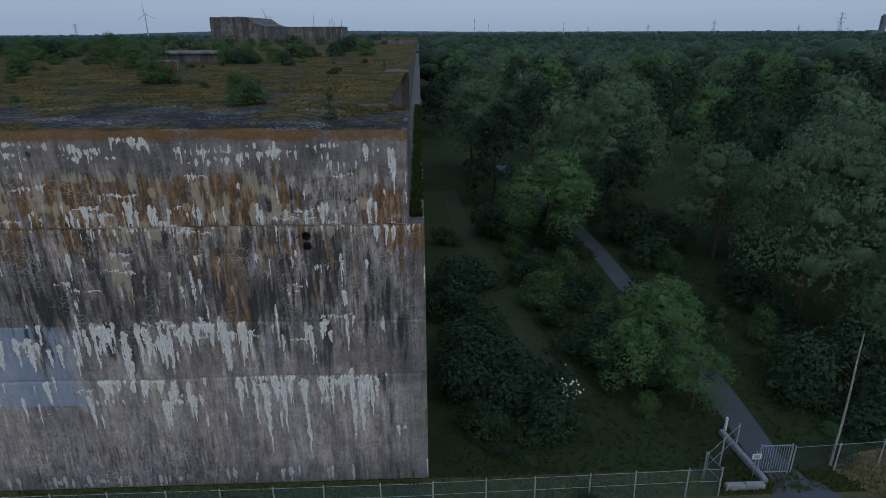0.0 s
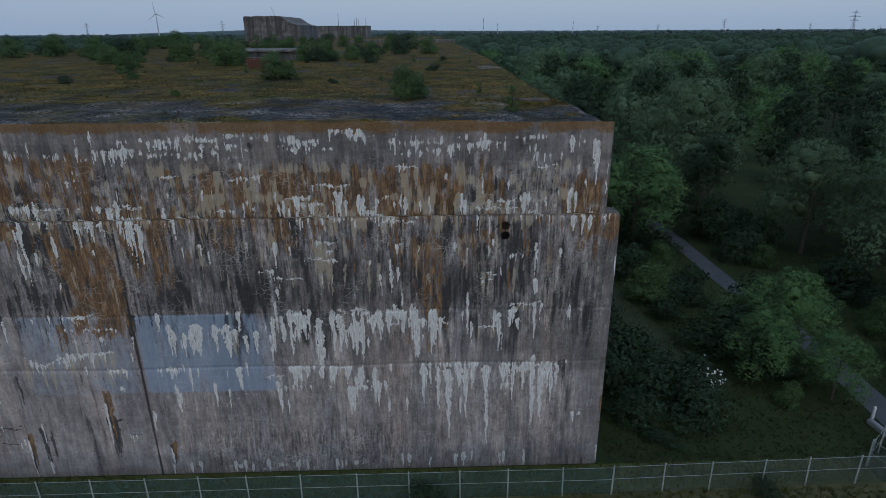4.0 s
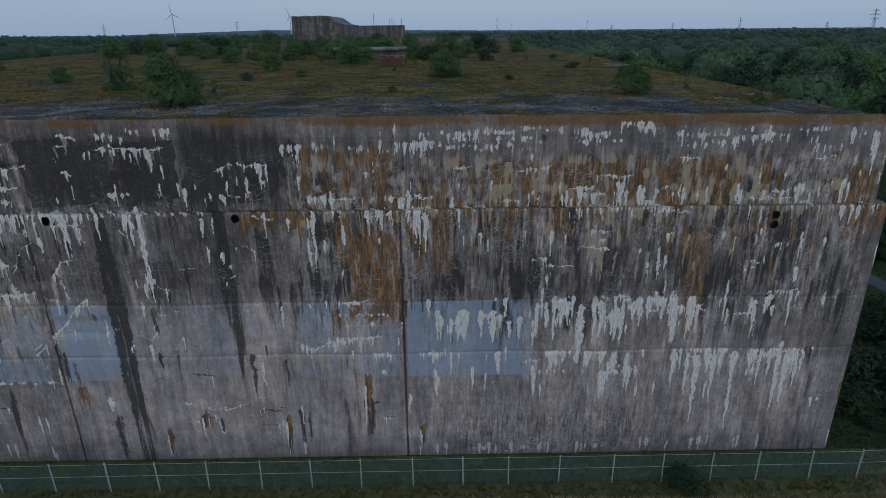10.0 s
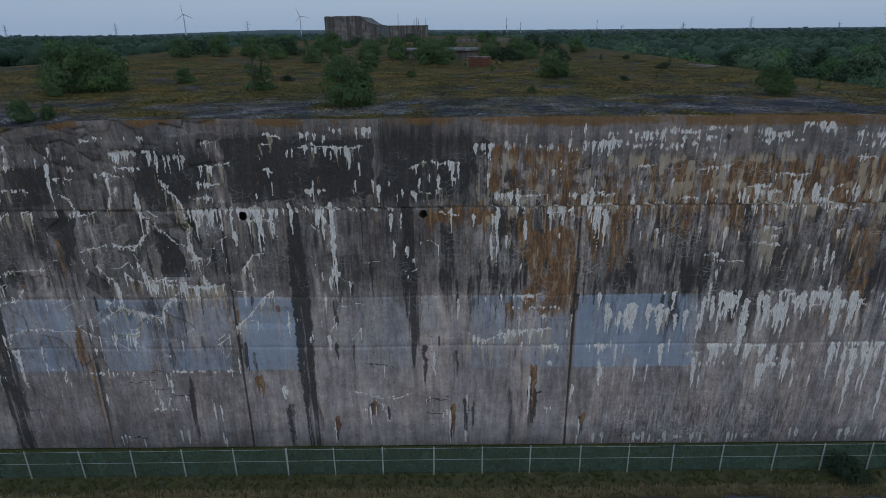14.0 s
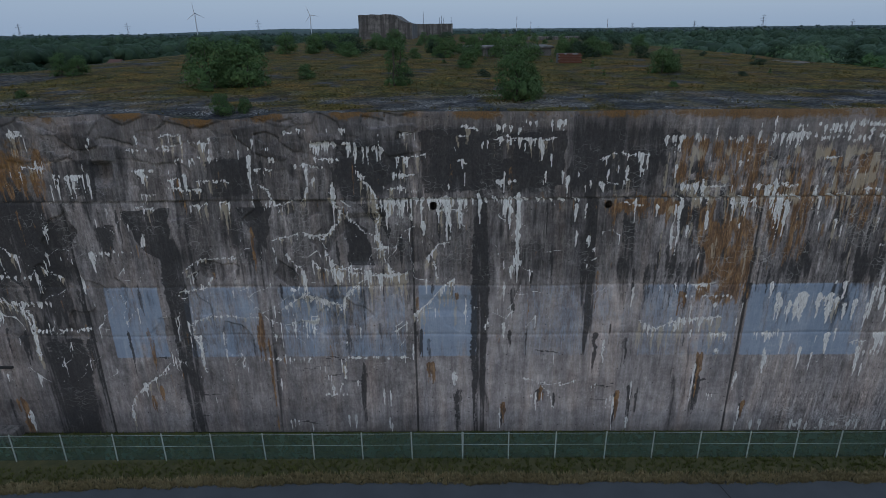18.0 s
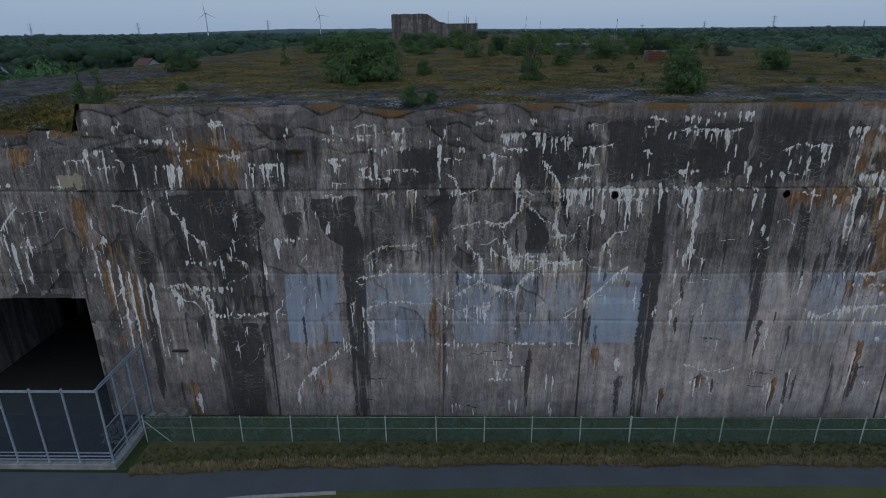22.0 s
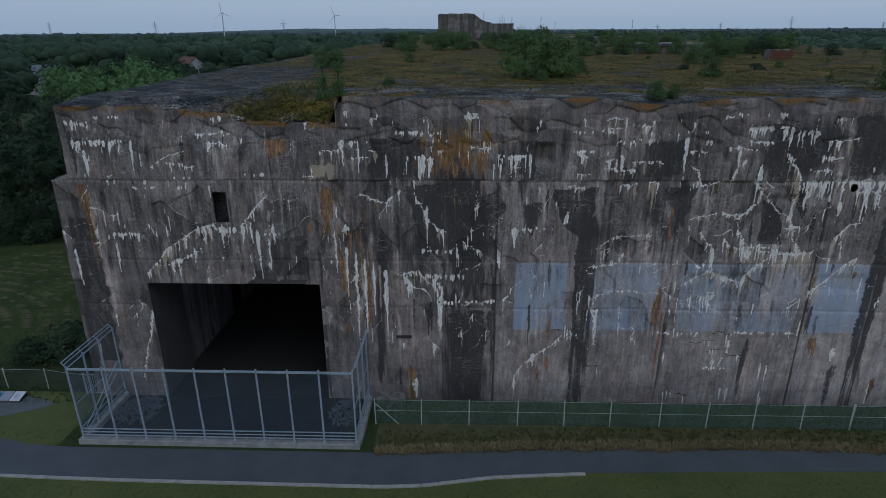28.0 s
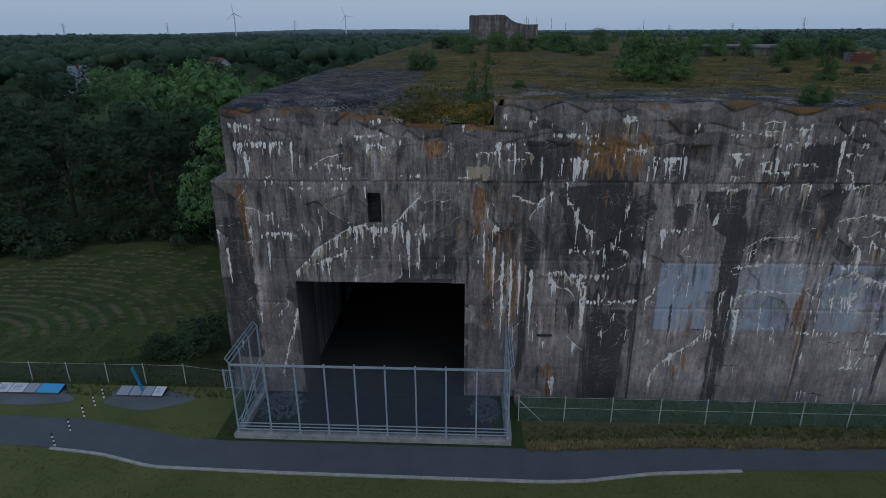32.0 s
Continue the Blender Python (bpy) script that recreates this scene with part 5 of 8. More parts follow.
for xa, xb, zt, zb, s in ((-32, -19, 20.6, 19.6, .8), (-24, -12, 21.2, 20.3, .9), (-14, -4, 21.2, 19.8, .9), (-33, -26, 19.8, 18.2, .5), (-20, -3, 19.6, 18.6, .45), (-23, -13, 0.9, 0, 1.0), (-25, -16, 2.6, 0.6, .5),
                          (-50, -47, 18.6, 16.6, .6), (-79.3, -74, 19.2, 18.2, .5), (-97, -93, 20.6, 18.6, .6)):
    sheet = np.zeros_like(tone)
    zone(sheet, xa, xb, zt, zb, s, 0.7)
    F["white"] = np.maximum(F["white"], 0.62 * sheet * np.clip((layers - 0.47) * 4.2, 0, 1))
band = lattice_noise(NX, NZ, 150, 60, 16) * 0.6 + lattice_noise(NX, NZ, 500, 70, 17) * 0.4
upper = east * np.clip((gz[:, None] - 16.2) / 1, 0, 1) * np.clip((20.2 - gz[:, None]) / 1, 0, 1)
tone += upper * 0.8 * (band - 0.5)
F["cream"] = np.maximum(F["cream"], upper * np.clip((lattice_noise(NX, NZ, 170, 26, 18) - 0.56) * 3.2, 0, 0.75))
F["dark"] *= 1 - 0.5 * upper * (band > 0.5)
# the pale washes lighten the concrete and leave a little lime
tone += 0.7 * film
F["white"] = np.maximum(F["white"], film * (0.22 + 0.14 * east))
for _ in range(110):
    x, z = rng.uniform(X0 + 1, -1), rng.uniform(0.5, 20.5)
    a = rng.uniform(0, 2 * math.pi)
    line = [(x, z)]
    for _ in range(rng.integers(2, 6)):
        a += rng.normal(0, 0.7)
        x, z = x + 0.6 * math.cos(a), min(max(z + 0.5 * math.sin(a), 0.2), 21)
        line.append((min(max(x, X0 + .5), -.4), z))
    crack(line, 0.06, rng.uniform(0.22, 0.45), 0.0)
for _ in range(14):
    x, z = rng.uniform(-66, -27.5), rng.uniform(0.6, 6.5)
    s, n = rng.choice([-1, 1]), rng.integers(3, 9)
    for k in range(n):
        i, j = (int(round(v)) for v in cell(x, z))
        F["dark"][j:j + 1, i:i + rng.integers(3, 8)] = 0.6
        if rng.random() < 0.3:
            drip(F["white"], x, z, rng.uniform(.15, .8), rng.uniform(.03, .09), rng.uniform(.6, 1))
        x, z = x + s * rng.uniform(.1, .3), min(max(z + rng.normal(0, .08), .3), 8)
for x, z0, z1 in ((-34.7, 3.0, 0.4), (-29.6, 5.6, 2.6), (-39.9, 3.4, 2.0), (-42.3, 2.1, 0.5), (-26.2, 2.2, .8)):
    tongue(x, z0, z0 - z1, .3, 1.0, F["dark"])
    tongue(x + .12, z0 + .2, z0 - z1, .3, .9, F["rust"])
    tongue(x - .12, z0 - .3, z0 - z1, .1)
zone(F["crack"], -33, -1, 19.6, 9, 0.6, 2)
zone(F["crack"], -27, -1, 9, 0, 0.3, 2)
zone(F["crack"], -24, -12, 3.2, 0, 1.0, 1.5)
zone(F["crack"], X0, -27, 21, 11, 0.36, 3)
zone(F["crack"], X0, -46, 12, 0, 0.2, 3)
zone(F["crack"], X0, -27, 9, 0, 0.08, 3)
# pale veil round the lime runs
veilw = F["white"].copy()
for ax, k in ((0, 22), (1, 9)):
    veilw = sum(np.roll(veilw, q, ax) for q in range(-k, k + 1)) / (2 * k + 1)
tone += 0.28 * veilw
# lichen under the upper edge
edge = top_height(gx)[None, :] - gz[:, None]
F["lichen"] = np.clip(1.5 - edge / (0.42 + 0.1 * east), 0, 1) * (0.05 + 0.35 * east + 0.95 * lattice_noise(NX, NZ, 70, 3, 5))
zone(F["lichen"], -73.5, -69.5, 20.5, 17.2, 0.5, 1.5)
# fractured blocks along the damaged upper slab
q = np.random.default_rng(77)
seeds = np.stack([q.uniform(-98, -44, 330), q.uniform(17.3, 22, 330)], 1)
jz = np.where(gz > 17.0)[0]
ix = np.where(gx < -42)[0]
near1 = np.full((len(jz), len(ix)), 1e9)
near2, who = near1.copy(), np.zeros(near1.shape, int)
wx = gx[ix][None, :] + 0.05 * np.sin(gz[jz][:, None] * 2.3)
wz = gz[jz][:, None] + 0.05 * np.sin(gx[ix][None, :] * 2.9)
for k, (sx, sz) in enumerate(seeds):
    dd = ((wx - sx) * 0.45) ** 2 + (wz - sz + 0.12 * (wx - sx)) ** 2
    closer = dd < near1
    near2 = np.where(closer, near1, np.minimum(near2, dd))
    near1, who = np.where(closer, dd, near1), np.where(closer, k, who)
seam = np.sqrt(near2) - np.sqrt(near1)
hurt = np.clip((gz[jz][:, None] - 17.6) / 2.2, 0, 1) * np.clip((-45 - gx[ix][None, :]) / 5, 0, 1)
lump = q.random(330)[who]
dent[np.ix_(jz, ix)] += hurt * (0.2 * np.floor(lump * 4) / 4 + 0.05 * np.clip(1 - seam / 0.06, 0, 1))
block_dark = np.zeros_like(tone)
block_dark[np.ix_(jz, ix)] = hurt * 0.5 * np.clip(1.2 - seam / 0.04, 0, 1) * (lump > 0.6)
F["dark"] = np.maximum(F["dark"], block_dark)
tone[np.ix_(jz, ix)] += hurt * 0.35 * (lump - 0.5)
# relief: joints, spalls and the recessed boards
for z in (16.55, 11.0, 7.55):
    dent += 0.05 * np.exp(-((gz[:, None] - z - 0.05 * np.sin(gx[None, :] * 0.5)) / 0.07) ** 2)
for x in (-27.2, -48.0, -69.0):
    dent += 0.07 * np.exp(-((gx[None, :] - x) / 0.08) ** 2) * (gz[:, None] < 16.5)
    F["dark"] = np.maximum(F["dark"], 0.75 * np.exp(-((gx[None, :] - x) / 0.09) ** 2) * (gz[:, None] < 16.5))
F["dark"] = np.maximum(F["dark"], 0.28 * np.exp(-((gz[:, None] - 16.55) / 0.07) ** 2) * (lattice_noise(NX, NZ, 60, 2, 13) > 0.42))
dent += 0.03 * (np.clip(lattice_noise(NX, NZ, 130, 28, 8) - 0.62, 0, 1) * 4) * np.clip((gz[:, None] - 15) / 3, 0, 1)
dent += 0.1 * np.clip(lattice_noise(NX, NZ, 60, 14, 9) - 0.6, 0, 1) * (gx[None, :] < -33)
for pts in (((-52.0, -49.6, 15.6, 12.4), .22), ((-56.5, -52.4, 10.2, 8), .12), ((-47.6, -44.3, 10.2, 9), .1), ((-76, -73.7, 9.8, 8), .15), ((-66.6, -65.6, 18.9, 17.7), .6)):
    s = np.zeros_like(tone)
    zone(s, *pts[0], 1.0, 0.4)
    dent += s * pts[1]
dent += 0.06 * np.clip(1 - edge / 0.4, 0, 1) ** 2 * np.random.default_rng(10).random(140)[((gx + 99) / 0.8).astype(int)][None, :]
slab = np.clip((gx - -96.5) / 2, 0, 1) * np.clip((-79.4 - gx) / 0.4, 0, 1)           # the broken shoulder above the gateway
dent += slab[None, :] * np.clip((gz[:, None] - 18.4) / 3.0, 0, 1) * 0.7

JO = int(round(9.25 / DZ))
OPEN, SLOT = (-93.2, -81.1, 9.25), (-87.7, -86.8, 13.7, 15.8)
XX = np.repeat(gx[None, :], NZ, 0)
up = gz[:, None] > LEDGE
XX = np.where(up, -97.1 + (XX + 97.9) * 96.3 / 97.9, XX)
XX = np.where(~up & (gx[None, :] < -93.4), -93.4 + (XX + 93.4) * (1.1 + 0.07 * (1 - gz[:, None] / LEDGE)), XX)      # the western flank leans out a little
ZZ = np.minimum(gz[:, None], top_height(gx)[None, :]) + 0 * XX
for c, side in ((int(round((v - X0) / 97.9 * (NX - 1))), v) for v in (OPEN[0], OPEN[1])):
    XX[:JO + 1, c] = side
YY = np.where(up, -0.02, 0.0) + dent
jo, js0, js1 = JO, int(round(SLOT[2] / DZ)), int(round(SLOT[3] / DZ))
ZZ[jo] = OPEN[2]
keep = np.ones((NZ - 1, NX - 1), bool)
ci = [int(round((v - X0) / 97.9 * (NX - 1))) for v in (OPEN[0], OPEN[1], SLOT[0], SLOT[1])]
keep[:jo, ci[0]:ci[1]] = False
keep[js0:js1, ci[2]:ci[3]] = False
for x, z in ((-6.2, 16.0), (-6.2, 15.45), (-36.3, 16.2), (-46.7, 16.2)):
    keep[(XX[:-1, :-1] + DX / 2 - x) ** 2 + (ZZ[:-1, :-1] + DZ / 2 - z) ** 2 < 0.24 ** 2] = False
YY[:jo + 1, ci[0]] = YY[:jo + 1, ci[1]] = 0
keep &= (gz[1:, None] <= top_height(gx)[None, 1:] + DZ)
V = np.stack([XX - OFF.x, YY, ZZ], -1).reshape(-1, 3)
front = mesh_np("front_wall", V, grid_faces(NZ, NX, keep))
for name, chans in (("stain", (F["white"], F["rust"], F["dark"], F["blue"])), ("wear", (F["cream"], F["lichen"], F["crack"], tone))):
    at = front.color_attributes.new(name, "FLOAT_COLOR", "POINT")
    at.data.foreach_set("color", np.clip(np.stack(chans, -1), 0, 1).astype(np.float32).ravel())
part("front_wall", front, CONCRETE, bunker, "dark concrete front with white lime runs and faded blue paint")

# side walls below the ledge, the slab above, and the back
g = Geo()
g.box(-4.5, 0.35, 0, 0, 400, LEDGE, 0.06)
part("side_wall", g, SIDE, bunker)
g = Geo()
g.box(X0 - 0.45, 0.35, 0, X0 + 4.5, 400, LEDGE, 0.06)
part("side_wall", g, SIDE, bunker)
g = Geo()
g.box(X0 + 4.5, 396, 0, -4.5, 400, LEDGE)
part("rear_wall", g, SIDE, bunker)
for x0, x1 in ((X0, OPEN[0]), (OPEN[1], 0.0)):
    g = Geo()
    g.box(x0 + 0.02, 0.32, 0, x1 - 0.02 if x1 == 0 else x1, 4.5, 9.25)
    part("wall_core", g, SIDE, bunker)
g = Geo()
g.box(X0 + 0.02, 1.2, 9.25, -0.02, 4.5, LEDGE - 0.02)
part("wall_core", g, SIDE, bunker)
# darker copy of the wall concrete, with the gateway's shade in its colour
SHADED_LINING = plain_concrete("shaded_gateway_concrete", (0.022, 0.019, 0.017), (0.06, 0.052, 0.047), 0.6, 1)
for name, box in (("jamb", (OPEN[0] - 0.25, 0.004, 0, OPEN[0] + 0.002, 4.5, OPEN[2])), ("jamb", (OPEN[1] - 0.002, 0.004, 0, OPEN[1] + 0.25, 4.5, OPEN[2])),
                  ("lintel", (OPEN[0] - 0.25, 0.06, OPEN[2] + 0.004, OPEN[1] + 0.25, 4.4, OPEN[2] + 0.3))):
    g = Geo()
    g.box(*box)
    part(name, g, SHADED_LINING, bunker)
# near-black plate added behind the slot to carry its shade
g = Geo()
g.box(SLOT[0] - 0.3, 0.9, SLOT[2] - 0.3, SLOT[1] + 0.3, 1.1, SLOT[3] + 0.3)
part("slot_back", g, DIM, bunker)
# hall behind the gateway, its gloom put into the near-black concrete
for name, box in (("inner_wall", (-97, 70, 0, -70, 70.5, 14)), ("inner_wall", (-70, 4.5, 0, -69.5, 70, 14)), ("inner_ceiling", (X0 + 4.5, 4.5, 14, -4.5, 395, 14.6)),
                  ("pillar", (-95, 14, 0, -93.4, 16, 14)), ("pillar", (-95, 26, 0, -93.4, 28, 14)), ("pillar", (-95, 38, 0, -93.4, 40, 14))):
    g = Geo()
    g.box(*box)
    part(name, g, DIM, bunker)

# roof
RX, RY = 250, 260
rx = np.linspace(-97.1, -0.8, RX)
ry = YF - 0.02 + 400 * np.linspace(0, 1, RY) ** 2.0
u, v = np.meshgrid(rx, ry)


def patch(sx, sy, seed):
    n = np.zeros((RY, RX))
    src = lattice_noise(400, 1000, sx, sy, seed)
    i = np.clip(((u + 97.1) / 96.3 * 399).astype(int), 0, 399)
    j = np.clip(((v - YF) / 400 * 999).astype(int), 0, 999)
    return src[j, i]


d = v - YF
ruin = patch(90, 280, 21)
heap = patch(12, 36, 22)
rz = 21.62 + 0.12 * (ruin - 0.5) + 0.5 * np.clip(heap - 0.55, 0, 1) * np.clip((d - 6) / 10, 0, 1) + 0.25 * np.clip((d - 25) / 60, 0, 1)
near = np.clip(1 - d / 2.5, 0, 1)
rz = rz * (1 - near) + (top_height(u) - 0.02) * near
dip = np.clip((u + 88.5) / 4.5, 0, 1) * np.clip((-79.2 - u) / 0.4, 0, 1) * np.clip((7 - d) / 6, 0, 1)
rz = rz * (1 - dip) + dip * (20.25 + 0.24 * d + 0.3 * (ruin - 0.5))
hole = np.clip((u + 62) / 2.5, 0, 1) * np.clip((-56.5 - u) / 2, 0, 1) * np.clip((3.5 - d) / 2.5, 0, 1)
rz -= hole * 0.25 * ruin
veg = patch(30, 90, 23) * 0.6 + patch(80, 240, 24) * 0.4
cover_grass = np.clip(np.clip((d - 3) / 8, 0, 1) * 0.3 + (veg - 0.5) * 3.0 + 0.58, 0, 1)
left_bare = np.clip((-84 - u) / 3, 0, 1) * np.clip((40 - d) / 10, 0, 1)
cover_grass *= 1 - 0.8 * np.maximum(left_bare, np.clip((u + 30) / 6, 0, 1) * np.clip((12 - d) / 4, 0, 1) * (veg < 0.6))
cover_grass = np.maximum(cover_grass, dip * 0.9)
shore = np.clip((13 + 6 * (veg - 0.5) - d) / 5, 0, 1) * (0.25 + 0.75 * np.clip((patch(26, 150, 28) - 0.35) * 4, 0, 1))
cover_grass *= 1 - 0.6 * shore
cover_grass = np.maximum(cover_grass, dip * 0.9)
cover_moss = np.clip(0.55 + (patch(50, 160, 25) - 0.5) * 2.4, 0, 1) * (1 - 0.6 * left_bare) * (1 - 0.7 * shore)
east_edge = np.where(d < 9.8, -0.8, -2.2 + 1.3 * np.clip((d - 9.8) / 55, 0, 1))
u = np.minimum(u, east_edge)
corner = np.clip((u + 7) / 3.5, 0, 1) * np.clip((9.9 - d) / 0.3, 0, 1)
rz = rz - 0.42 * corner * np.clip(d / 1.0, 0, 1)
rim = np.clip(1.2 - d / 0.9, 0, 1) * (0.9 * patch(60, 20, 26)) * (0.7 + 0.5 * np.clip((u + 40) / 8, 0, 1))
bare = np.clip((patch(60, 330, 27) - 0.66) * 5, 0, 1) * np.clip(1.4 - d / 14, 0, 1)
brink = np.array([dent[min(int(h / DZ), NZ - 1), i] for i, h in enumerate(top_height(gx))])
v = v + np.interp(u, gx, brink) * np.clip(1 - d / 3.0, 0, 1)
rv = np.stack([u - OFF.x, v - OFF.y, rz], -1).reshape(-1, 3)
roof_mesh = mesh_np("roof", rv, grid_faces(RY, RX), True)
at = roof_mesh.color_attributes.new("cover", "FLOAT_COLOR", "POINT")
at.data.foreach_set("color", np.stack([cover_grass, cover_moss, rim, bare], -1).astype(np.float32).ravel())
part("roof", roof_mesh, ROOF, bunker, "flat roof overgrown with dry grass and moss")
g = Geo()
g.box(-97.0, 2.0, LEDGE + 0.02, -2.3, 399.5, 19.9)
part("roof_slab", g, SIDE, bunker)
g = Geo()
g.box(-79.3, 0.35, 19.8, -78.4, 7.5, 21.5, 0.03)
part("broken_slab_end", g, SIDE, bunker)
for box in ((-1.15, 0.3, LEDGE + 0.02, -0.8, 9.7, 21.2, 0.05), (-4.2, 9.75, LEDGE + 0.02, -2.15, 40, 21.62, 0.08), (-4.2, 40.01, LEDGE + 0.02, -1.3, 399, 21.7, 0.08)):
    g = Geo()
    g.box(*box)
    part("roof_edge", g, EDGE, bunker, "brown stained concrete roof edge")


def roof_at(x, y):
    i = int(np.clip(round((x + 97.1) / 96.3 * (RX - 1)), 0, RX - 1))
    j = int(np.clip(round(math.sqrt(max(y - YF, 0) / 400) * (RY - 1)), 0, RY - 1))
    return float(rz[j, i]), float(cover_grass[j, i])


# block house on the far end of the roof, with a concave flank
tower = thing("rooftop_block", "grey stained concrete block with a sloping flank on the far roof", "rooftop building", (-82.8, 255, 21.3))
g = Geo()
prof = [(0, 0), (0, 10), (0.9, 10.3), (3.2, 10.1), (5.2, 10.4), (8.8, 10.2), (11.2, 10.4), (14.6, 10.2), (16.2, 9.2), (18, 7.9), (20, 7.1), (22, 6.8), (22, 0)]
n = len(prof)
g.v = [(x, 0, z) for x, z in prof] + [(x, 42, z) for x, z in prof]
g.f = [tuple(range(n))] + [tuple(range(2 * n - 1, n - 1, -1))] + [(i + n, (i + 1) % n + n, (i + 1) % n, i) for i in range(n)]
part("block", g, TOWER, tower)
g = Geo()
g.box(6, 108, 0, 39.2, 135, 6.9)
g.box(5.8, 107.8, 6.9, 39.4, 135, 7.2)
part("annex", g, SOOTY, tower)
for x, y, h in ((31.5, 114, 3.6), (32.8, 114, 4.6), (34.0, 114, 3.4), (38.4, 112, 4.0), (22.0, 116, 7.0)):
    g = Geo()
    g.rod((x, y, 7.1), (x, y, 7.1 + h), 0.16, 0.1)
    part("antenna", g, LATTICE, tower)
low = thing("low_parapet", "low concrete parapet crossing the far part of the roof", "parapet", (-37, 215, 21.6))
g = Geo()
g.box(0, 0, 0, 37, 3, 1.3, 0.1)
part("parapet", g, SIDE, low)
pit = thing("roof_hatch", "low ruined concrete hatch with pale limed wall", "roof structure", (-43, 95.5, 21.7))
g = Geo()
g.box(0, 0, -0.3, 13.6, 7, 1.25, 0.12)
part("wall", g, SOOTY, pit)
g = Geo()
g.box(-0.4, -0.4, 1.25, 13.9, 7.4, 1.6, 0.15)
part("cover_slab", g, SOOTY, pit)
for x in (2.6, 6.1, 9.8):
    g = Geo()
    g.box(x, -0.12, -0.2, x + 0.5, 0.0, 1.2)
    part("pier", g, SIDE, pit)
hut = thing("brick_box", "small ruined reddish brick box on the roof", "roof structure", (-31.9, 74.7, 21.7))
g = Geo()
g.box(0.02, 0.12, -0.3, 2.9, 1.6, 1.2)
part("core", g, SIDE, hut)
for i in range(7):
    for j in range(8):
        if i == 6 and j in (2, 5, 6):
            continue
        g = Geo()
        o = 0.18 * (i % 2)
        g.box(0.36 * j + o, 0, -0.15 + i * 0.2, 0.36 * j + 0.34 + o, 0.115, 0.03 + i * 0.2, 0.015)
        part("brick", g, RUSTY, hut)


# ---- ground, road, paths ----
n = 61
gxx = np.sign(np.linspace(-1, 1, n)) * np.abs(np.linspace(-1, 1, n)) ** 2.6 * 4600 - 40
gyy = np.sign(np.linspace(-1, 1, n)) * np.abs(np.linspace(-1, 1, n)) ** 2.6 * 4600 + 30
a, b = np.meshgrid(gxx, gyy)
ground = part("ground", mesh_np("ground", np.stack([a, b, -0.03 + 0 * a], -1).reshape(-1, 3), grid_faces(n, n)), GROUND)
tagged(ground, "dark grass and woodland floor", "ground", kind="structure")


def strip(name, upper, lower, z, material, label, category, cut=1.0, thick=0.05):
    """A flat band between two lines of (x, y), with a little thickness."""
    xs = np.arange(upper[0][0], upper[-1][0] + 0.01, cut)
    g = Geo()
    for x0, x1 in zip(xs, xs[1:]):
        q = [np.interp(x, [p[0] for p in l], [p[1] for p in l]) for l in (upper, lower) for x in (x0, x1)]
        g.quad((x0, q[2], z), (x1, q[3], z), (x1, q[1], z), (x0, q[0], z))
        g.quad((x0, q[2], z - thick), (x1, q[3], z - thick), (x1, q[3], z), (x0, q[2], z))
        g.quad((x1, q[1], z - thick), (x0, q[0], z - thick), (x0, q[0], z), (x1, q[1], z))
    return tagged(part(name, g, material), label, category, kind="structure")


ROAD_UP = [(-170, 27.2), (-125, 26.4), (-114.8, 26.1), (-108.3, 25.95), (-104, 25.1), (-100, 24.2), (-97, 24.0), (-77, 24.0), (-73.5, 24.1), (-64.5, 24.7), (-53, 25.0), (-30, 25.1), (40, 25.3)]
ROAD_LOW = [(-170, 24.2), (-125, 23.2), (-112.3, 23.0), (-108.5, 22.8), (-104.9, 22.4), (-100.9, 21.35), (-92.4, 21.15), (-76, 21.05), (-73.4, 21.25), (-69.3, 22.05), (-64, 22.5), (-54.6, 22.9), (-45, 23.2), (40, 23.3)]
strip("road", ROAD_UP, ROAD_LOW, 0.0, ASPHALT, "dark grey asphalt path", "road", 1.0)
strip("verge", [(-77, 27.6), (40, 27.6)], [(-77, 24.2), (-73, 24.3), (-64, 24.85), (-53, 25.15), (40, 25.4)], -0.012, TURF, "grass verge, dry and yellowish towards the path", "verge", 1.0, 0.02)
strip("lawn", ROAD_LOW, [(-170, -60), (40, -60)], -0.016, LAWN, "short olive green lawn beside the asphalt path", "lawn", 2.0, 0.01)
strip("lawn", [(-170, 30.5), (-97.2, 30.2)], [(x, y) for x, y in ROAD_UP if x < -97] + [(-97.2, 24.1)], -0.018, LAWN, "short olive green lawn round the benches", "lawn", 1.0, 0.01)
strip("grass_strip", [(-76, 29.85), (17, 29.85)], [(-76, 27.62), (17, 27.62)], -0.014, LAWN, "grass strip between fence and bunker wall", "lawn", 3.0, 0.01)
joint = Geo()
joint.quad((-29.62, 25.05, 0.004), (-29.55, 25.05, 0.004), (-29.2, 23.35, 0.004), (-29.27, 23.35, 0.004))
tagged(part("road_joint", joint, speckled("bitumen", (0.008, 0.008, 0.009), (0.016, 0.016, 0.017), 6)), "dark bitumen joint across the asphalt path", "road joint", kind="structure")
kerb_line = thing("kerb", "pale concrete kerb stones along the asphalt path", "kerb", (0, 0, 0), kind="structure")
KX = np.arange(-108.6, -63.5, 1.0)
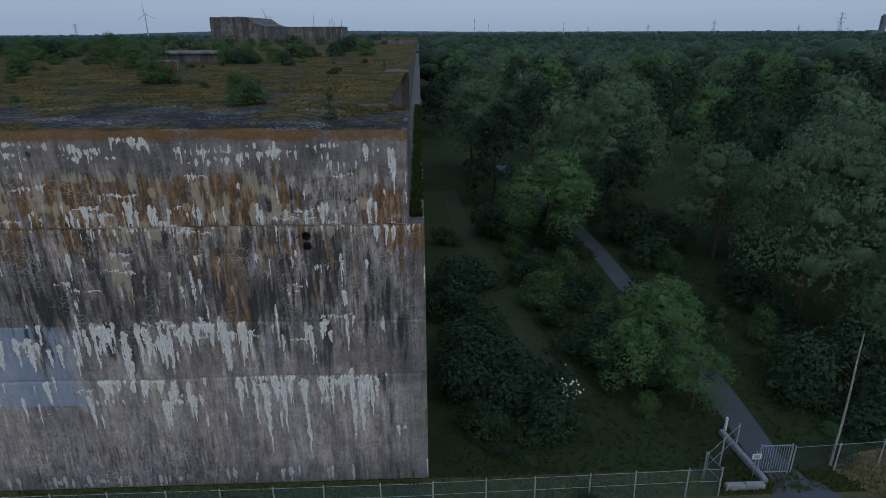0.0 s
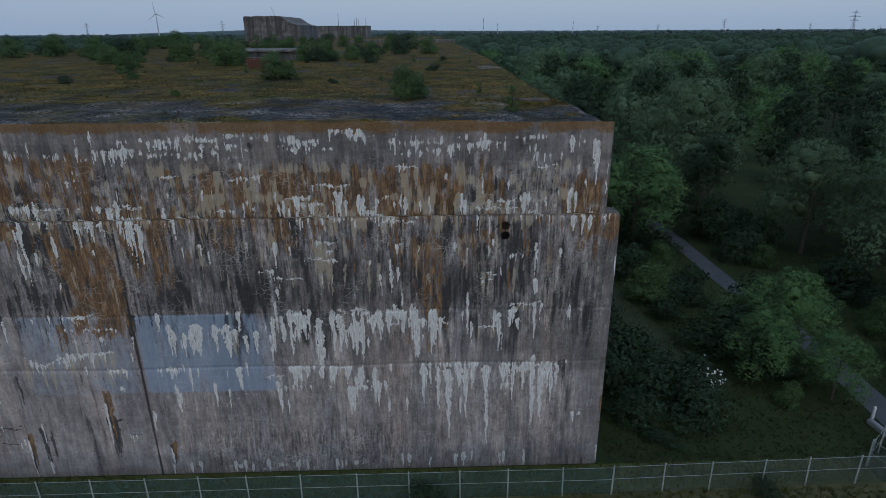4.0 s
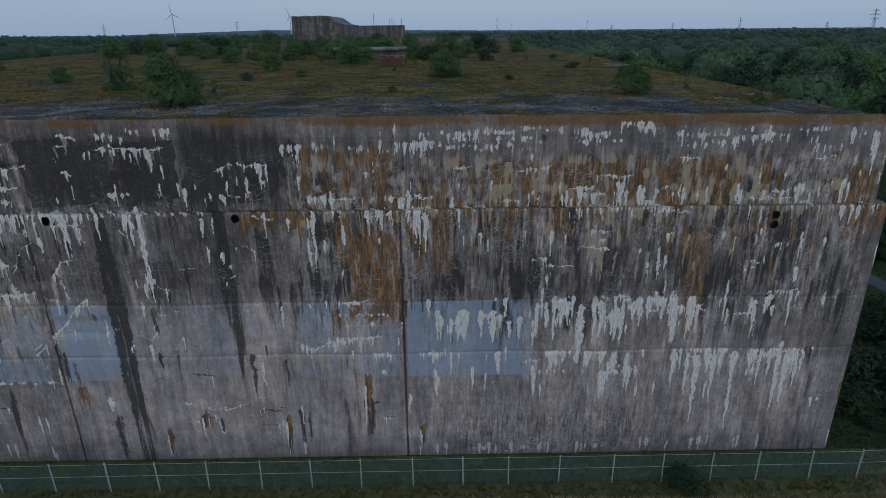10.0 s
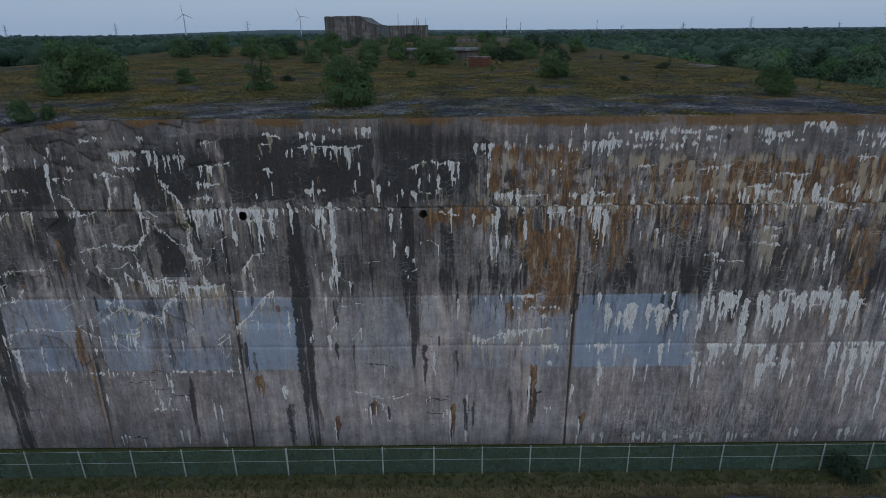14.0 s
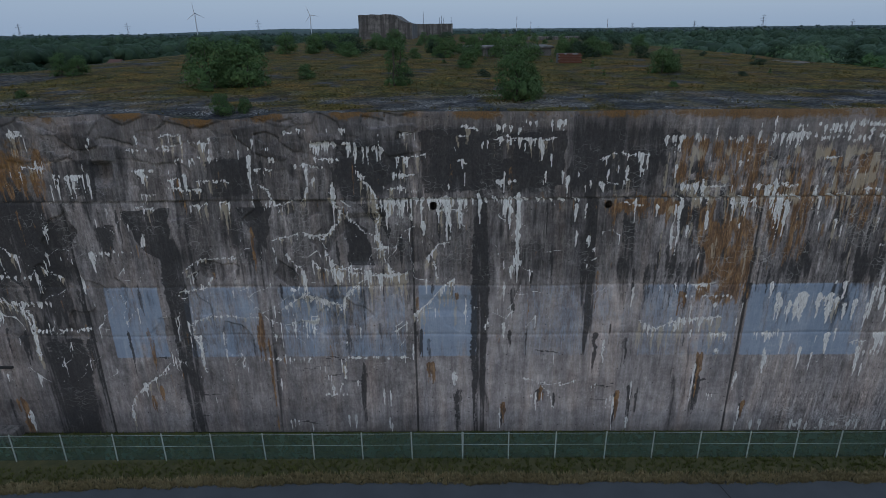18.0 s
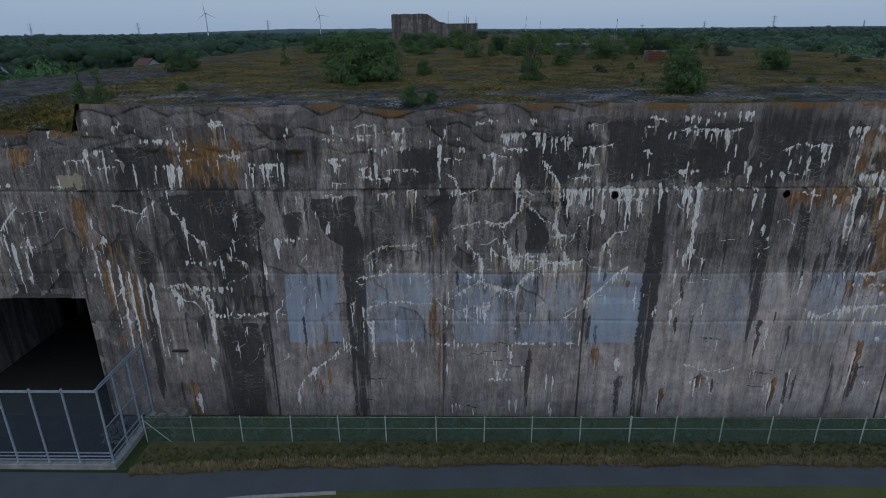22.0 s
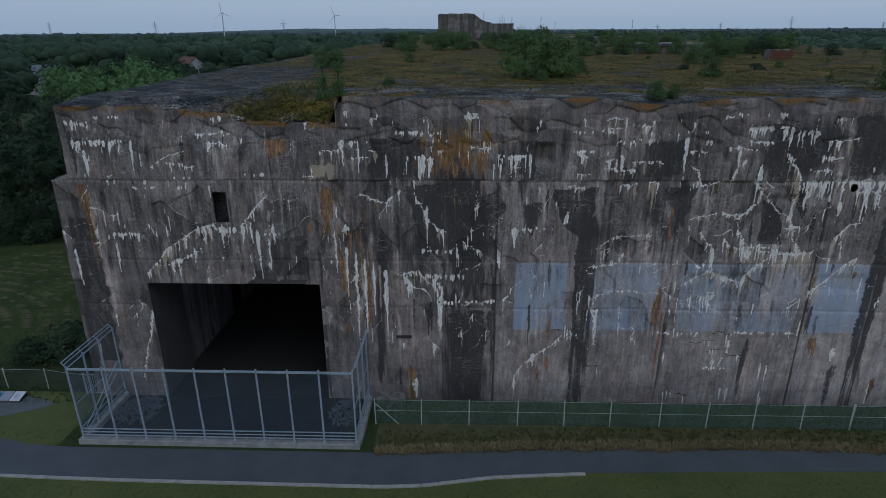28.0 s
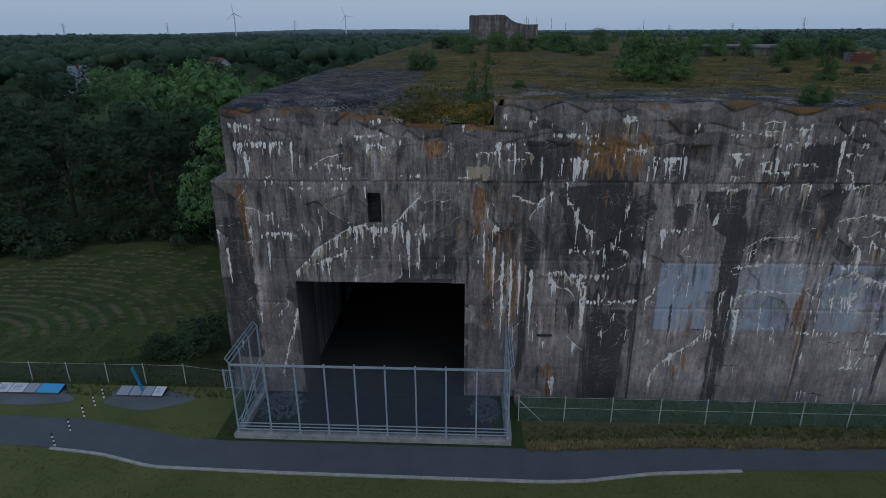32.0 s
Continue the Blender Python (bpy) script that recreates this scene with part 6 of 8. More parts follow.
for x0, x1 in zip(KX, KX[1:]):
    y0, y1 = (float(np.interp(x, [p[0] for p in ROAD_LOW], [p[1] for p in ROAD_LOW])) for x in (x0, x1))
    w = Vector((x1 - x0, y1 - y0, 0)).normalized()
    s = Vector((w.y, -w.x, 0)) * 0.22
    p, q = Vector((x0, y0, 0)) + w * 0.01, Vector((x1, y1, 0)) - w * 0.01
    g = Geo()
    g.v = [tuple(k + Vector((0, 0, h))) for h in (-0.05, 0.07) for k in (p + s, q + s, q, p)]
    g.f = [(0, 1, 5, 4), (1, 2, 6, 5), (2, 3, 7, 6), (3, 0, 4, 7), (4, 5, 6, 7)]
    part("kerb_stone", g, KERB, kerb_line)


def pad(name, cx, cy, ax, ay, material, label, z=0.004, wob=0.2):
    """A flat patch with a wandering outline."""
    g = Geo()
    m = 28
    g.v = [(cx + ax * math.cos(t) * (1 + wob * math.sin(3 * t + cx)), cy + ay * math.sin(t) * (1 + wob * math.sin(2 * t + cy)), z) for t in (2 * math.pi * i / m for i in range(m))]
    g.f = [tuple(range(m))]
    return tagged(part(name, g, material), label, "ground", kind="structure")


pad("gravel_patch", -105.3, 28.6, 3.3, 1.4, GRAVEL, "grey gravel patch round an information bench")
pad("gravel_patch", -115.5, 28.7, 5.0, 1.2, GRAVEL, "grey gravel patch round an information bench", 0.006)
pad("path_apron", 22.6, 27.4, 2.0, 1.7, ASPHALT, "dark asphalt before the gate", 0.006)
pad("dry_patch", 31.5, 28.6, 5.5, 2.4, STRAW, "dry yellow grass beside the gate", 0.004)


def lane(name, pts, width, material, label):
    """A path along a line of (x, y)."""
    g = Geo()
    p = [Vector((x, y, 0)) for x, y in pts]
    for k, (a, b) in enumerate(zip(p, p[1:])):
        s0 = (p[min(k + 1, len(p) - 1)] - p[max(k - 1, 0)]).normalized()
        s1 = (p[min(k + 2, len(p) - 1)] - p[k]).normalized()
        o0, o1 = Vector((-s0.y, s0.x, 0)) * width / 2, Vector((-s1.y, s1.x, 0)) * width / 2
        up = Vector((0, 0, 0.002))
        g.quad(tuple(a - o0 + up), tuple(b - o1 + up), tuple(b + o1 + up), tuple(a + o0 + up))
    return tagged(part(name, g, material), label, "path", kind="structure")


lane("footpath", [(22.6, 26), (21.9, 31), (22.4, 37), (22.8, 45), (21.9, 58), (21.9, 72), (20.5, 90), (16, 120)], 2.2, ASPHALT, "narrow grey asphalt path between trees")
lane("trodden_track", [(12, 38), (10.2, 44), (8.8, 52), (7.6, 62), (5.6, 78), (4.5, 100)], 2.6, speckled("track_grass", (0.016, 0.026, 0.009), (0.034, 0.045, 0.016), 5), "grassy track through the shrubs")
def meadow_surface():
    """Mown grass with curved paler rows."""
    k = Mat("mown_meadow", 0.95)
    k.b.inputs["Specular IOR Level"].default_value = 0.2
    shift = k.n.new("ShaderNodeMapping")
    shift.inputs["Location"].default_value = (128, -36 * 1.3, 0)
    shift.inputs["Scale"].default_value = (1.0, 1.3, 1.0)
    k.l.new(k.co, shift.inputs["Vector"])
    rows = k.n.new("ShaderNodeTexWave")
    rows.wave_type, rows.rings_direction = "RINGS", "Z"
    rows.inputs["Scale"].default_value, rows.inputs["Distortion"].default_value = 0.2, 7.0
    rows.inputs["Detail"].default_value, rows.inputs["Detail Scale"].default_value = 3, 0.6
    k.l.new(shift.outputs[0], rows.inputs["Vector"])
    n, g = k.noise(0.3, detail=6, rough=0.65), k.noise(5, detail=6, rough=0.75)
    c = k.ramp(n, [(0.3, (0.024, 0.040, 0.011)), (0.7, (0.048, 0.068, 0.019))])
    c = k.mix(k.math("MULTIPLY", k.ramp(rows.outputs["Fac"], [(0.6, 0.0), (0.9, 1.0)]), k.ramp(n, [(0.42, 0.0), (0.58, 0.5)])), c, (0.085, 0.09, 0.036))
    c = k.mix(1.0, c, k.ramp(g, [(0.35, 0.6), (0.65, 1.4)]), "MULTIPLY")
    return k.color(c).bump(g, 0.8, 0.06).m


MEADOW = meadow_surface()
pad("meadow", -120, 48, 22, 14, MEADOW, "mown meadow with curved rows of hay", 0.0, 0.1)
g = Geo()
for r in np.arange(6, 30, 1.5):
    for k in range(60):
        t = radians(20 + k * 2.4 + rng.uniform(-.6, .6))
        x, y = -128 + r * 1.15 * math.cos(t), 36 + r * 0.85 * math.sin(t)
        if (x + 120) ** 2 / 20 ** 2 + (y - 48) ** 2 / 12 ** 2 < 1 and rng.random() < 0.6:
            s = rng.uniform(.12, .3)
            g.v += [(x - .5, y - s, .0), (x + .5, y - s * .6, .0), (x + .4, y + s, 0.0), (x, y, 0.12 + s * .3)]
            i = len(g.v) - 4
            g.f += [(i, i + 1, i + 3), (i + 1, i + 2, i + 3), (i + 2, i, i + 3)]
tagged(part("hay", g, speckled("old_hay", (0.04, 0.045, 0.02), (0.085, 0.08, 0.04), 3)), "curved rows of cut hay on the meadow", "hay", kind="stuff")


# ---- vegetation ----
def leaf_cloud(points, normals, size, seed, droop=0.0):
    """Small pointed leaves at the points: vertices and triangles."""
    r = np.random.default_rng(seed)
    n = len(points)
    nor = normals + r.normal(0, 0.27, (n, 3)) + np.array([0, 0, 0.1])
    nor /= np.linalg.norm(nor, axis=1)[:, None]
    a = np.cross(nor, r.normal(0, 1, (n, 3)))
    a /= np.linalg.norm(a, axis=1)[:, None]
    a[:, 2] -= droop
    b = np.cross(nor, a)
    s = (size * r.uniform(0.6, 1.4, n))[:, None]
    v = np.stack([points - a * s * 0.7 + b * s * 0.6, points - a * s * 0.5 - b * s * 0.6, points + a * s * 1.2 - nor * s * 0.2], 1).reshape(-1, 3)
    return v, np.arange(n * 3).reshape(-1, 3)


def ball(level):
    bm = bmesh.new()
    bmesh.ops.create_icosphere(bm, subdivisions=level, radius=1)
    v = np.array([q.co[:] for q in bm.verts])
    f = np.array([[q.index for q in p.verts] for p in bm.faces])
    bm.free()
    return v, f


BALL = {k: ball(k) for k in (1, 2)}


def crown_mesh(name, width, height, base, lobes, leaves, size, seed, droop=0.0, core=True, low=False):
    """A crown of uneven lobes: a ragged inner mass and many leaves on and round it."""
    r = np.random.default_rng(seed)
    vs, fs, m = [], [], 0
    cs, rs = [], []
    for k in range(lobes):
        t = r.uniform(0, 2 * math.pi)
        h = r.uniform(0, 1) ** 0.8
        reach = width * 0.5 * (0.35 + 0.65 * math.sin(math.pi * (0.15 + 0.72 * h))) * r.uniform(0.35, 0.85)
        cs.append((reach * math.cos(t), reach * math.sin(t), base + (height - base) * (0.1 + 0.78 * h)))
        if not low:
            cap = 1 - (2 * h - 0.7) ** 2 * 0.33
            cs[-1] = (width * 0.34 * cap * math.cos(t), width * 0.34 * cap * math.sin(t), base + (height - base) * (0.1 + 0.76 * h))
            if k % 5 == 0:
                cs[-1] = (r.normal(0, width * .1), r.normal(0, width * .1), base + (height - base) * r.uniform(0.5, 0.86))
        if low:
            slim = 1.2 - 0.6 * h
            cs[-1] = (cs[-1][0] * slim, cs[-1][1] * slim, height * (0.02 + 0.8 * h ** 1.5))
        rs.append((1.3 if low else 0.86) * width * r.uniform(0.15, 0.27) * (1.1 - 0.35 * h))
    cs, rs = np.array(cs), np.array(rs)
    bv, bf = BALL[2 if leaves > 9000 else 1]
    for c, q in list(zip(cs, rs))[::2]:
        if not core:
            break
        vs.append(c + bv * q * (0.66 if low else 0.7) * np.array([0.7, 0.7, 0.62]) * r.uniform(0.6, 1.05, (len(bv), 1)))
        fs.append(bf + m)
        m += len(bv)
    w = rs ** 2 / (rs ** 2).sum()
    twig = 1 if low else 6
    n = int(leaves * 2.4 / twig)
    pick = r.choice(lobes, n, p=w)
    d = r.normal(0, 1, (n, 3))
    d /= np.linalg.norm(d, axis=1)[:, None]
    d[:, 2] = np.where((d[:, 2] < -0.2) & (r.random(n) < 0.6), -d[:, 2], d[:, 2])
    tuft = 1 + (0.22 if low else 0.12) * np.sin(d[:, 0] * 7 + pick) * np.sin(d[:, 1] * 7) + 0.14 * np.sin(d[:, 2] * 11 + pick * 2)
    p = cs[pick] + d * (rs[pick] * tuft * r.uniform(0.78 if core else 0.4, 1.1, n))[:, None] * np.array([1, 1, 0.9])
    deep = (np.linalg.norm(p[:, None, :] - cs[None], axis=2) / rs[None]).min(1) < 0.66
    p, d = p[~deep], d[~deep]
    p, d = np.repeat(p, twig, 0)[:leaves], np.repeat(d, twig, 0)[:leaves]
    if twig > 1:
        p = p + r.normal(0, 1, p.shape) * size * np.array([1.0, 1.0, 0.8]) - np.array([0, 0, 1]) * (droop * 2.0 * r.random(len(p)) * size)[:, None]
    v, f = leaf_cloud(p, d, size, seed + 1, droop)
    vs.append(v)
    fs.append(f + m)
    return mesh_np(name, np.concatenate(vs), np.concatenate(fs)), cs


def trunk_geo(height, r0, limbs, seed):
    r = random.Random(seed)
    g = Geo()
    p = Vector((0, 0, -0.1))
    for k in range(4):
        q = p + Vector((r.uniform(-.2, .2), r.uniform(-.2, .2), height / 5.5))
        g.rod(p, q, r0 * (1 - k * 0.2), r0 * (1 - (k + 1) * 0.2), 7)
        p = q
    for c in limbs:
        s = Vector((0, 0, height * r.uniform(0.25, 0.6)))
        e = Vector(c)
        mid = s.lerp(e, 0.5) + Vector((0, 0, -0.3))
        g.rod(s, mid, r0 * 0.42, r0 * 0.25, 5)
        g.rod(mid, e, r0 * 0.25, r0 * 0.08, 5)
    return g


def tree_model(name, label, category, width, height, base, lobes, leaves, size, material, seed, droop=0.0, low=False, core=True):
    """A tree at the origin, to be copied."""
    t = thing(name, label, category, group="woodland trees")
    me, cs = crown_mesh("crown", width, height, base, lobes, leaves, size, seed, droop, core, low)
    part("crown", me, material, t)
    part("trunk", trunk_geo(height, 0.016 * height + 0.05, cs[:6], seed), BARK, t)
    return t


def plant(model, x, y, z=0.0, s=1.0, spin=None, label="", squash=1.0):
    spin = rng.uniform(0, 360) if spin is None else spin
    wide, deep = (rng.uniform(0.8, 1.35), rng.uniform(0.7, 1.1)) if model.name.startswith("shrub") else (1.0, 1.0)
    t = copy_thing(model, pose(x, y, z, 0, 0, spin) @ Matrix.Diagonal((s * wide, s * deep, s * squash, 1)))
    return tagged(t, label)


GREY_GREEN, DARK_GREEN, FRESH = "broad grey-green willow with a full rounded crown", "dark green deciduous tree with a dense crown", "fresh green tree with a billowing crown"
near_models = [tree_model("tree", GREY_GREEN, "tree", 13, 17, 1.6, 40, 32000, 0.095, LEAF_A, 41, 0.5), tree_model("tree", DARK_GREEN, "tree", 10.5, 17, 0.4, 34, 17000, 0.13, LEAF_B, 42),
               tree_model("tree", FRESH, "tree", 8.5, 10, 1.2, 24, 20000, 0.085, LEAF_C, 43)]
mid_models = [tree_model("tree", GREY_GREEN, "tree", 15, 18.5, 0.8, 36, 7000, 0.21, LEAF_A, 51, 0.5), tree_model("tree", DARK_GREEN, "tree", 12, 17, 0.4, 30, 5000, 0.22, LEAF_B, 52),
              tree_model("tree", FRESH, "tree", 13, 16, 0.6, 32, 5200, 0.22, LEAF_C, 53, 0.2)]
bush_models = [tree_model("shrub", "dense dark green leafy shrub", "shrub", 4.0, 2.8, 0.2, 18, 1700, 0.125, LEAF_B, 61, 0.0, True), tree_model("shrub", "fresh green leafy roundish shrub", "shrub", 3.0, 3.3, 0.2, 26, 3600, 0.08, LEAF_D, 62, 0.0, True),
               tree_model("shrub", "slender young tree with thin foliage", "young tree", 1.7, 3.6, 0.3, 17, 1900, 0.07, LEAF_D, 63, 0.0, True, False)]
for b in bush_models:
    b["group"] = "shrubs"

# the models stand in the wood themselves
for m, x, y in zip(near_models + mid_models, (52, 43, 58, 66, 72, 60), (70, 74, 84, 92, 110, 118)):
    m.matrix_basis = pose(x, y, 0)
for m, x, y in zip(bush_models, (27.5, 28.5, 26.2), (36, 41, 46)):
    m.matrix_basis = pose(x, y, 0)

# trees by the corner and the gate
plant(near_models[2], 19.2, 43.0, 0, 0.8, 40)
plant(near_models[2], 15.2, 39.0, 0, 0.62, 160)
plant(near_models[2], 19.4, 36.2, 0, 0.58, 250)
plant(near_models[0], 35.5, 50, 0, 1.08, 20)
plant(near_models[0], 46.0, 58, 0, 1.15, 110)
plant(near_models[0], 38.5, 40, 0, 0.72, 200)
plant(near_models[1], 25.5, 74, 0, 0.85, 0)
plant(near_models[0], 28.5, 87, 0, 1.2, 300)
plant(near_models[2], 15.5, 70, 0, 1.35, 90)
plant(near_models[1], 11.5, 92, 0, 1.05, 10)
plant(near_models[0], 9.5, 112, 0, 1.1, 60)
plant(near_models[0], 48, 44, 0, 0.95, 250)
plant(near_models[0], 35, 66, 0, 0.85, 120)
for x, y, n in ((-132, 110, 1.3), (-139, 117, 1.35), (-126, 105, 1.15), (-146, 112, 1.2)):
    plant(mid_models[2], x, y, 0, n, label="fresh green tree crown rising over the darker wood")
plant(mid_models[1], -104.5, 74, 0, 0.8, 50)
plant(near_models[1], 58, 62, 0, 1.0, 80)
placed = [(35, 50), (46, 58), (28, 87), (25, 74), (11, 92), (9, 112), (35, 66), (58, 62), (52, 70), (43, 74), (58, 84), (66, 92), (72, 110), (60, 118)]



def scatter(count, x0, x1, y0, y1, gap, models, scales, avoid, group_seed):
    r = random.Random(group_seed)
    done, tries = 0, 0
    while done < count and tries < count * 30:
        tries += 1
        x, y = r.uniform(x0, x1), r.uniform(y0, y1)
        if avoid(x, y) or any((x - a) ** 2 + (y - b) ** 2 < gap * gap for a, b in placed):
            continue
        placed.append((x, y))
        plant(r.choice(models), x, y, 0, r.uniform(*scales), r.uniform(0, 360))
        done += 1


free_right = lambda x, y: (12 < x < 30 and y < 75) or (3 < x < 13 and y < 105) or x < 6
scatter(66, 6, 170, 66, 270, 11.5, mid_models, (0.85, 1.25), lambda x, y: free_right(x, y) or x > 30 + 0.85 * y, 1)
in_meadow = lambda x, y: (x + 120) ** 2 / 24 ** 2 + (y - 47) ** 2 / 16 ** 2 < 1 or x > -103
scatter(48, -220, -108, 62, 270, 8.5, [mid_models[1], mid_models[1], mid_models[1], mid_models[1], mid_models[2]], (0.75, 1.15), in_meadow, 2)
scatter(12, -150, -106, 60, 84, 7.0, [near_models[1]], (0.75, 1.05), in_meadow, 3)

# shrubs in the dark corner east of the bunker
r = random.Random(5)
for _ in range(70):
    x, y = r.uniform(2.5, 34), 33 + 45 * r.random()
    track = np.interp(y, [38, 52, 62, 78], [12, 8.8, 7.6, 5.6])
    if abs(x - track) < 2.3 or abs(x - 22.3) < 2.6:
        continue
    plant(bush_models[0 if r.random() < .75 else 1], x, y, 0, r.uniform(0.6, 1.5), r.uniform(0, 360))
for x, y, s in ((4.2, 33.8, .8), (6.2, 36.5, 1.0), (8.2, 35.5, .9), (3.0, 38, 1.1), (5.5, 41, 1.2), (2.8, 44, 1.2), (5.0, 47, 1.1), (3.0, 52, 1.2), (4.5, 58, 1.2)):
    plant(bush_models[0], x, y, 0, s)
for x, y, s in ((-10.8, 26.4, .55), (9.0, 26.6, .45), (-104, 36, 1.0), (-101.5, 40, 1.1), (-107, 34.5, .7)):
    plant(bush_models[0], x, y, 0, s, label="small shrub beside a fence")
for k in range(26):
    a = k / 25
    plant(bush_models[0], -104 - 46 * a + rng.uniform(-1.5, 1.5), 62 + 5 * math.sin(5 * a) + rng.uniform(-2, 2), -0.1, rng.uniform(0.9, 1.7), label="dark green shrub at the edge of the meadow")
elder = thing("elder_bush", "elder bush dotted with white blossom", "shrub", (9.2, 37.4, 0))
me, _ = crown_mesh("crown", 4.0, 3.0, 0.2, 14, 2200, 0.11, 71)
part("crown", me, LEAF_B, elder)
p = np.random.default_rng(72).normal(0, 1, (46, 3)) * np.array([0.9, 0.7, 0.5]) + np.array([0.9, -1.0, 1.9])
v, f = leaf_cloud(p, np.tile([[0, -0.6, 0.8]], (46, 1)), 0.13, 73)
part("blossom", mesh_np("blossom", v, f), BLOSSOM, elder, "white blossom heads")

r = random.Random(6)
for _ in range(40):
    x, y = r.uniform(1.5, 34), 30.5 + 30 * r.random()
    track = np.interp(y, [38, 52, 62, 78], [12, 8.8, 7.6, 5.6])
    if abs(x - track) > 1.6 and abs(x - 22.3) > 2.2 and not (15 < x < 24 and y < 35):
        plant(bush_models[r.choice((0, 0, 1))], x, y, -0.1, r.uniform(0.3, 0.6), r.uniform(0, 360), "low dark green undergrowth beside the bunker", 0.55)

# growth on the roof
for x, y, s, m in ((-66.0, 47.8, 1.35, 1), (-64.4, 49.5, 1.25, 0), (-62.8, 48.0, 1.15, 1), (-50.2, 46.5, 1.15, 2), (-49.8, 47.2, 1.0, 2), (-41.5, 35.8, 1.05, 0), (-40.6, 36.8, .8, 1), (-59.6, 55.5, .5, 0), (-24.6, 57.5, .85, 0),
                   (-23.4, 58.2, .6, 0), (-11.8, 40.2, .72, 0), (-11.0, 40.6, .55, 0), (-43.5, 69, .8, 1), (-5.3, 35.2, .45, 2), (-80.6, 33.5, .85, 2), (-79.8, 34.2, .7, 2), (-59.2, 31.6, .42, 1), (-57.9, 32.0, .3, 1)):
    plant(bush_models[m or 1], x, y, roof_at(x, y)[0] - 0.06, s, label="self-sown bush on the bunker roof")
for x, y, s, m in ((-87.3, 61.6, .8, 0), (-85.8, 62.5, .7, 0), (-78.6, 75, .75, 2), (-38, 92, 1.0, 0), (-36.5, 81.2, 1.1, 1), (-34.5, 80.5, .8, 0), (-28.2, 92, .9, 1), (-24.5, 90, 1.0, 0), (-42, 93, 1.1, 1), (-46, 92, 1.0, 0),
                   (-76, 112, 1.3, 1), (-72, 118, 1.2, 0), (-66, 122, 1.1, 1), (-56, 117, 1.4, 0)):
    plant(bush_models[m or 1], x, y, roof_at(x, y)[0] - 0.06, s, label="self-sown bush on the bunker roof")
r = random.Random(9)
for _ in range(60):
    x, y = r.uniform(-94, -6), r.uniform(105, 248)
    plant(r.choice(bush_models + bush_models[1:2]), x, y, roof_at(x, y)[0] - 0.06, r.uniform(0.5, 1.5), r.uniform(0, 360), "self-sown bush on the bunker roof", 0.75)
for _ in range(46):
    x, y = r.gauss(-34, 13), r.uniform(84, 118)
    if -96 < x < -4 and not (-45 < x < -27 and y < 104):
        plant(r.choice(bush_models), x, y, roof_at(x, y)[0] - 0.06, r.uniform(0.35, 1.0), r.uniform(0, 360), "bushes and weeds round the roof hatch", 0.85)
for _ in range(26):
    x, y = r.uniform(-92, -4), r.uniform(40, 90)
    plant(r.choice(bush_models), x, y, roof_at(x, y)[0] - 0.05, r.uniform(0.18, 0.42), r.uniform(0, 360), "small weed bush on the bunker roof", 0.7)


def tufts(name, places, size, material, label, seed, blades=6):
    """Grass tufts as one mass of narrow blades."""
    q = np.random.default_rng(seed)
    c = np.repeat(np.array(places), blades, 0)
    n = len(c)
    t = q.uniform(0, 2 * math.pi, n)
    d = np.stack([np.cos(t), np.sin(t), 0 * t], 1)
    w = np.stack([-np.sin(t), np.cos(t), 0 * t], 1)
    s = (size * q.uniform(0.5, 1.5, n))[:, None]
    c = c + d * q.uniform(0, 0.12, n)[:, None]
    tip = c + d * s * q.uniform(0.2, 0.8, n)[:, None] + np.array([0, 0, 1]) * s
    v = np.stack([c - w * 0.03 * (1 + s), c + w * 0.03 * (1 + s), tip], 1).reshape(-1, 3)
    ob = part(name, mesh_np(name, v, np.arange(n * 3).reshape(-1, 3)), material)
    return tagged(ob, label, "grass", kind="stuff")


r = np.random.default_rng(31)
pl = []
while len(pl) < 9000:
    x, y = r.uniform(-96, -2), 30.3 + 70 * r.random() ** 1.7
    z, cover = roof_at(x, y)
    clump = 0.5 + 0.5 * math.sin(x * 0.9 + 2 * math.sin(y * 0.4)) * math.sin(y * 0.55 + 1.5 * math.sin(x * 0.37))
    if r.random() < cover ** 1.5 * clump ** 2:
        pl.append((x, y, z - 0.03))
tufts("roof_grass", pl, 0.12, BLADE, "dry brownish grass on the bunker roof", 32, 4)
pl = [(r.uniform(-86, -79.6), 30.2 + r.uniform(0, 10), 0) for _ in range(330)]
pl = [(x, y, roof_at(x, y)[0] - 0.02) for x, y, _ in pl]
tufts("roof_grass", pl, 0.2, BLADE_LAWN, "long yellowish green grass in a dip of the roof edge", 33, 6)
pl = [(r.uniform(-0.7, -0.1), 31 + 50 * r.random(), LEDGE) for _ in range(900)]
tufts("ledge_grass", pl, 0.35, BLADE_GREEN, "green growth on the narrow wall ledge", 34, 8)
edge_y = lambda x: float(np.interp(x, [p[0] for p in ROAD_UP], [p[1] for p in ROAD_UP]))
pl = [(x, edge_y(x) - 0.12 + 0.8 * r.random() ** 1.5 + 0.1 * math.sin(x * 0.7 + math.sin(x * 0.31) * 2) + 0.06 * math.sin(x * 3.7), -0.01) for x in r.uniform(-76.8, 16.5, 6500)]
tufts("verge_straw", pl, 0.2, BLADE_STRAW, "dry straw along the edge of the path", 35, 6)
pl = [(x, edge_y(x) + 0.7 + 1.5 * r.random(), -0.01) for x in r.uniform(-76.8, 16.5, 2400)]
tufts("verge_grass", pl, 0.14, BLADE_LAWN, "brownish green grass below the fence", 40, 6)
pl = [(x, 27.7 + 2.1 * r.random(), 0) for x in r.uniform(-76, 30, 5000)]
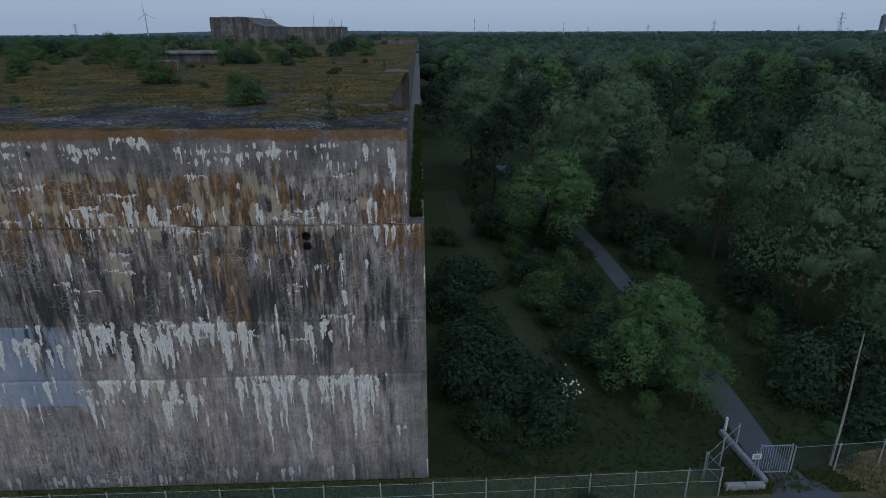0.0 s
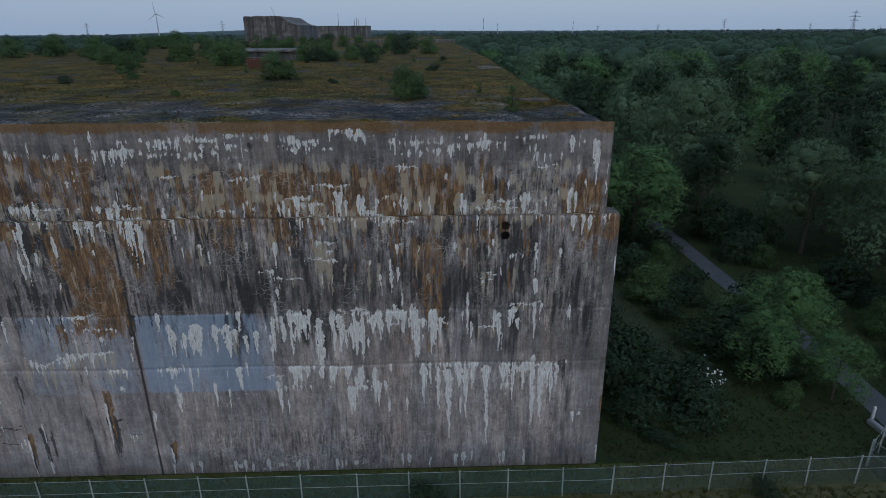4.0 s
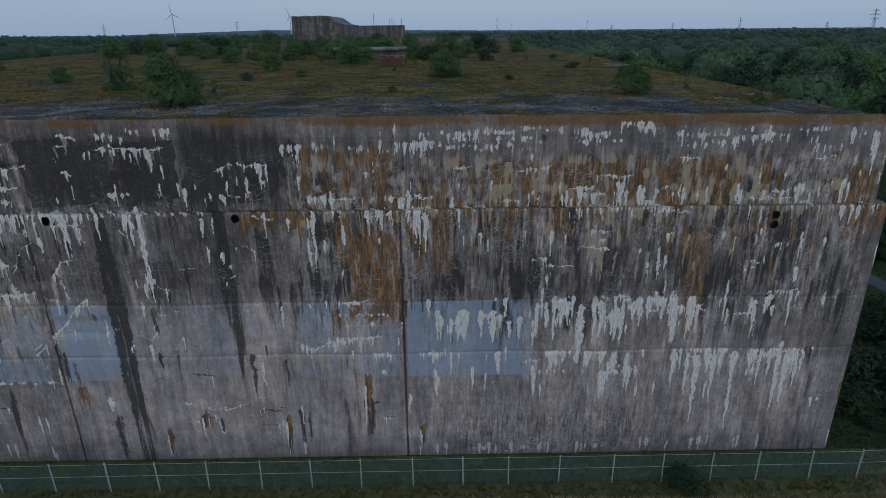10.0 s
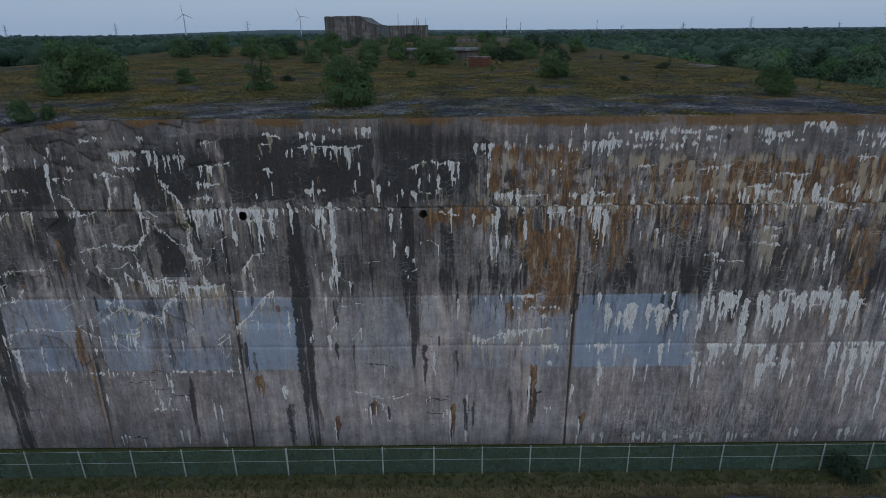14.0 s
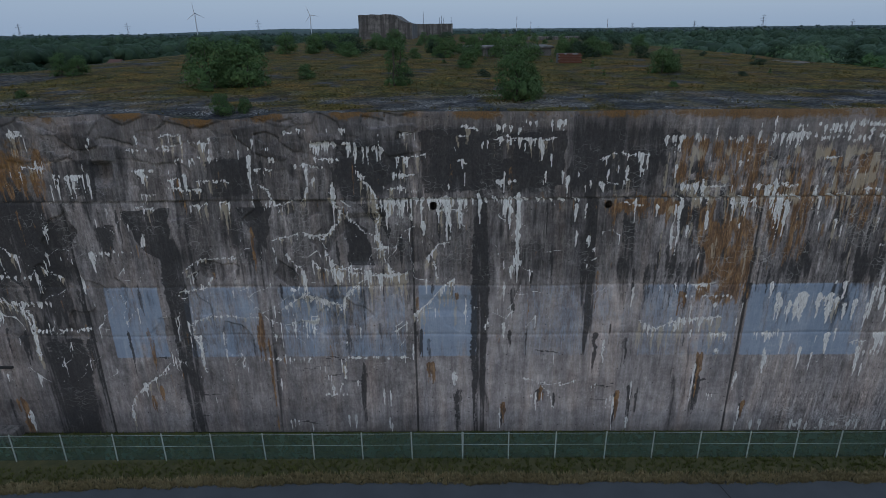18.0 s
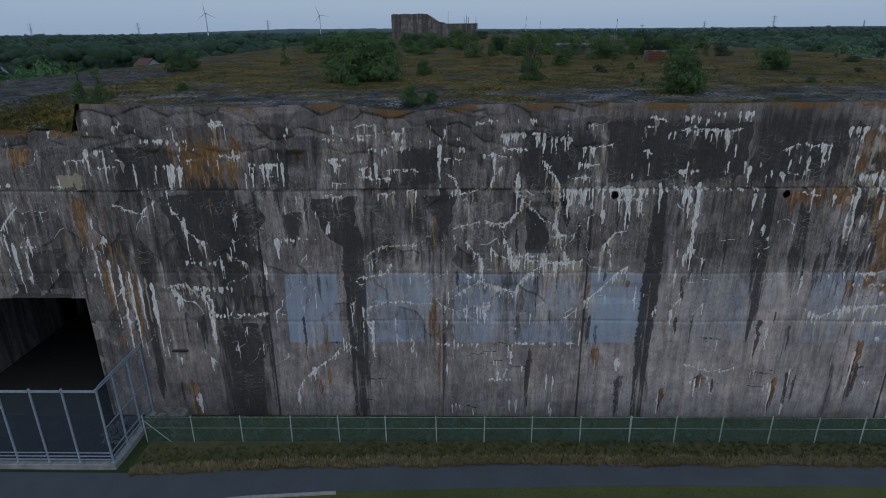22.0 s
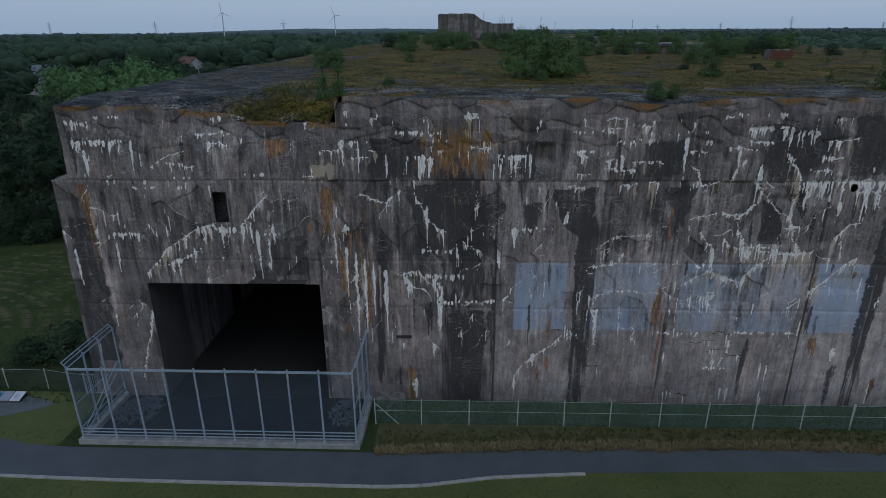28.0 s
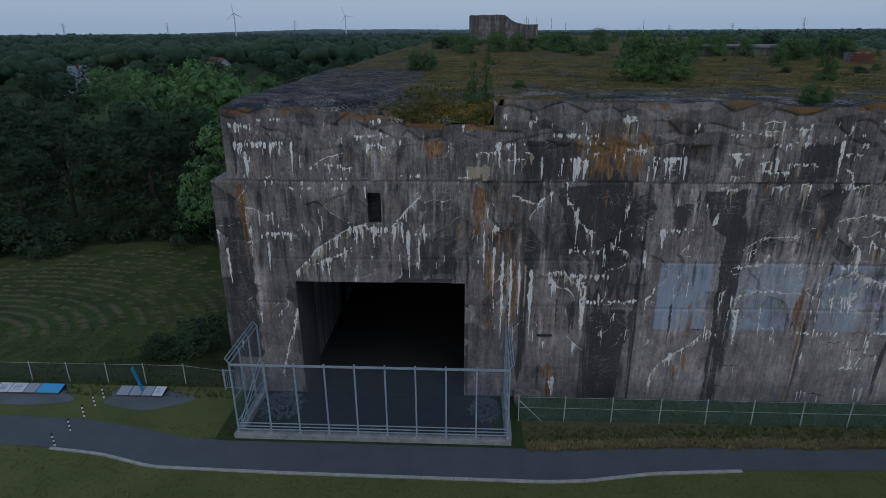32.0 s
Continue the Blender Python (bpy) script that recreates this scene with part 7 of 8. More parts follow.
tufts("foot_grass", pl, 0.14, BLADE_LAWN, "green grass at the foot of the bunker wall", 36)
pl = []
while len(pl) < 9000:
    x, y = r.uniform(-118, -40), r.uniform(12, 26)
    lo, hi = (np.interp(x, [p[0] for p in l], [p[1] for p in l]) for l in (ROAD_LOW, ROAD_UP))
    if y < lo - 0.3 or (y > hi + 0.1 and x < -97):
        pl.append((x, y, -0.03))
tufts("lawn_grass", pl, 0.05, BLADE_LAWN, "short green lawn grass beside the path", 37)
pl = [(x, y, -0.03) for x, y in zip(r.uniform(-140, -98.5, 6000), 28.8 + 26 * r.random(6000) ** 1.4)]
tufts("meadow_grass", pl, 0.1, BLADE_GREEN, "green meadow grass behind the fence", 38)
pl = [(x, y, -0.03) for x, y in zip(r.uniform(1, 40, 9000), 28.6 + 40 * r.random(9000) ** 1.5) if abs(x - 22.2) > 1.4 and not (x > 23 and y < 32)]
pl2 = [(31.5 + 5.6 * math.sqrt(a) * math.cos(b), 28.6 + 2.6 * math.sqrt(a) * math.sin(b), 0) for a, b in zip(r.random(1800), r.uniform(0, 6.283, 1800))]
tufts("dry_grass", pl2, 0.2, BLADE_STRAW, "dry yellow grass beside the gate", 44)
tufts("wild_grass", pl, 0.11, BLADE_GREEN, "dark wild grass beside the bunker", 39)


def woods(name, count, x0, x1, y0, y1, radius, level, seed, avoid, material, label, leaves=0, size=0.6, lobes=5):
    """Far tree crowns, uneven and close together, joined."""
    q = np.random.default_rng(seed)
    bv, bf = BALL[level]
    vs, fs, m = [], [], 0
    step = math.sqrt((x1 - x0) * (y1 - y0) / count)
    spots = [(a + step * q.uniform(-.45, .45), b + step * q.uniform(-.45, .45)) for a in np.arange(x0, x1, step) for b in np.arange(y0, y1, step)]
    for x, y in spots:
        if avoid(x, y):
            continue
        s = radius * q.uniform(0.7, 1.2) * (1.25 if q.random() < 0.07 else 1.0)
        cs = np.stack([x + q.normal(0, s * .42, lobes), y + q.normal(0, s * .42, lobes), s * q.uniform(0.7, 1.3, lobes)], 1)
        rs = s * q.uniform(0.38, 0.6, lobes)
        cs[0], rs[0] = (x, y, s * 1.15), s * 0.8
        for c, w in zip(cs, rs):
            vs.append(c + bv * w * 0.8 * q.uniform(0.78, 1.08, (len(bv), 1)) * np.array([1, 1, 0.9]))
            fs.append(bf + m)
            m += len(bv)
        d = q.normal(0, 1, (leaves, 3))
        d /= np.linalg.norm(d, axis=1)[:, None]
        d[:, 2] = np.where(d[:, 2] < -0.3, -d[:, 2], d[:, 2])
        who = q.choice(lobes, leaves, p=rs ** 2 / (rs ** 2).sum())
        v, f = leaf_cloud(cs[who] + d * (rs[who] * q.uniform(0.8, 1.15, leaves))[:, None], d, size, int(q.integers(1e6)))
        vs.append(v)
        fs.append(f + m)
        m += len(v)
    ob = part(name, mesh_np(name, np.concatenate(vs), np.concatenate(fs)), material)
    return tagged(ob, label, "woodland", kind="stuff")


on_bunker = lambda x, y: -103 < x < 5 and y < 440
out = lambda x, y: on_bunker(x, y) or x > 70 + 1.0 * y or x < -150 - 1.0 * y
shady = lambda x, y: thin(x, y) or (x < -100 and y < 480)
thin = lambda x, y: out(x, y) or (6 < x < 180 and y < 275) or (-225 < x < -103 and y < 275)
for k, mat in enumerate((FAR_LEAF, LEAF_B, FAR_LEAF)):
    woods("far_wood", 520, -480, 480, 165 + 6 * k, 560, 9.0, 2, 81 + k, (thin if k == 1 else shady), mat, "distant mixed woodland", 380, 0.42, 6)
    woods("far_wood", 650, -1150, 1150, 555 + 9 * k, 1300, 9.0, 1, 91 + k, out, mat, "distant mixed woodland", 110, 0.8, 4)
    # the horizon ring takes the haze-tinted colour, not a leaf green
    woods("far_wood", 800, -3000, 3000, 1290, 3300, 9.0, 1, 101 + k, lambda x, y: abs(x) > 200 + y, HAZE_HILL, "woodland on the horizon with haze blue in its colour", 8, 1.2, 3)


# ---- fences ----
def shared(name, build, material):
    g = Geo()
    build(g)
    me = g.mesh(name)
    me.materials.append(material)
    return me


def fence(label, points, height, netting, bay=3.07, brace=(), rails=(0.98, 0.55)):
    """A wire fence along points (x, y): posts, wires and one net a bay."""
    f = thing("fence", label, "fence", (*points[0], 0))
    o = Vector((*points[0], 0))
    post = shared("post", lambda g: (g.rod((0, 0, -0.1), (0, 0, height + 0.06), 0.042, n=8), g.rod((0, 0, height + 0.06), (0, 0, height + 0.09), 0.042, 0.02, 8)), POST)
    for a, b in zip(points, points[1:]):
        a, b = Vector((*a, 0)) - o, Vector((*b, 0)) - o
        n = max(1, round((b - a).length / bay))
        stops = [0.0] + [k / n + rng.uniform(-0.05, 0.05) / n for k in range(1, n)] + [1.0]
        for k, t in enumerate(stops):
            p = part("post", post, POST, f)
            p.matrix_basis = pose(*a.lerp(b, t), rng.uniform(-1, 1), rng.uniform(-1, 1), 0)
            if k == n:
                break
            p, q = a.lerp(b, t), a.lerp(b, stops[k + 1])
            g = Geo()
            sag = rng.uniform(0.0, 0.05)
            cols = 6
            for c in range(cols):
                e0, e1 = p.lerp(q, c / cols), p.lerp(q, (c + 1) / cols)
                h0, h1 = (height - sag * math.sin(math.pi * v / cols) for v in (c, c + 1))
                w0, w1 = (Vector((0.02 * math.sin(v * 2.1 + t * 40), 0.03 * math.sin(v * 1.7 + t * 30), 0)) for v in (c, c + 1))
                g.quad(tuple(e0 + Vector((0, 0.05, 0.02))), tuple(e1 + Vector((0, 0.05, 0.02))), tuple(e1 + w1 + Vector((0, 0.05, h1))), tuple(e0 + w0 + Vector((0, 0.05, h0))))
            part("net", g, netting, f)
            for h in rails:
                g = Geo()
                g.rod(tuple(p + Vector((0, 0, h * height))), tuple(q + Vector((0, 0, h * height))), 0.012, n=4)
                part("wire", g, POST, f)
    for (x, y), (dx, dy) in brace:
        g = Geo()
        g.rod((x - o.x, y - o.y, height * 0.85), (x - o.x + dx, y - o.y + dy, 0), 0.025, n=6)
        part("brace", g, POST, f)
    return f


fence("long wire fence hung with green netting before the bunker", [(-77.2, 27.0), (-45, 27.15), (0.2, 27.2)], 2.0, GREEN_NET, brace=(((-77.2, 27.0), (1.6, 0)),))
fence("wire fence with thin grey-green netting beside the bunker corner", [(0.25, 27.25), (15.2, 27.6), (17.2, 27.6), (16.9, 29.0)], 2.0, net("thin_net", (0.09, 0.13, 0.115), 0.4))
fence("low wire mesh fence along the mown meadow", [(-99.6, 30.0), (-103, 30.6), (-150, 30.5)], 1.7, net("fine_wire", (0.09, 0.11, 0.11), 0.16), 3.05, rails=(0.97,))
fence("wire mesh fence running on from the metal gate", [(22.6, 29.3), (40, 30.2)], 2.0, net("fine_wire_b", (0.09, 0.11, 0.11), 0.16), 3.05, rails=(0.97,))
fence("short wire mesh fence between concrete blocks and gate", [(17.0, 29.0), (20.3, 31.6)], 2.0, net("fine_wire_c", (0.10, 0.13, 0.14), 0.2), 2.1, rails=(0.97, 0.5))


def barred_gate(label, x, y, width, height, bars, turn):
    g0 = thing("barred_gate", label, "gate", (x, y, 0), turn=turn)
    for a in (0, width):
        g = Geo()
        g.box(a - 0.04, -0.04, -0.05, a + 0.04, 0.04, height + 0.08, 0.01)
        part("gate_post", g, STEEL, g0)
    for z in (0.15, height - 0.06):
        g = Geo()
        g.box(0.04, -0.025, z, width - 0.04, 0.025, z + 0.06)
        part("rail", g, STEEL, g0)
    bar = shared("bar", lambda g: g.rod((0, 0, 0.18), (0, 0, height - 0.03), 0.022, n=6), STEEL)
    for k in range(bars):
        part("bar", bar, STEEL, g0).location = ((k + 1) * width / (bars + 1), 0, 0)


barred_gate("grey galvanised metal gate with vertical bars", 20.4, 29.25, 1.95, 2.2, 11, 0)
barred_gate("narrow grey barred gate between fence and gate cage", -99.5, 29.95, 1.6, 1.75, 9, 0)
plate = thing("notice_sign", "small white notice sign on the fence", "sign", (20.1, 29.1, 0))
g = Geo()
g.rod((0, 0, 0), (0, 0, 1.9), 0.025)
part("pole", g, POST, plate)
g = Geo()
g.box(-0.28, -0.045, 1.35, 0.28, -0.027, 1.75)
part("panel", g, WHITE_PAINT, plate)
for z, w in ((1.64, .2), (1.56, .16), (1.48, .2)):
    g = Geo()
    g.box(-w, -0.05, z, w, -0.046, z + 0.035)
    part("text_bar", g, BLACK_PAINT, plate)


def block(label, x, y, length, turn, h=0.34, w=0.36):
    t = thing("concrete_block", label, "concrete block", (x, y, 0), "concrete blocks by the gate", turn=turn)
    g = Geo()
    g.box(0, 0, -0.02, length, w, h, 0.05)
    part("block", g, CAST, t)
    g = Geo()
    g.box(0.06, 0.07, h + 0.002, length - 0.06, w - 0.07, h + 0.03)
    part("seat_plate", g, GREY_PANEL, t, "bluish flat top plate")


for k in range(2):
    block("low grey concrete block with a pale top", 17.9 + k * 1.22, 28.0, 1.18, 0)
for k in range(4):
    block("low grey concrete block with a pale top", 20.75 - k * 0.1, 28.5 + k * 1.22, 1.18, 94)
marker = thing("marker_post", "slim pale marker post beside the path", "post", (20.6, 33.6, 0))
g = Geo()
g.box(-0.07, -0.07, 0, 0.07, 0.07, 1.1, 0.03)
part("shaft", g, WHITE_PAINT, marker)
birch = thing("bare_trunk", "slender bare pale trunk standing by the fence", "tree", (25.6, 29.9, 0))
g = Geo()
q = Vector((0, 0, -0.1))
for k in range(8):
    n = Vector((0.05 * math.sin(k * 0.7), 0.01 * k, (k + 1) * 1.17))
    g.rod(q, n, 0.085 - k * 0.006, 0.079 - k * 0.006, 8)
    q = n
part("trunk", g, PALE_BARK, birch)

# ---- steel cage before the gateway ----
cage = thing("steel_cage", "tall galvanised steel mesh cage on a concrete plinth", "security fence", (-96.4, 24.55, 0))
W_, D_, H_ = 18.3, 5.25, 5.62
for k in range(9):
    g = Geo()
    g.box(-0.25 + k * 2.09, -0.26, -0.05, -0.25 + k * 2.09 + 2.07, 0.25, 0.36, 0.03)
    part("plinth_block", g, CAST, cage)
for x in (-0.25, W_ - 0.2):
    for k in range(2):
        g = Geo()
        g.box(x, 0.26 + k * 2.5, -0.05, x + 0.5, 0.26 + k * 2.5 + 2.48, 0.36, 0.03)
        part("plinth_block", g, CAST, cage)
post = shared("post", lambda g: (g.box(-0.05, -0.05, 0.36, 0.05, 0.05, H_ + 0.16, 0.01), g.box(-0.1, -0.1, 0.36, 0.1, 0.1, 0.385)), STEEL)
PX = [0.0] + [0.3 + 1.985 * k for k in range(1, 9)] + [W_]
for x in PX:
    part("post", post, STEEL, cage).location = (x, 0, 0)
for a, b in zip(PX, PX[1:]):
    g = Geo()
    g.quad((a + 0.05, 0.02, 0.4), (b - 0.05, 0.02, 0.4), (b - 0.05, 0.02, H_), (a + 0.05, 0.02, H_))
    part("mesh_panel", g, STEEL_NET, cage)
    for z, r in ((0.62, .028), (0.86, .028), (1.12, .028), (H_, .06)):
        g = Geo()
        g.box(a + 0.05, -0.06 - r, z - r, b - 0.05, -0.06 + r, z + r)
        part("rail", g, STEEL, cage)
for x, out in ((0.0, -1), (W_, 1)):
    for y in (1.75, 3.5, D_):
        part("post", post, STEEL, cage).location = (x, y, 0)
    for y0, y1 in ((0, 1.75), (1.75, 3.5), (3.5, D_)):
        g = Geo()
        g.quad((x + 0.02, y0 + 0.05, 0.4), (x + 0.02, y1 - 0.05, 0.4), (x + 0.02, y1 - 0.05, H_), (x + 0.02, y0 + 0.05, H_))
        part("mesh_panel", g, STEEL_NET, cage)
        for z in (0.7, 1.1, 2.9, H_):
            g = Geo()
            g.box(x - 0.03, y0 + 0.05, z - 0.03, x + 0.03, y1 - 0.05, z + 0.03)
            part("rail", g, STEEL, cage)
        # overhanging anti-climb strip: frame and mesh
        e = 0.25 * out
        g = Geo()
        for p, q in (((x, y0, H_ + .1), (x + e, y0, H_ + .42)), ((x, y1, H_ + .1), (x + e, y1, H_ + .42)), ((x + e, y0, H_ + .42), (x + e, y1, H_ + .42)), ((x + e * .5, y0, H_ + .26), (x + e * .5, y1, H_ + .26))):
            g.rod(p, q, 0.035, n=4)
        part("overhang_frame", g, STEEL, cage)
        g = Geo()
        g.quad((x, y0, H_ + .1), (x, y1, H_ + .1), (x + e, y1, H_ + .42), (x + e, y0, H_ + .42))
        part("overhang_mesh", g, STEEL_NET, cage)
g = Geo()
g.rod((0.06, 4.9, 3.2), (0.06, 0.4, 0.9), 0.035)
part("brace", g, STEEL, cage)
g = Geo()
g.rod((0.06, 4.9, 2.6), (0.06, 0.4, 0.5), 0.03)
part("brace", g, STEEL, cage)


def rubble(label, x, y, ax, ay, h, n, seed):
    q = random.Random(seed)
    g = Geo()
    for _ in range(n):
        t, r = q.uniform(0, 6.28), math.sqrt(q.random())
        cx, cy = x + ax * r * math.cos(t), y + ay * r * math.sin(t)
        cx, cy = cx + q.gauss(0, 0.15), cy + q.gauss(0, 0.15)
        cz = h * (1 - r) * q.uniform(0.3, 1.0) + 0.02
        s = q.uniform(0.04, 0.15)
        i = len(g.v)
        for dx, dy, dz in ((-1, 0, 0), (1, 0, 0), (0, -1, 0), (0, 1, 0), (0, 0, 1), (0, 0, -1)):
            k = s * q.uniform(0.6, 1.2)
            g.v.append((cx + dx * k, cy + dy * k, max(cz + dz * k, -0.02)))
        g.f += [tuple(i + j for j in f) for f in ((0, 2, 4), (2, 1, 4), (1, 3, 4), (3, 0, 4), (2, 0, 5), (1, 2, 5), (3, 1, 5), (0, 3, 5))]
    return tagged(part("rubble", g, GRAVEL), label, "rubble", kind="stuff")


rubble("grey stone rubble heaped inside the steel cage", -94.6, 28.0, 1.5, 1.7, 0.6, 620, 1)
rubble("grey stone rubble heaped inside the steel cage", -79.5, 28.2, 1.0, 1.5, 0.5, 420, 2)
rubble("broken concrete lumps on the damaged roof edge", -59.5, 31.3, 2.2, 1.0, 0.2, 10, 3).location.z = 21.1
# near-black speckled colour over the whole cage floor
strip("cage_floor", [(-96.1, 29.85), (-78.4, 29.85)], [(-96.1, 24.85), (-78.4, 24.85)], 0.004, speckled("dark_floor", (0.008, 0.009, 0.012), (0.022, 0.024, 0.028), 6, 0.6), "dark floor inside the cage and gateway", "floor")
# hall floor: the lack of light indoors is painted as near-black
strip("hall_floor", [(-97, 100), (-70, 100)], [(-93.3, 29.86), (-81.0, 29.86)], 0.006, speckled("gloom_floor", (0.006, 0.006, 0.006), (0.016, 0.016, 0.016), 4, 0.95), "hall floor with its gloom put into a near-black colour", "floor")
# proud black bar added to stand for a dark slot in the wall
slit = thing("iron_bracket", "black bar in place of a dark slot in the wall", "wall fixture", (-75.9, 29.84, 5.25))
g = Geo()
g.box(0, -0.1, 0, 1.1, 0.06, 0.14, 0.02)
part("bar", g, BLACK_PAINT, slit)
stub = thing("wall_footing", "low concrete footing block at the foot of the wall", "concrete block", (-77.4, 28.9, 0))
g = Geo()
g.box(0, 0, -0.02, 2.0, 0.95, 0.75, 0.06)
part("block", g, SIDE, stub)
g = Geo()
g.box(0.1, -0.25, -0.02, 1.9, -0.02, 0.35, 0.05)
part("step", g, SIDE, stub)

# ---- bollards and information benches ----
bol = thing("bollard", "slim bollard with black and white bands", "bollard", (-108.4, 28.5, 0), "bollards across the path")
for k in range(6):
    g = Geo()
    g.rod((0, 0, k * 0.165 - (0.05 if k == 0 else 0)), (0, 0, (k + 1) * 0.165), 0.065, n=12)
    part("band", g, WHITE_PAINT if k % 2 == 0 else BLACK_PAINT, bol)
g = Geo()
g.rod((0, 0, 0.99), (0, 0, 1.03), 0.06, 0.02, 12)
part("cap", g, BLACK_PAINT, bol)
for y in (27.5, 26.2, 24.6, 23.0):
    copy_thing(bol, pose(-108.45, y, 0, rng.uniform(-2, 2), rng.uniform(-2, 2), 0))


def info_bench(label, x, y, panels, turn=0.0, stele=None):
    """A low wedge of concrete with sloping panels."""
    t = thing("information_bench", label, "information bench", (x, y, 0), turn=turn)
    p = 0.0
    for w, mat in panels:
        g = Geo()
        g.v = [(p, 0, -0.02), (p + w - .03, 0, -0.02), (p + w - .03, 1.0, -0.02), (p, 1.0, -0.02), (p, 0.05, 0.1), (p + w - .03, 0.05, 0.1), (p + w - .03, .95, 0.32), (p, .95, 0.32)]
        g.f = [(3, 2, 1, 0), (0, 1, 5, 4), (1, 2, 6, 5), (2, 3, 7, 6), (3, 0, 4, 7), (4, 5, 6, 7)]
        part("base", g, BLACK_PAINT, t)
        g = Geo()
        g.v = [(p + .02, 0.06, 0.107), (p + w - .05, 0.06, 0.107), (p + w - .05, .94, 0.327), (p + .02, .94, 0.327)]
        g.v += [(a, b, c + 0.03) for a, b, c in g.v]
        g.f = [(3, 2, 1, 0), (0, 1, 5, 4), (1, 2, 6, 5), (2, 3, 7, 6), (3, 0, 4, 7), (4, 5, 6, 7)]
        board = part("panel", g, mat, t)
        if mat == PALE:
            for k in range(4):
                g = Geo()
                s = 0.25 + 0.13 * k
                z = 0.149 + s * 0.25
                g.quad((p + .2, s, z), (p + w - .3 - .1 * (k % 2), s, z), (p + w - .3 - .1 * (k % 2), s + .06, z + .015), (p + .2, s + .06, z + .015))
                part("text_bar", g, GREY_PANEL, board)
        p += w
    if stele:
        g = Geo()
        g.v = [(stele, 0.35, 0), (stele + .07, 0.35, 0), (stele + .07, .62, 0), (stele, .62, 0), (stele - .55, 0.35, 2.25), (stele - .48, 0.35, 2.25), (stele - .48, .62, 2.25), (stele - .55, .62, 2.25)]
        g.f = [(3, 2, 1, 0), (0, 1, 5, 4), (1, 2, 6, 5), (2, 3, 7, 6), (3, 0, 4, 7), (4, 5, 6, 7)]
        part("stele", g, CYAN, t, "leaning bright blue upright panel")


info_bench("low grey information bench with a leaning blue stele", -107.6, 28.7, ((1.0, GREY_PANEL), (0.95, GREY_PANEL), (0.85, GREY_PANEL), (0.85, PALE)), 0, 1.95)
info_bench("low information bench with pale and bright blue panels", -118.4, 28.75, ((1.1, GREY_PANEL), (1.1, PALE), (1.2, PALE), (1.0, GREY_PANEL), (1.9, CYAN)))


# ---- distance ----
def turbine(x, y, hub, blade, start):
    t = thing("wind_turbine", "white three-bladed wind turbine standing far off", "wind turbine", (x, y, 0), "far wind turbines")
    g = Geo()
    g.rod((0, 0, 0), (0, 0, hub - 1), 2.3, 1.3, 12)
    part("mast", g, TURBINE, t)
    g = Geo()
    g.box(-1.8, -3, hub - 1.6, 1.8, 6, hub + 1.8, 0.5)
    part("nacelle", g, TURBINE, t)
    for k in range(3):
        a = radians(start + 120 * k)
        g = Geo()
        d = Vector((math.cos(a), 0, math.sin(a)))
        c = Vector((0, -4, hub))
        n = Vector((-d.z, 0, d.x))
        g.v = [tuple(c + n * w + d * l + Vector((0, q, 0))) for l, w, q in ((0, -.9, 0), (0, .9, 0), (blade * .2, 1.9, .2), (blade * .2, -.9, .2), (blade, .3, 0), (blade, -.2, 0))] + [tuple(c + d * blade * 0.2 + Vector((0, 0.9, 0)))]
        g.f = [(0, 1, 2, 3), (3, 2, 4, 5), (1, 0, 6), (2, 1, 6), (0, 3, 6), (3, 5, 4, 6), (4, 2, 6)]
        part("blade", g, TURBINE, t)


turbine(-962, 2280, 86, 38, 96)
turbine(-616, 2600, 82, 38, 112)


def pylon(x, y, h, label="grey steel lattice power pylon far off", arms=3):
    t = thing("power_pylon", label, "pylon", (x, y, 0), "far pylons")
    g = Geo()
    for a, b in ((-1, -1), (1, -1), (1, 1), (-1, 1)):
        g.rod((a * h * .085, b * h * .085, 0), (a * h * .025, b * h * .025, h * .6), 0.42, 0.3, 4)
        g.rod((a * h * .025, b * h * .025, h * .6), (0, 0, h), 0.3, 0.2, 4)
    for k in range(6):
        z0, z1 = h * .1 * k, h * .1 * (k + 1)
        w0, w1 = (h * (.085 - .1 * z / h) for z in (z0, z1))
        g.rod((-w0, -w0, z0), (w1, -w1, z1), 0.22, n=4)
        g.rod((w0, -w0, z0), (-w1, -w1, z1), 0.22, n=4)
    part("mast", g, LATTICE, t)
    for k in range(arms):
        z = h * (0.62 + 0.14 * k)
        w = h * (0.17, 0.22, 0.14)[k]
        g = Geo()
        g.rod((-w, 0, z), (w, 0, z), 0.35, n=4)
        g.rod((-w, 0, z), (0, 0, z + h * .05), 0.25, n=4)
        g.rod((w, 0, z), (0, 0, z + h * .05), 0.25, n=4)
        part("arm", g, LATTICE, t)


for x, h in ((-1766, 62), (-1328, 61), (-804, 66), (1190, 63), (1541, 42), (679, 38), (922, 44)):
    pylon(x, 2500, h)
pylon(1026, 1500, 65)
for x, h in ((222, 67), (278, 48), (580, 55)):
    t = thing("radio_mast", "thin red and white radio mast far off", "mast", (x, 2500, 0), "far masts")
    for k in range(5):
        g = Geo()
        g.rod((0, 0, h * k / 5), (0, 0, h * (k + 1) / 5), 0.9, 0.9, 6)
        part("section", g, (TILE_RED, TURBINE)[k % 2], t)
stack = thing("tower_block", "tall dark tower on the horizon", "tower", (1133, 1500, 0))
g = Geo()
g.box(-5, -5, 0, 5, 5, 55, 0.8)
g.box(-3, -3, 55, 3, 3, 58, 0.4)
part("shaft", g, LATTICE, stack)
g = Geo()
g.box(-30, -8, 0, -5.1, 12, 22, 0.5)
part("annex", g, LATTICE, stack)

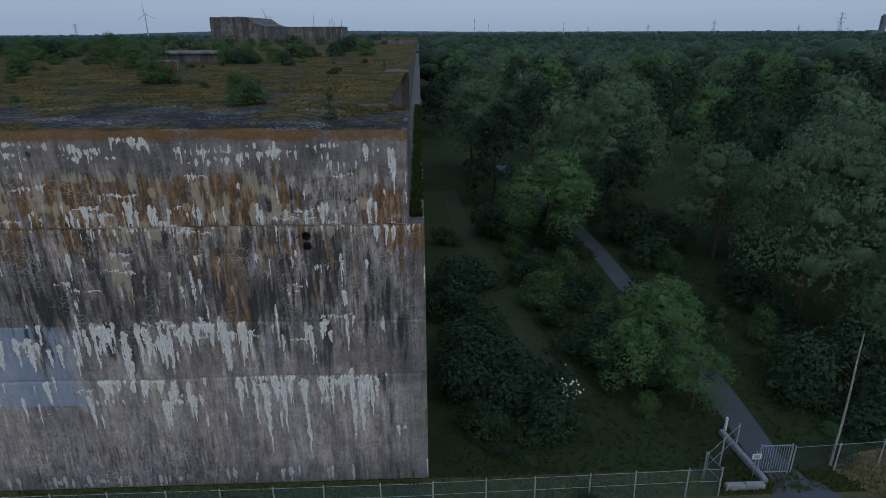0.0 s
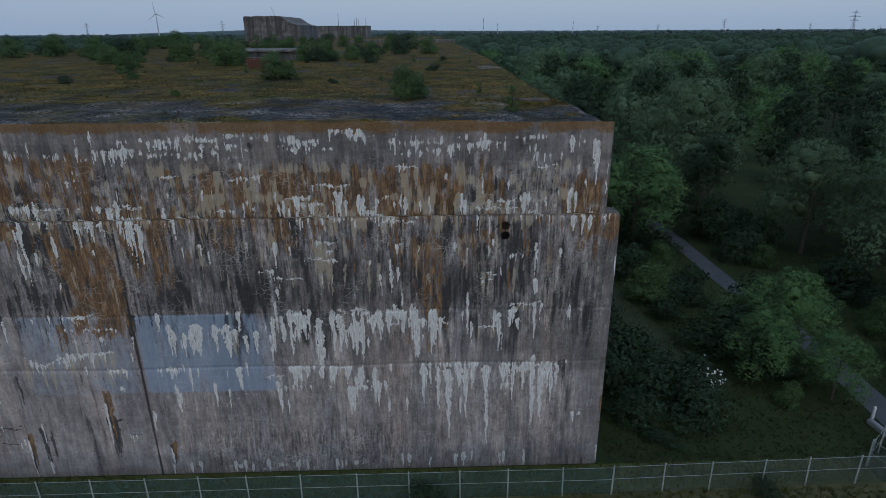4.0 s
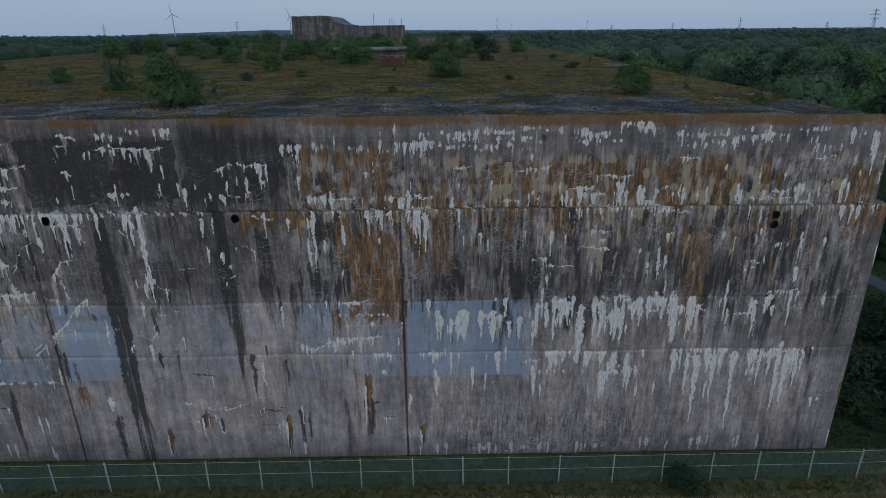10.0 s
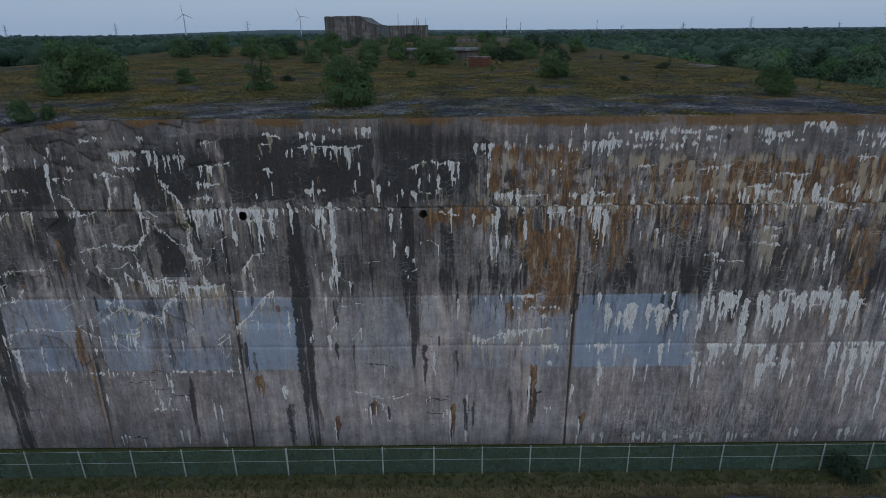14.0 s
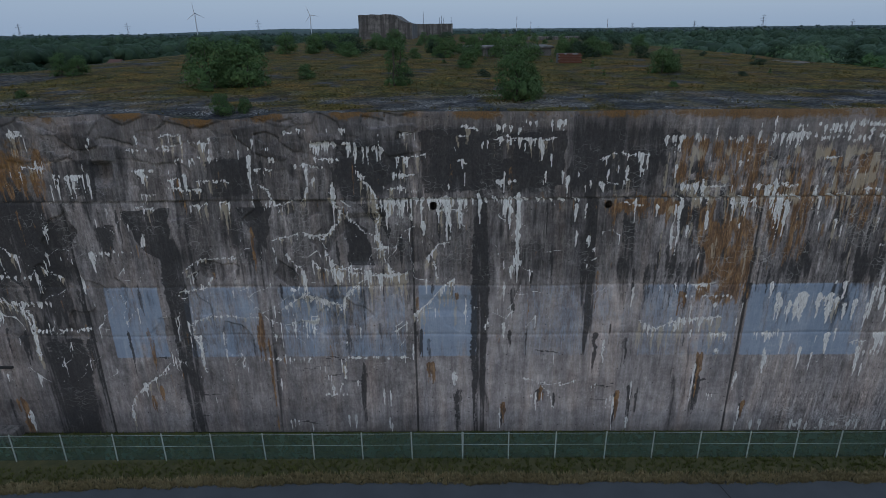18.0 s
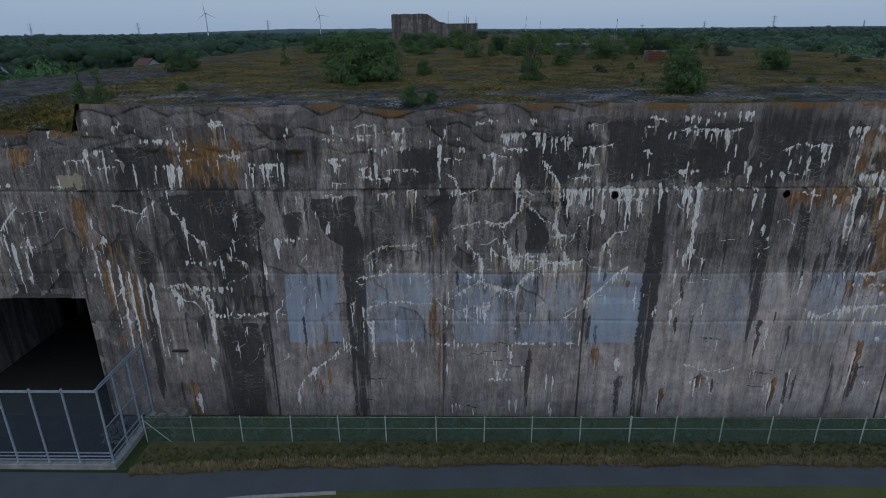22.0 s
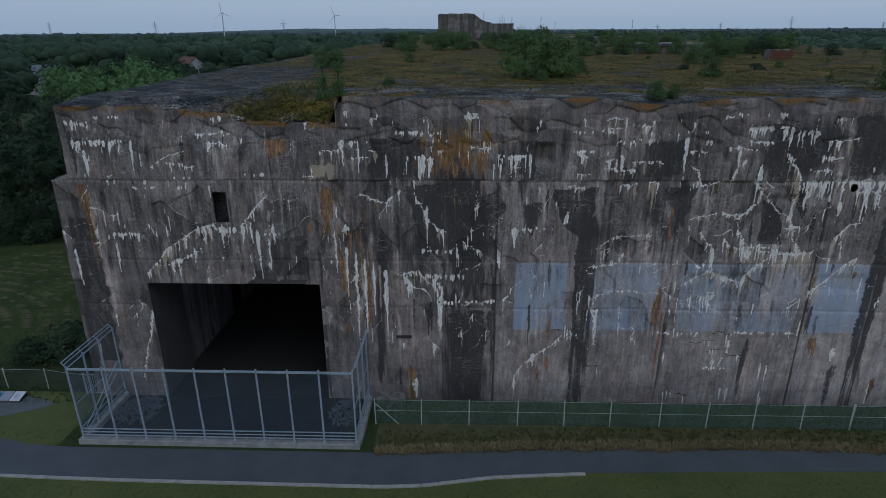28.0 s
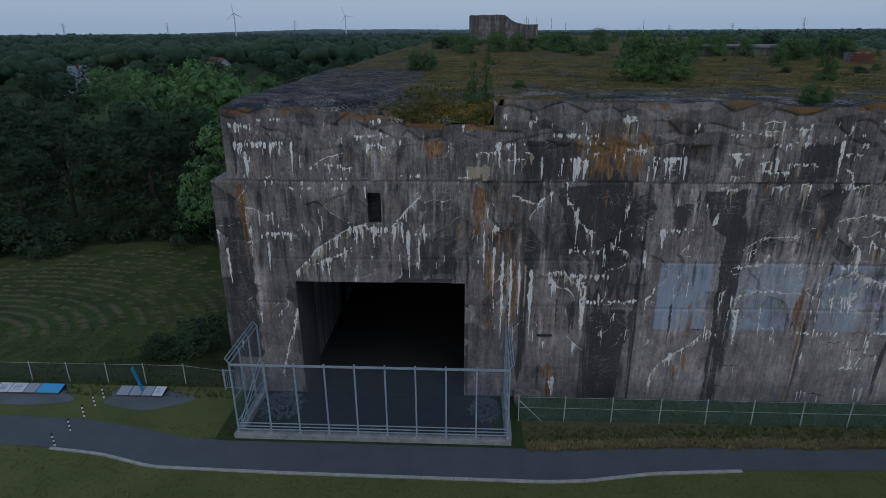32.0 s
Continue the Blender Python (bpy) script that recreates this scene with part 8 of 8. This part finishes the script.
# wooded ridge on the horizon, its haze put into the colour
q = np.random.default_rng(55)
xs = np.arange(-3000, 2600, 14.0)
hs = np.interp(xs, [-3000, -2570, -1930, -1610, -1290, -1040, -785, -560, 284, 1531, 2600], [10, 12, 11, 20, 28, 34, 29, 31, 20, 16, 15]) + q.uniform(-1.2, 1.6, len(xs))
rows = [np.stack([xs + q.uniform(-5, 5, len(xs)), 3600 + k * 60 + 0 * xs, hs * f - 1], -1) for k, f in enumerate((0.0, 0.55, 0.85, 1.0, 0.4))]
ridge = part("backdrop", mesh_np("backdrop", np.concatenate(rows), grid_faces(len(rows), len(xs))), HAZE_HILL)
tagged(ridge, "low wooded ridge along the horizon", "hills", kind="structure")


def house(label, x, y, w, d, h, ridge_h, turn, roof_mat):
    t = thing("house", label, "house", (x, y, 0), turn=turn)
    g = Geo()
    g.v = [(0, 0, 0), (w, 0, 0), (w, d, 0), (0, d, 0), (0, 0, h), (w, 0, h), (w, d, h), (0, d, h), (w / 2, 0, h + ridge_h), (w / 2, d, h + ridge_h)]
    g.f = [(0, 1, 5, 8, 4), (1, 2, 6, 5), (2, 3, 7, 9, 6), (3, 0, 4, 7)]
    part("wall", g, RENDERED, t)
    for s in (0, 1):
        g = Geo()
        e = -0.5 if s == 0 else w + 0.5
        k = ridge_h / (w / 2) * 0.5
        a, b, c, q = (e, -.5, h - k), (e, d + .5, h - k), (w / 2, d + .5, h + ridge_h), (w / 2, -.5, h + ridge_h)
        g.quad(a, q, c, b) if s == 0 else g.quad(a, b, c, q)
        g.quad(*[(x_, y_, z_ + 0.25) for x_, y_, z_ in (a, b, c, q)])
        part("roof", g, roof_mat, t)
    for zz in (h * 0.2, h * 0.62):
        for k in range(3):
            g = Geo()
            g.box(w * (.15 + .27 * k), -0.06, zz, w * (.15 + .27 * k) + 1.2, -0.01, zz + 1.4)
            part("window", g, GLASS, t)
    g = Geo()
    g.box(w * .62, d * .5, h + ridge_h * .5, w * .62 + .8, d * .5 + .8, h + ridge_h + 1)
    part("chimney", g, TILE_RED, t)


house("white gabled house among the trees", -262, 250, 10, 11, 8, 4, -20, LATTICE)
house("pale house with a red tiled roof among the trees", -212, 300, 11, 10, 9, 4, 60, TILE_RED)
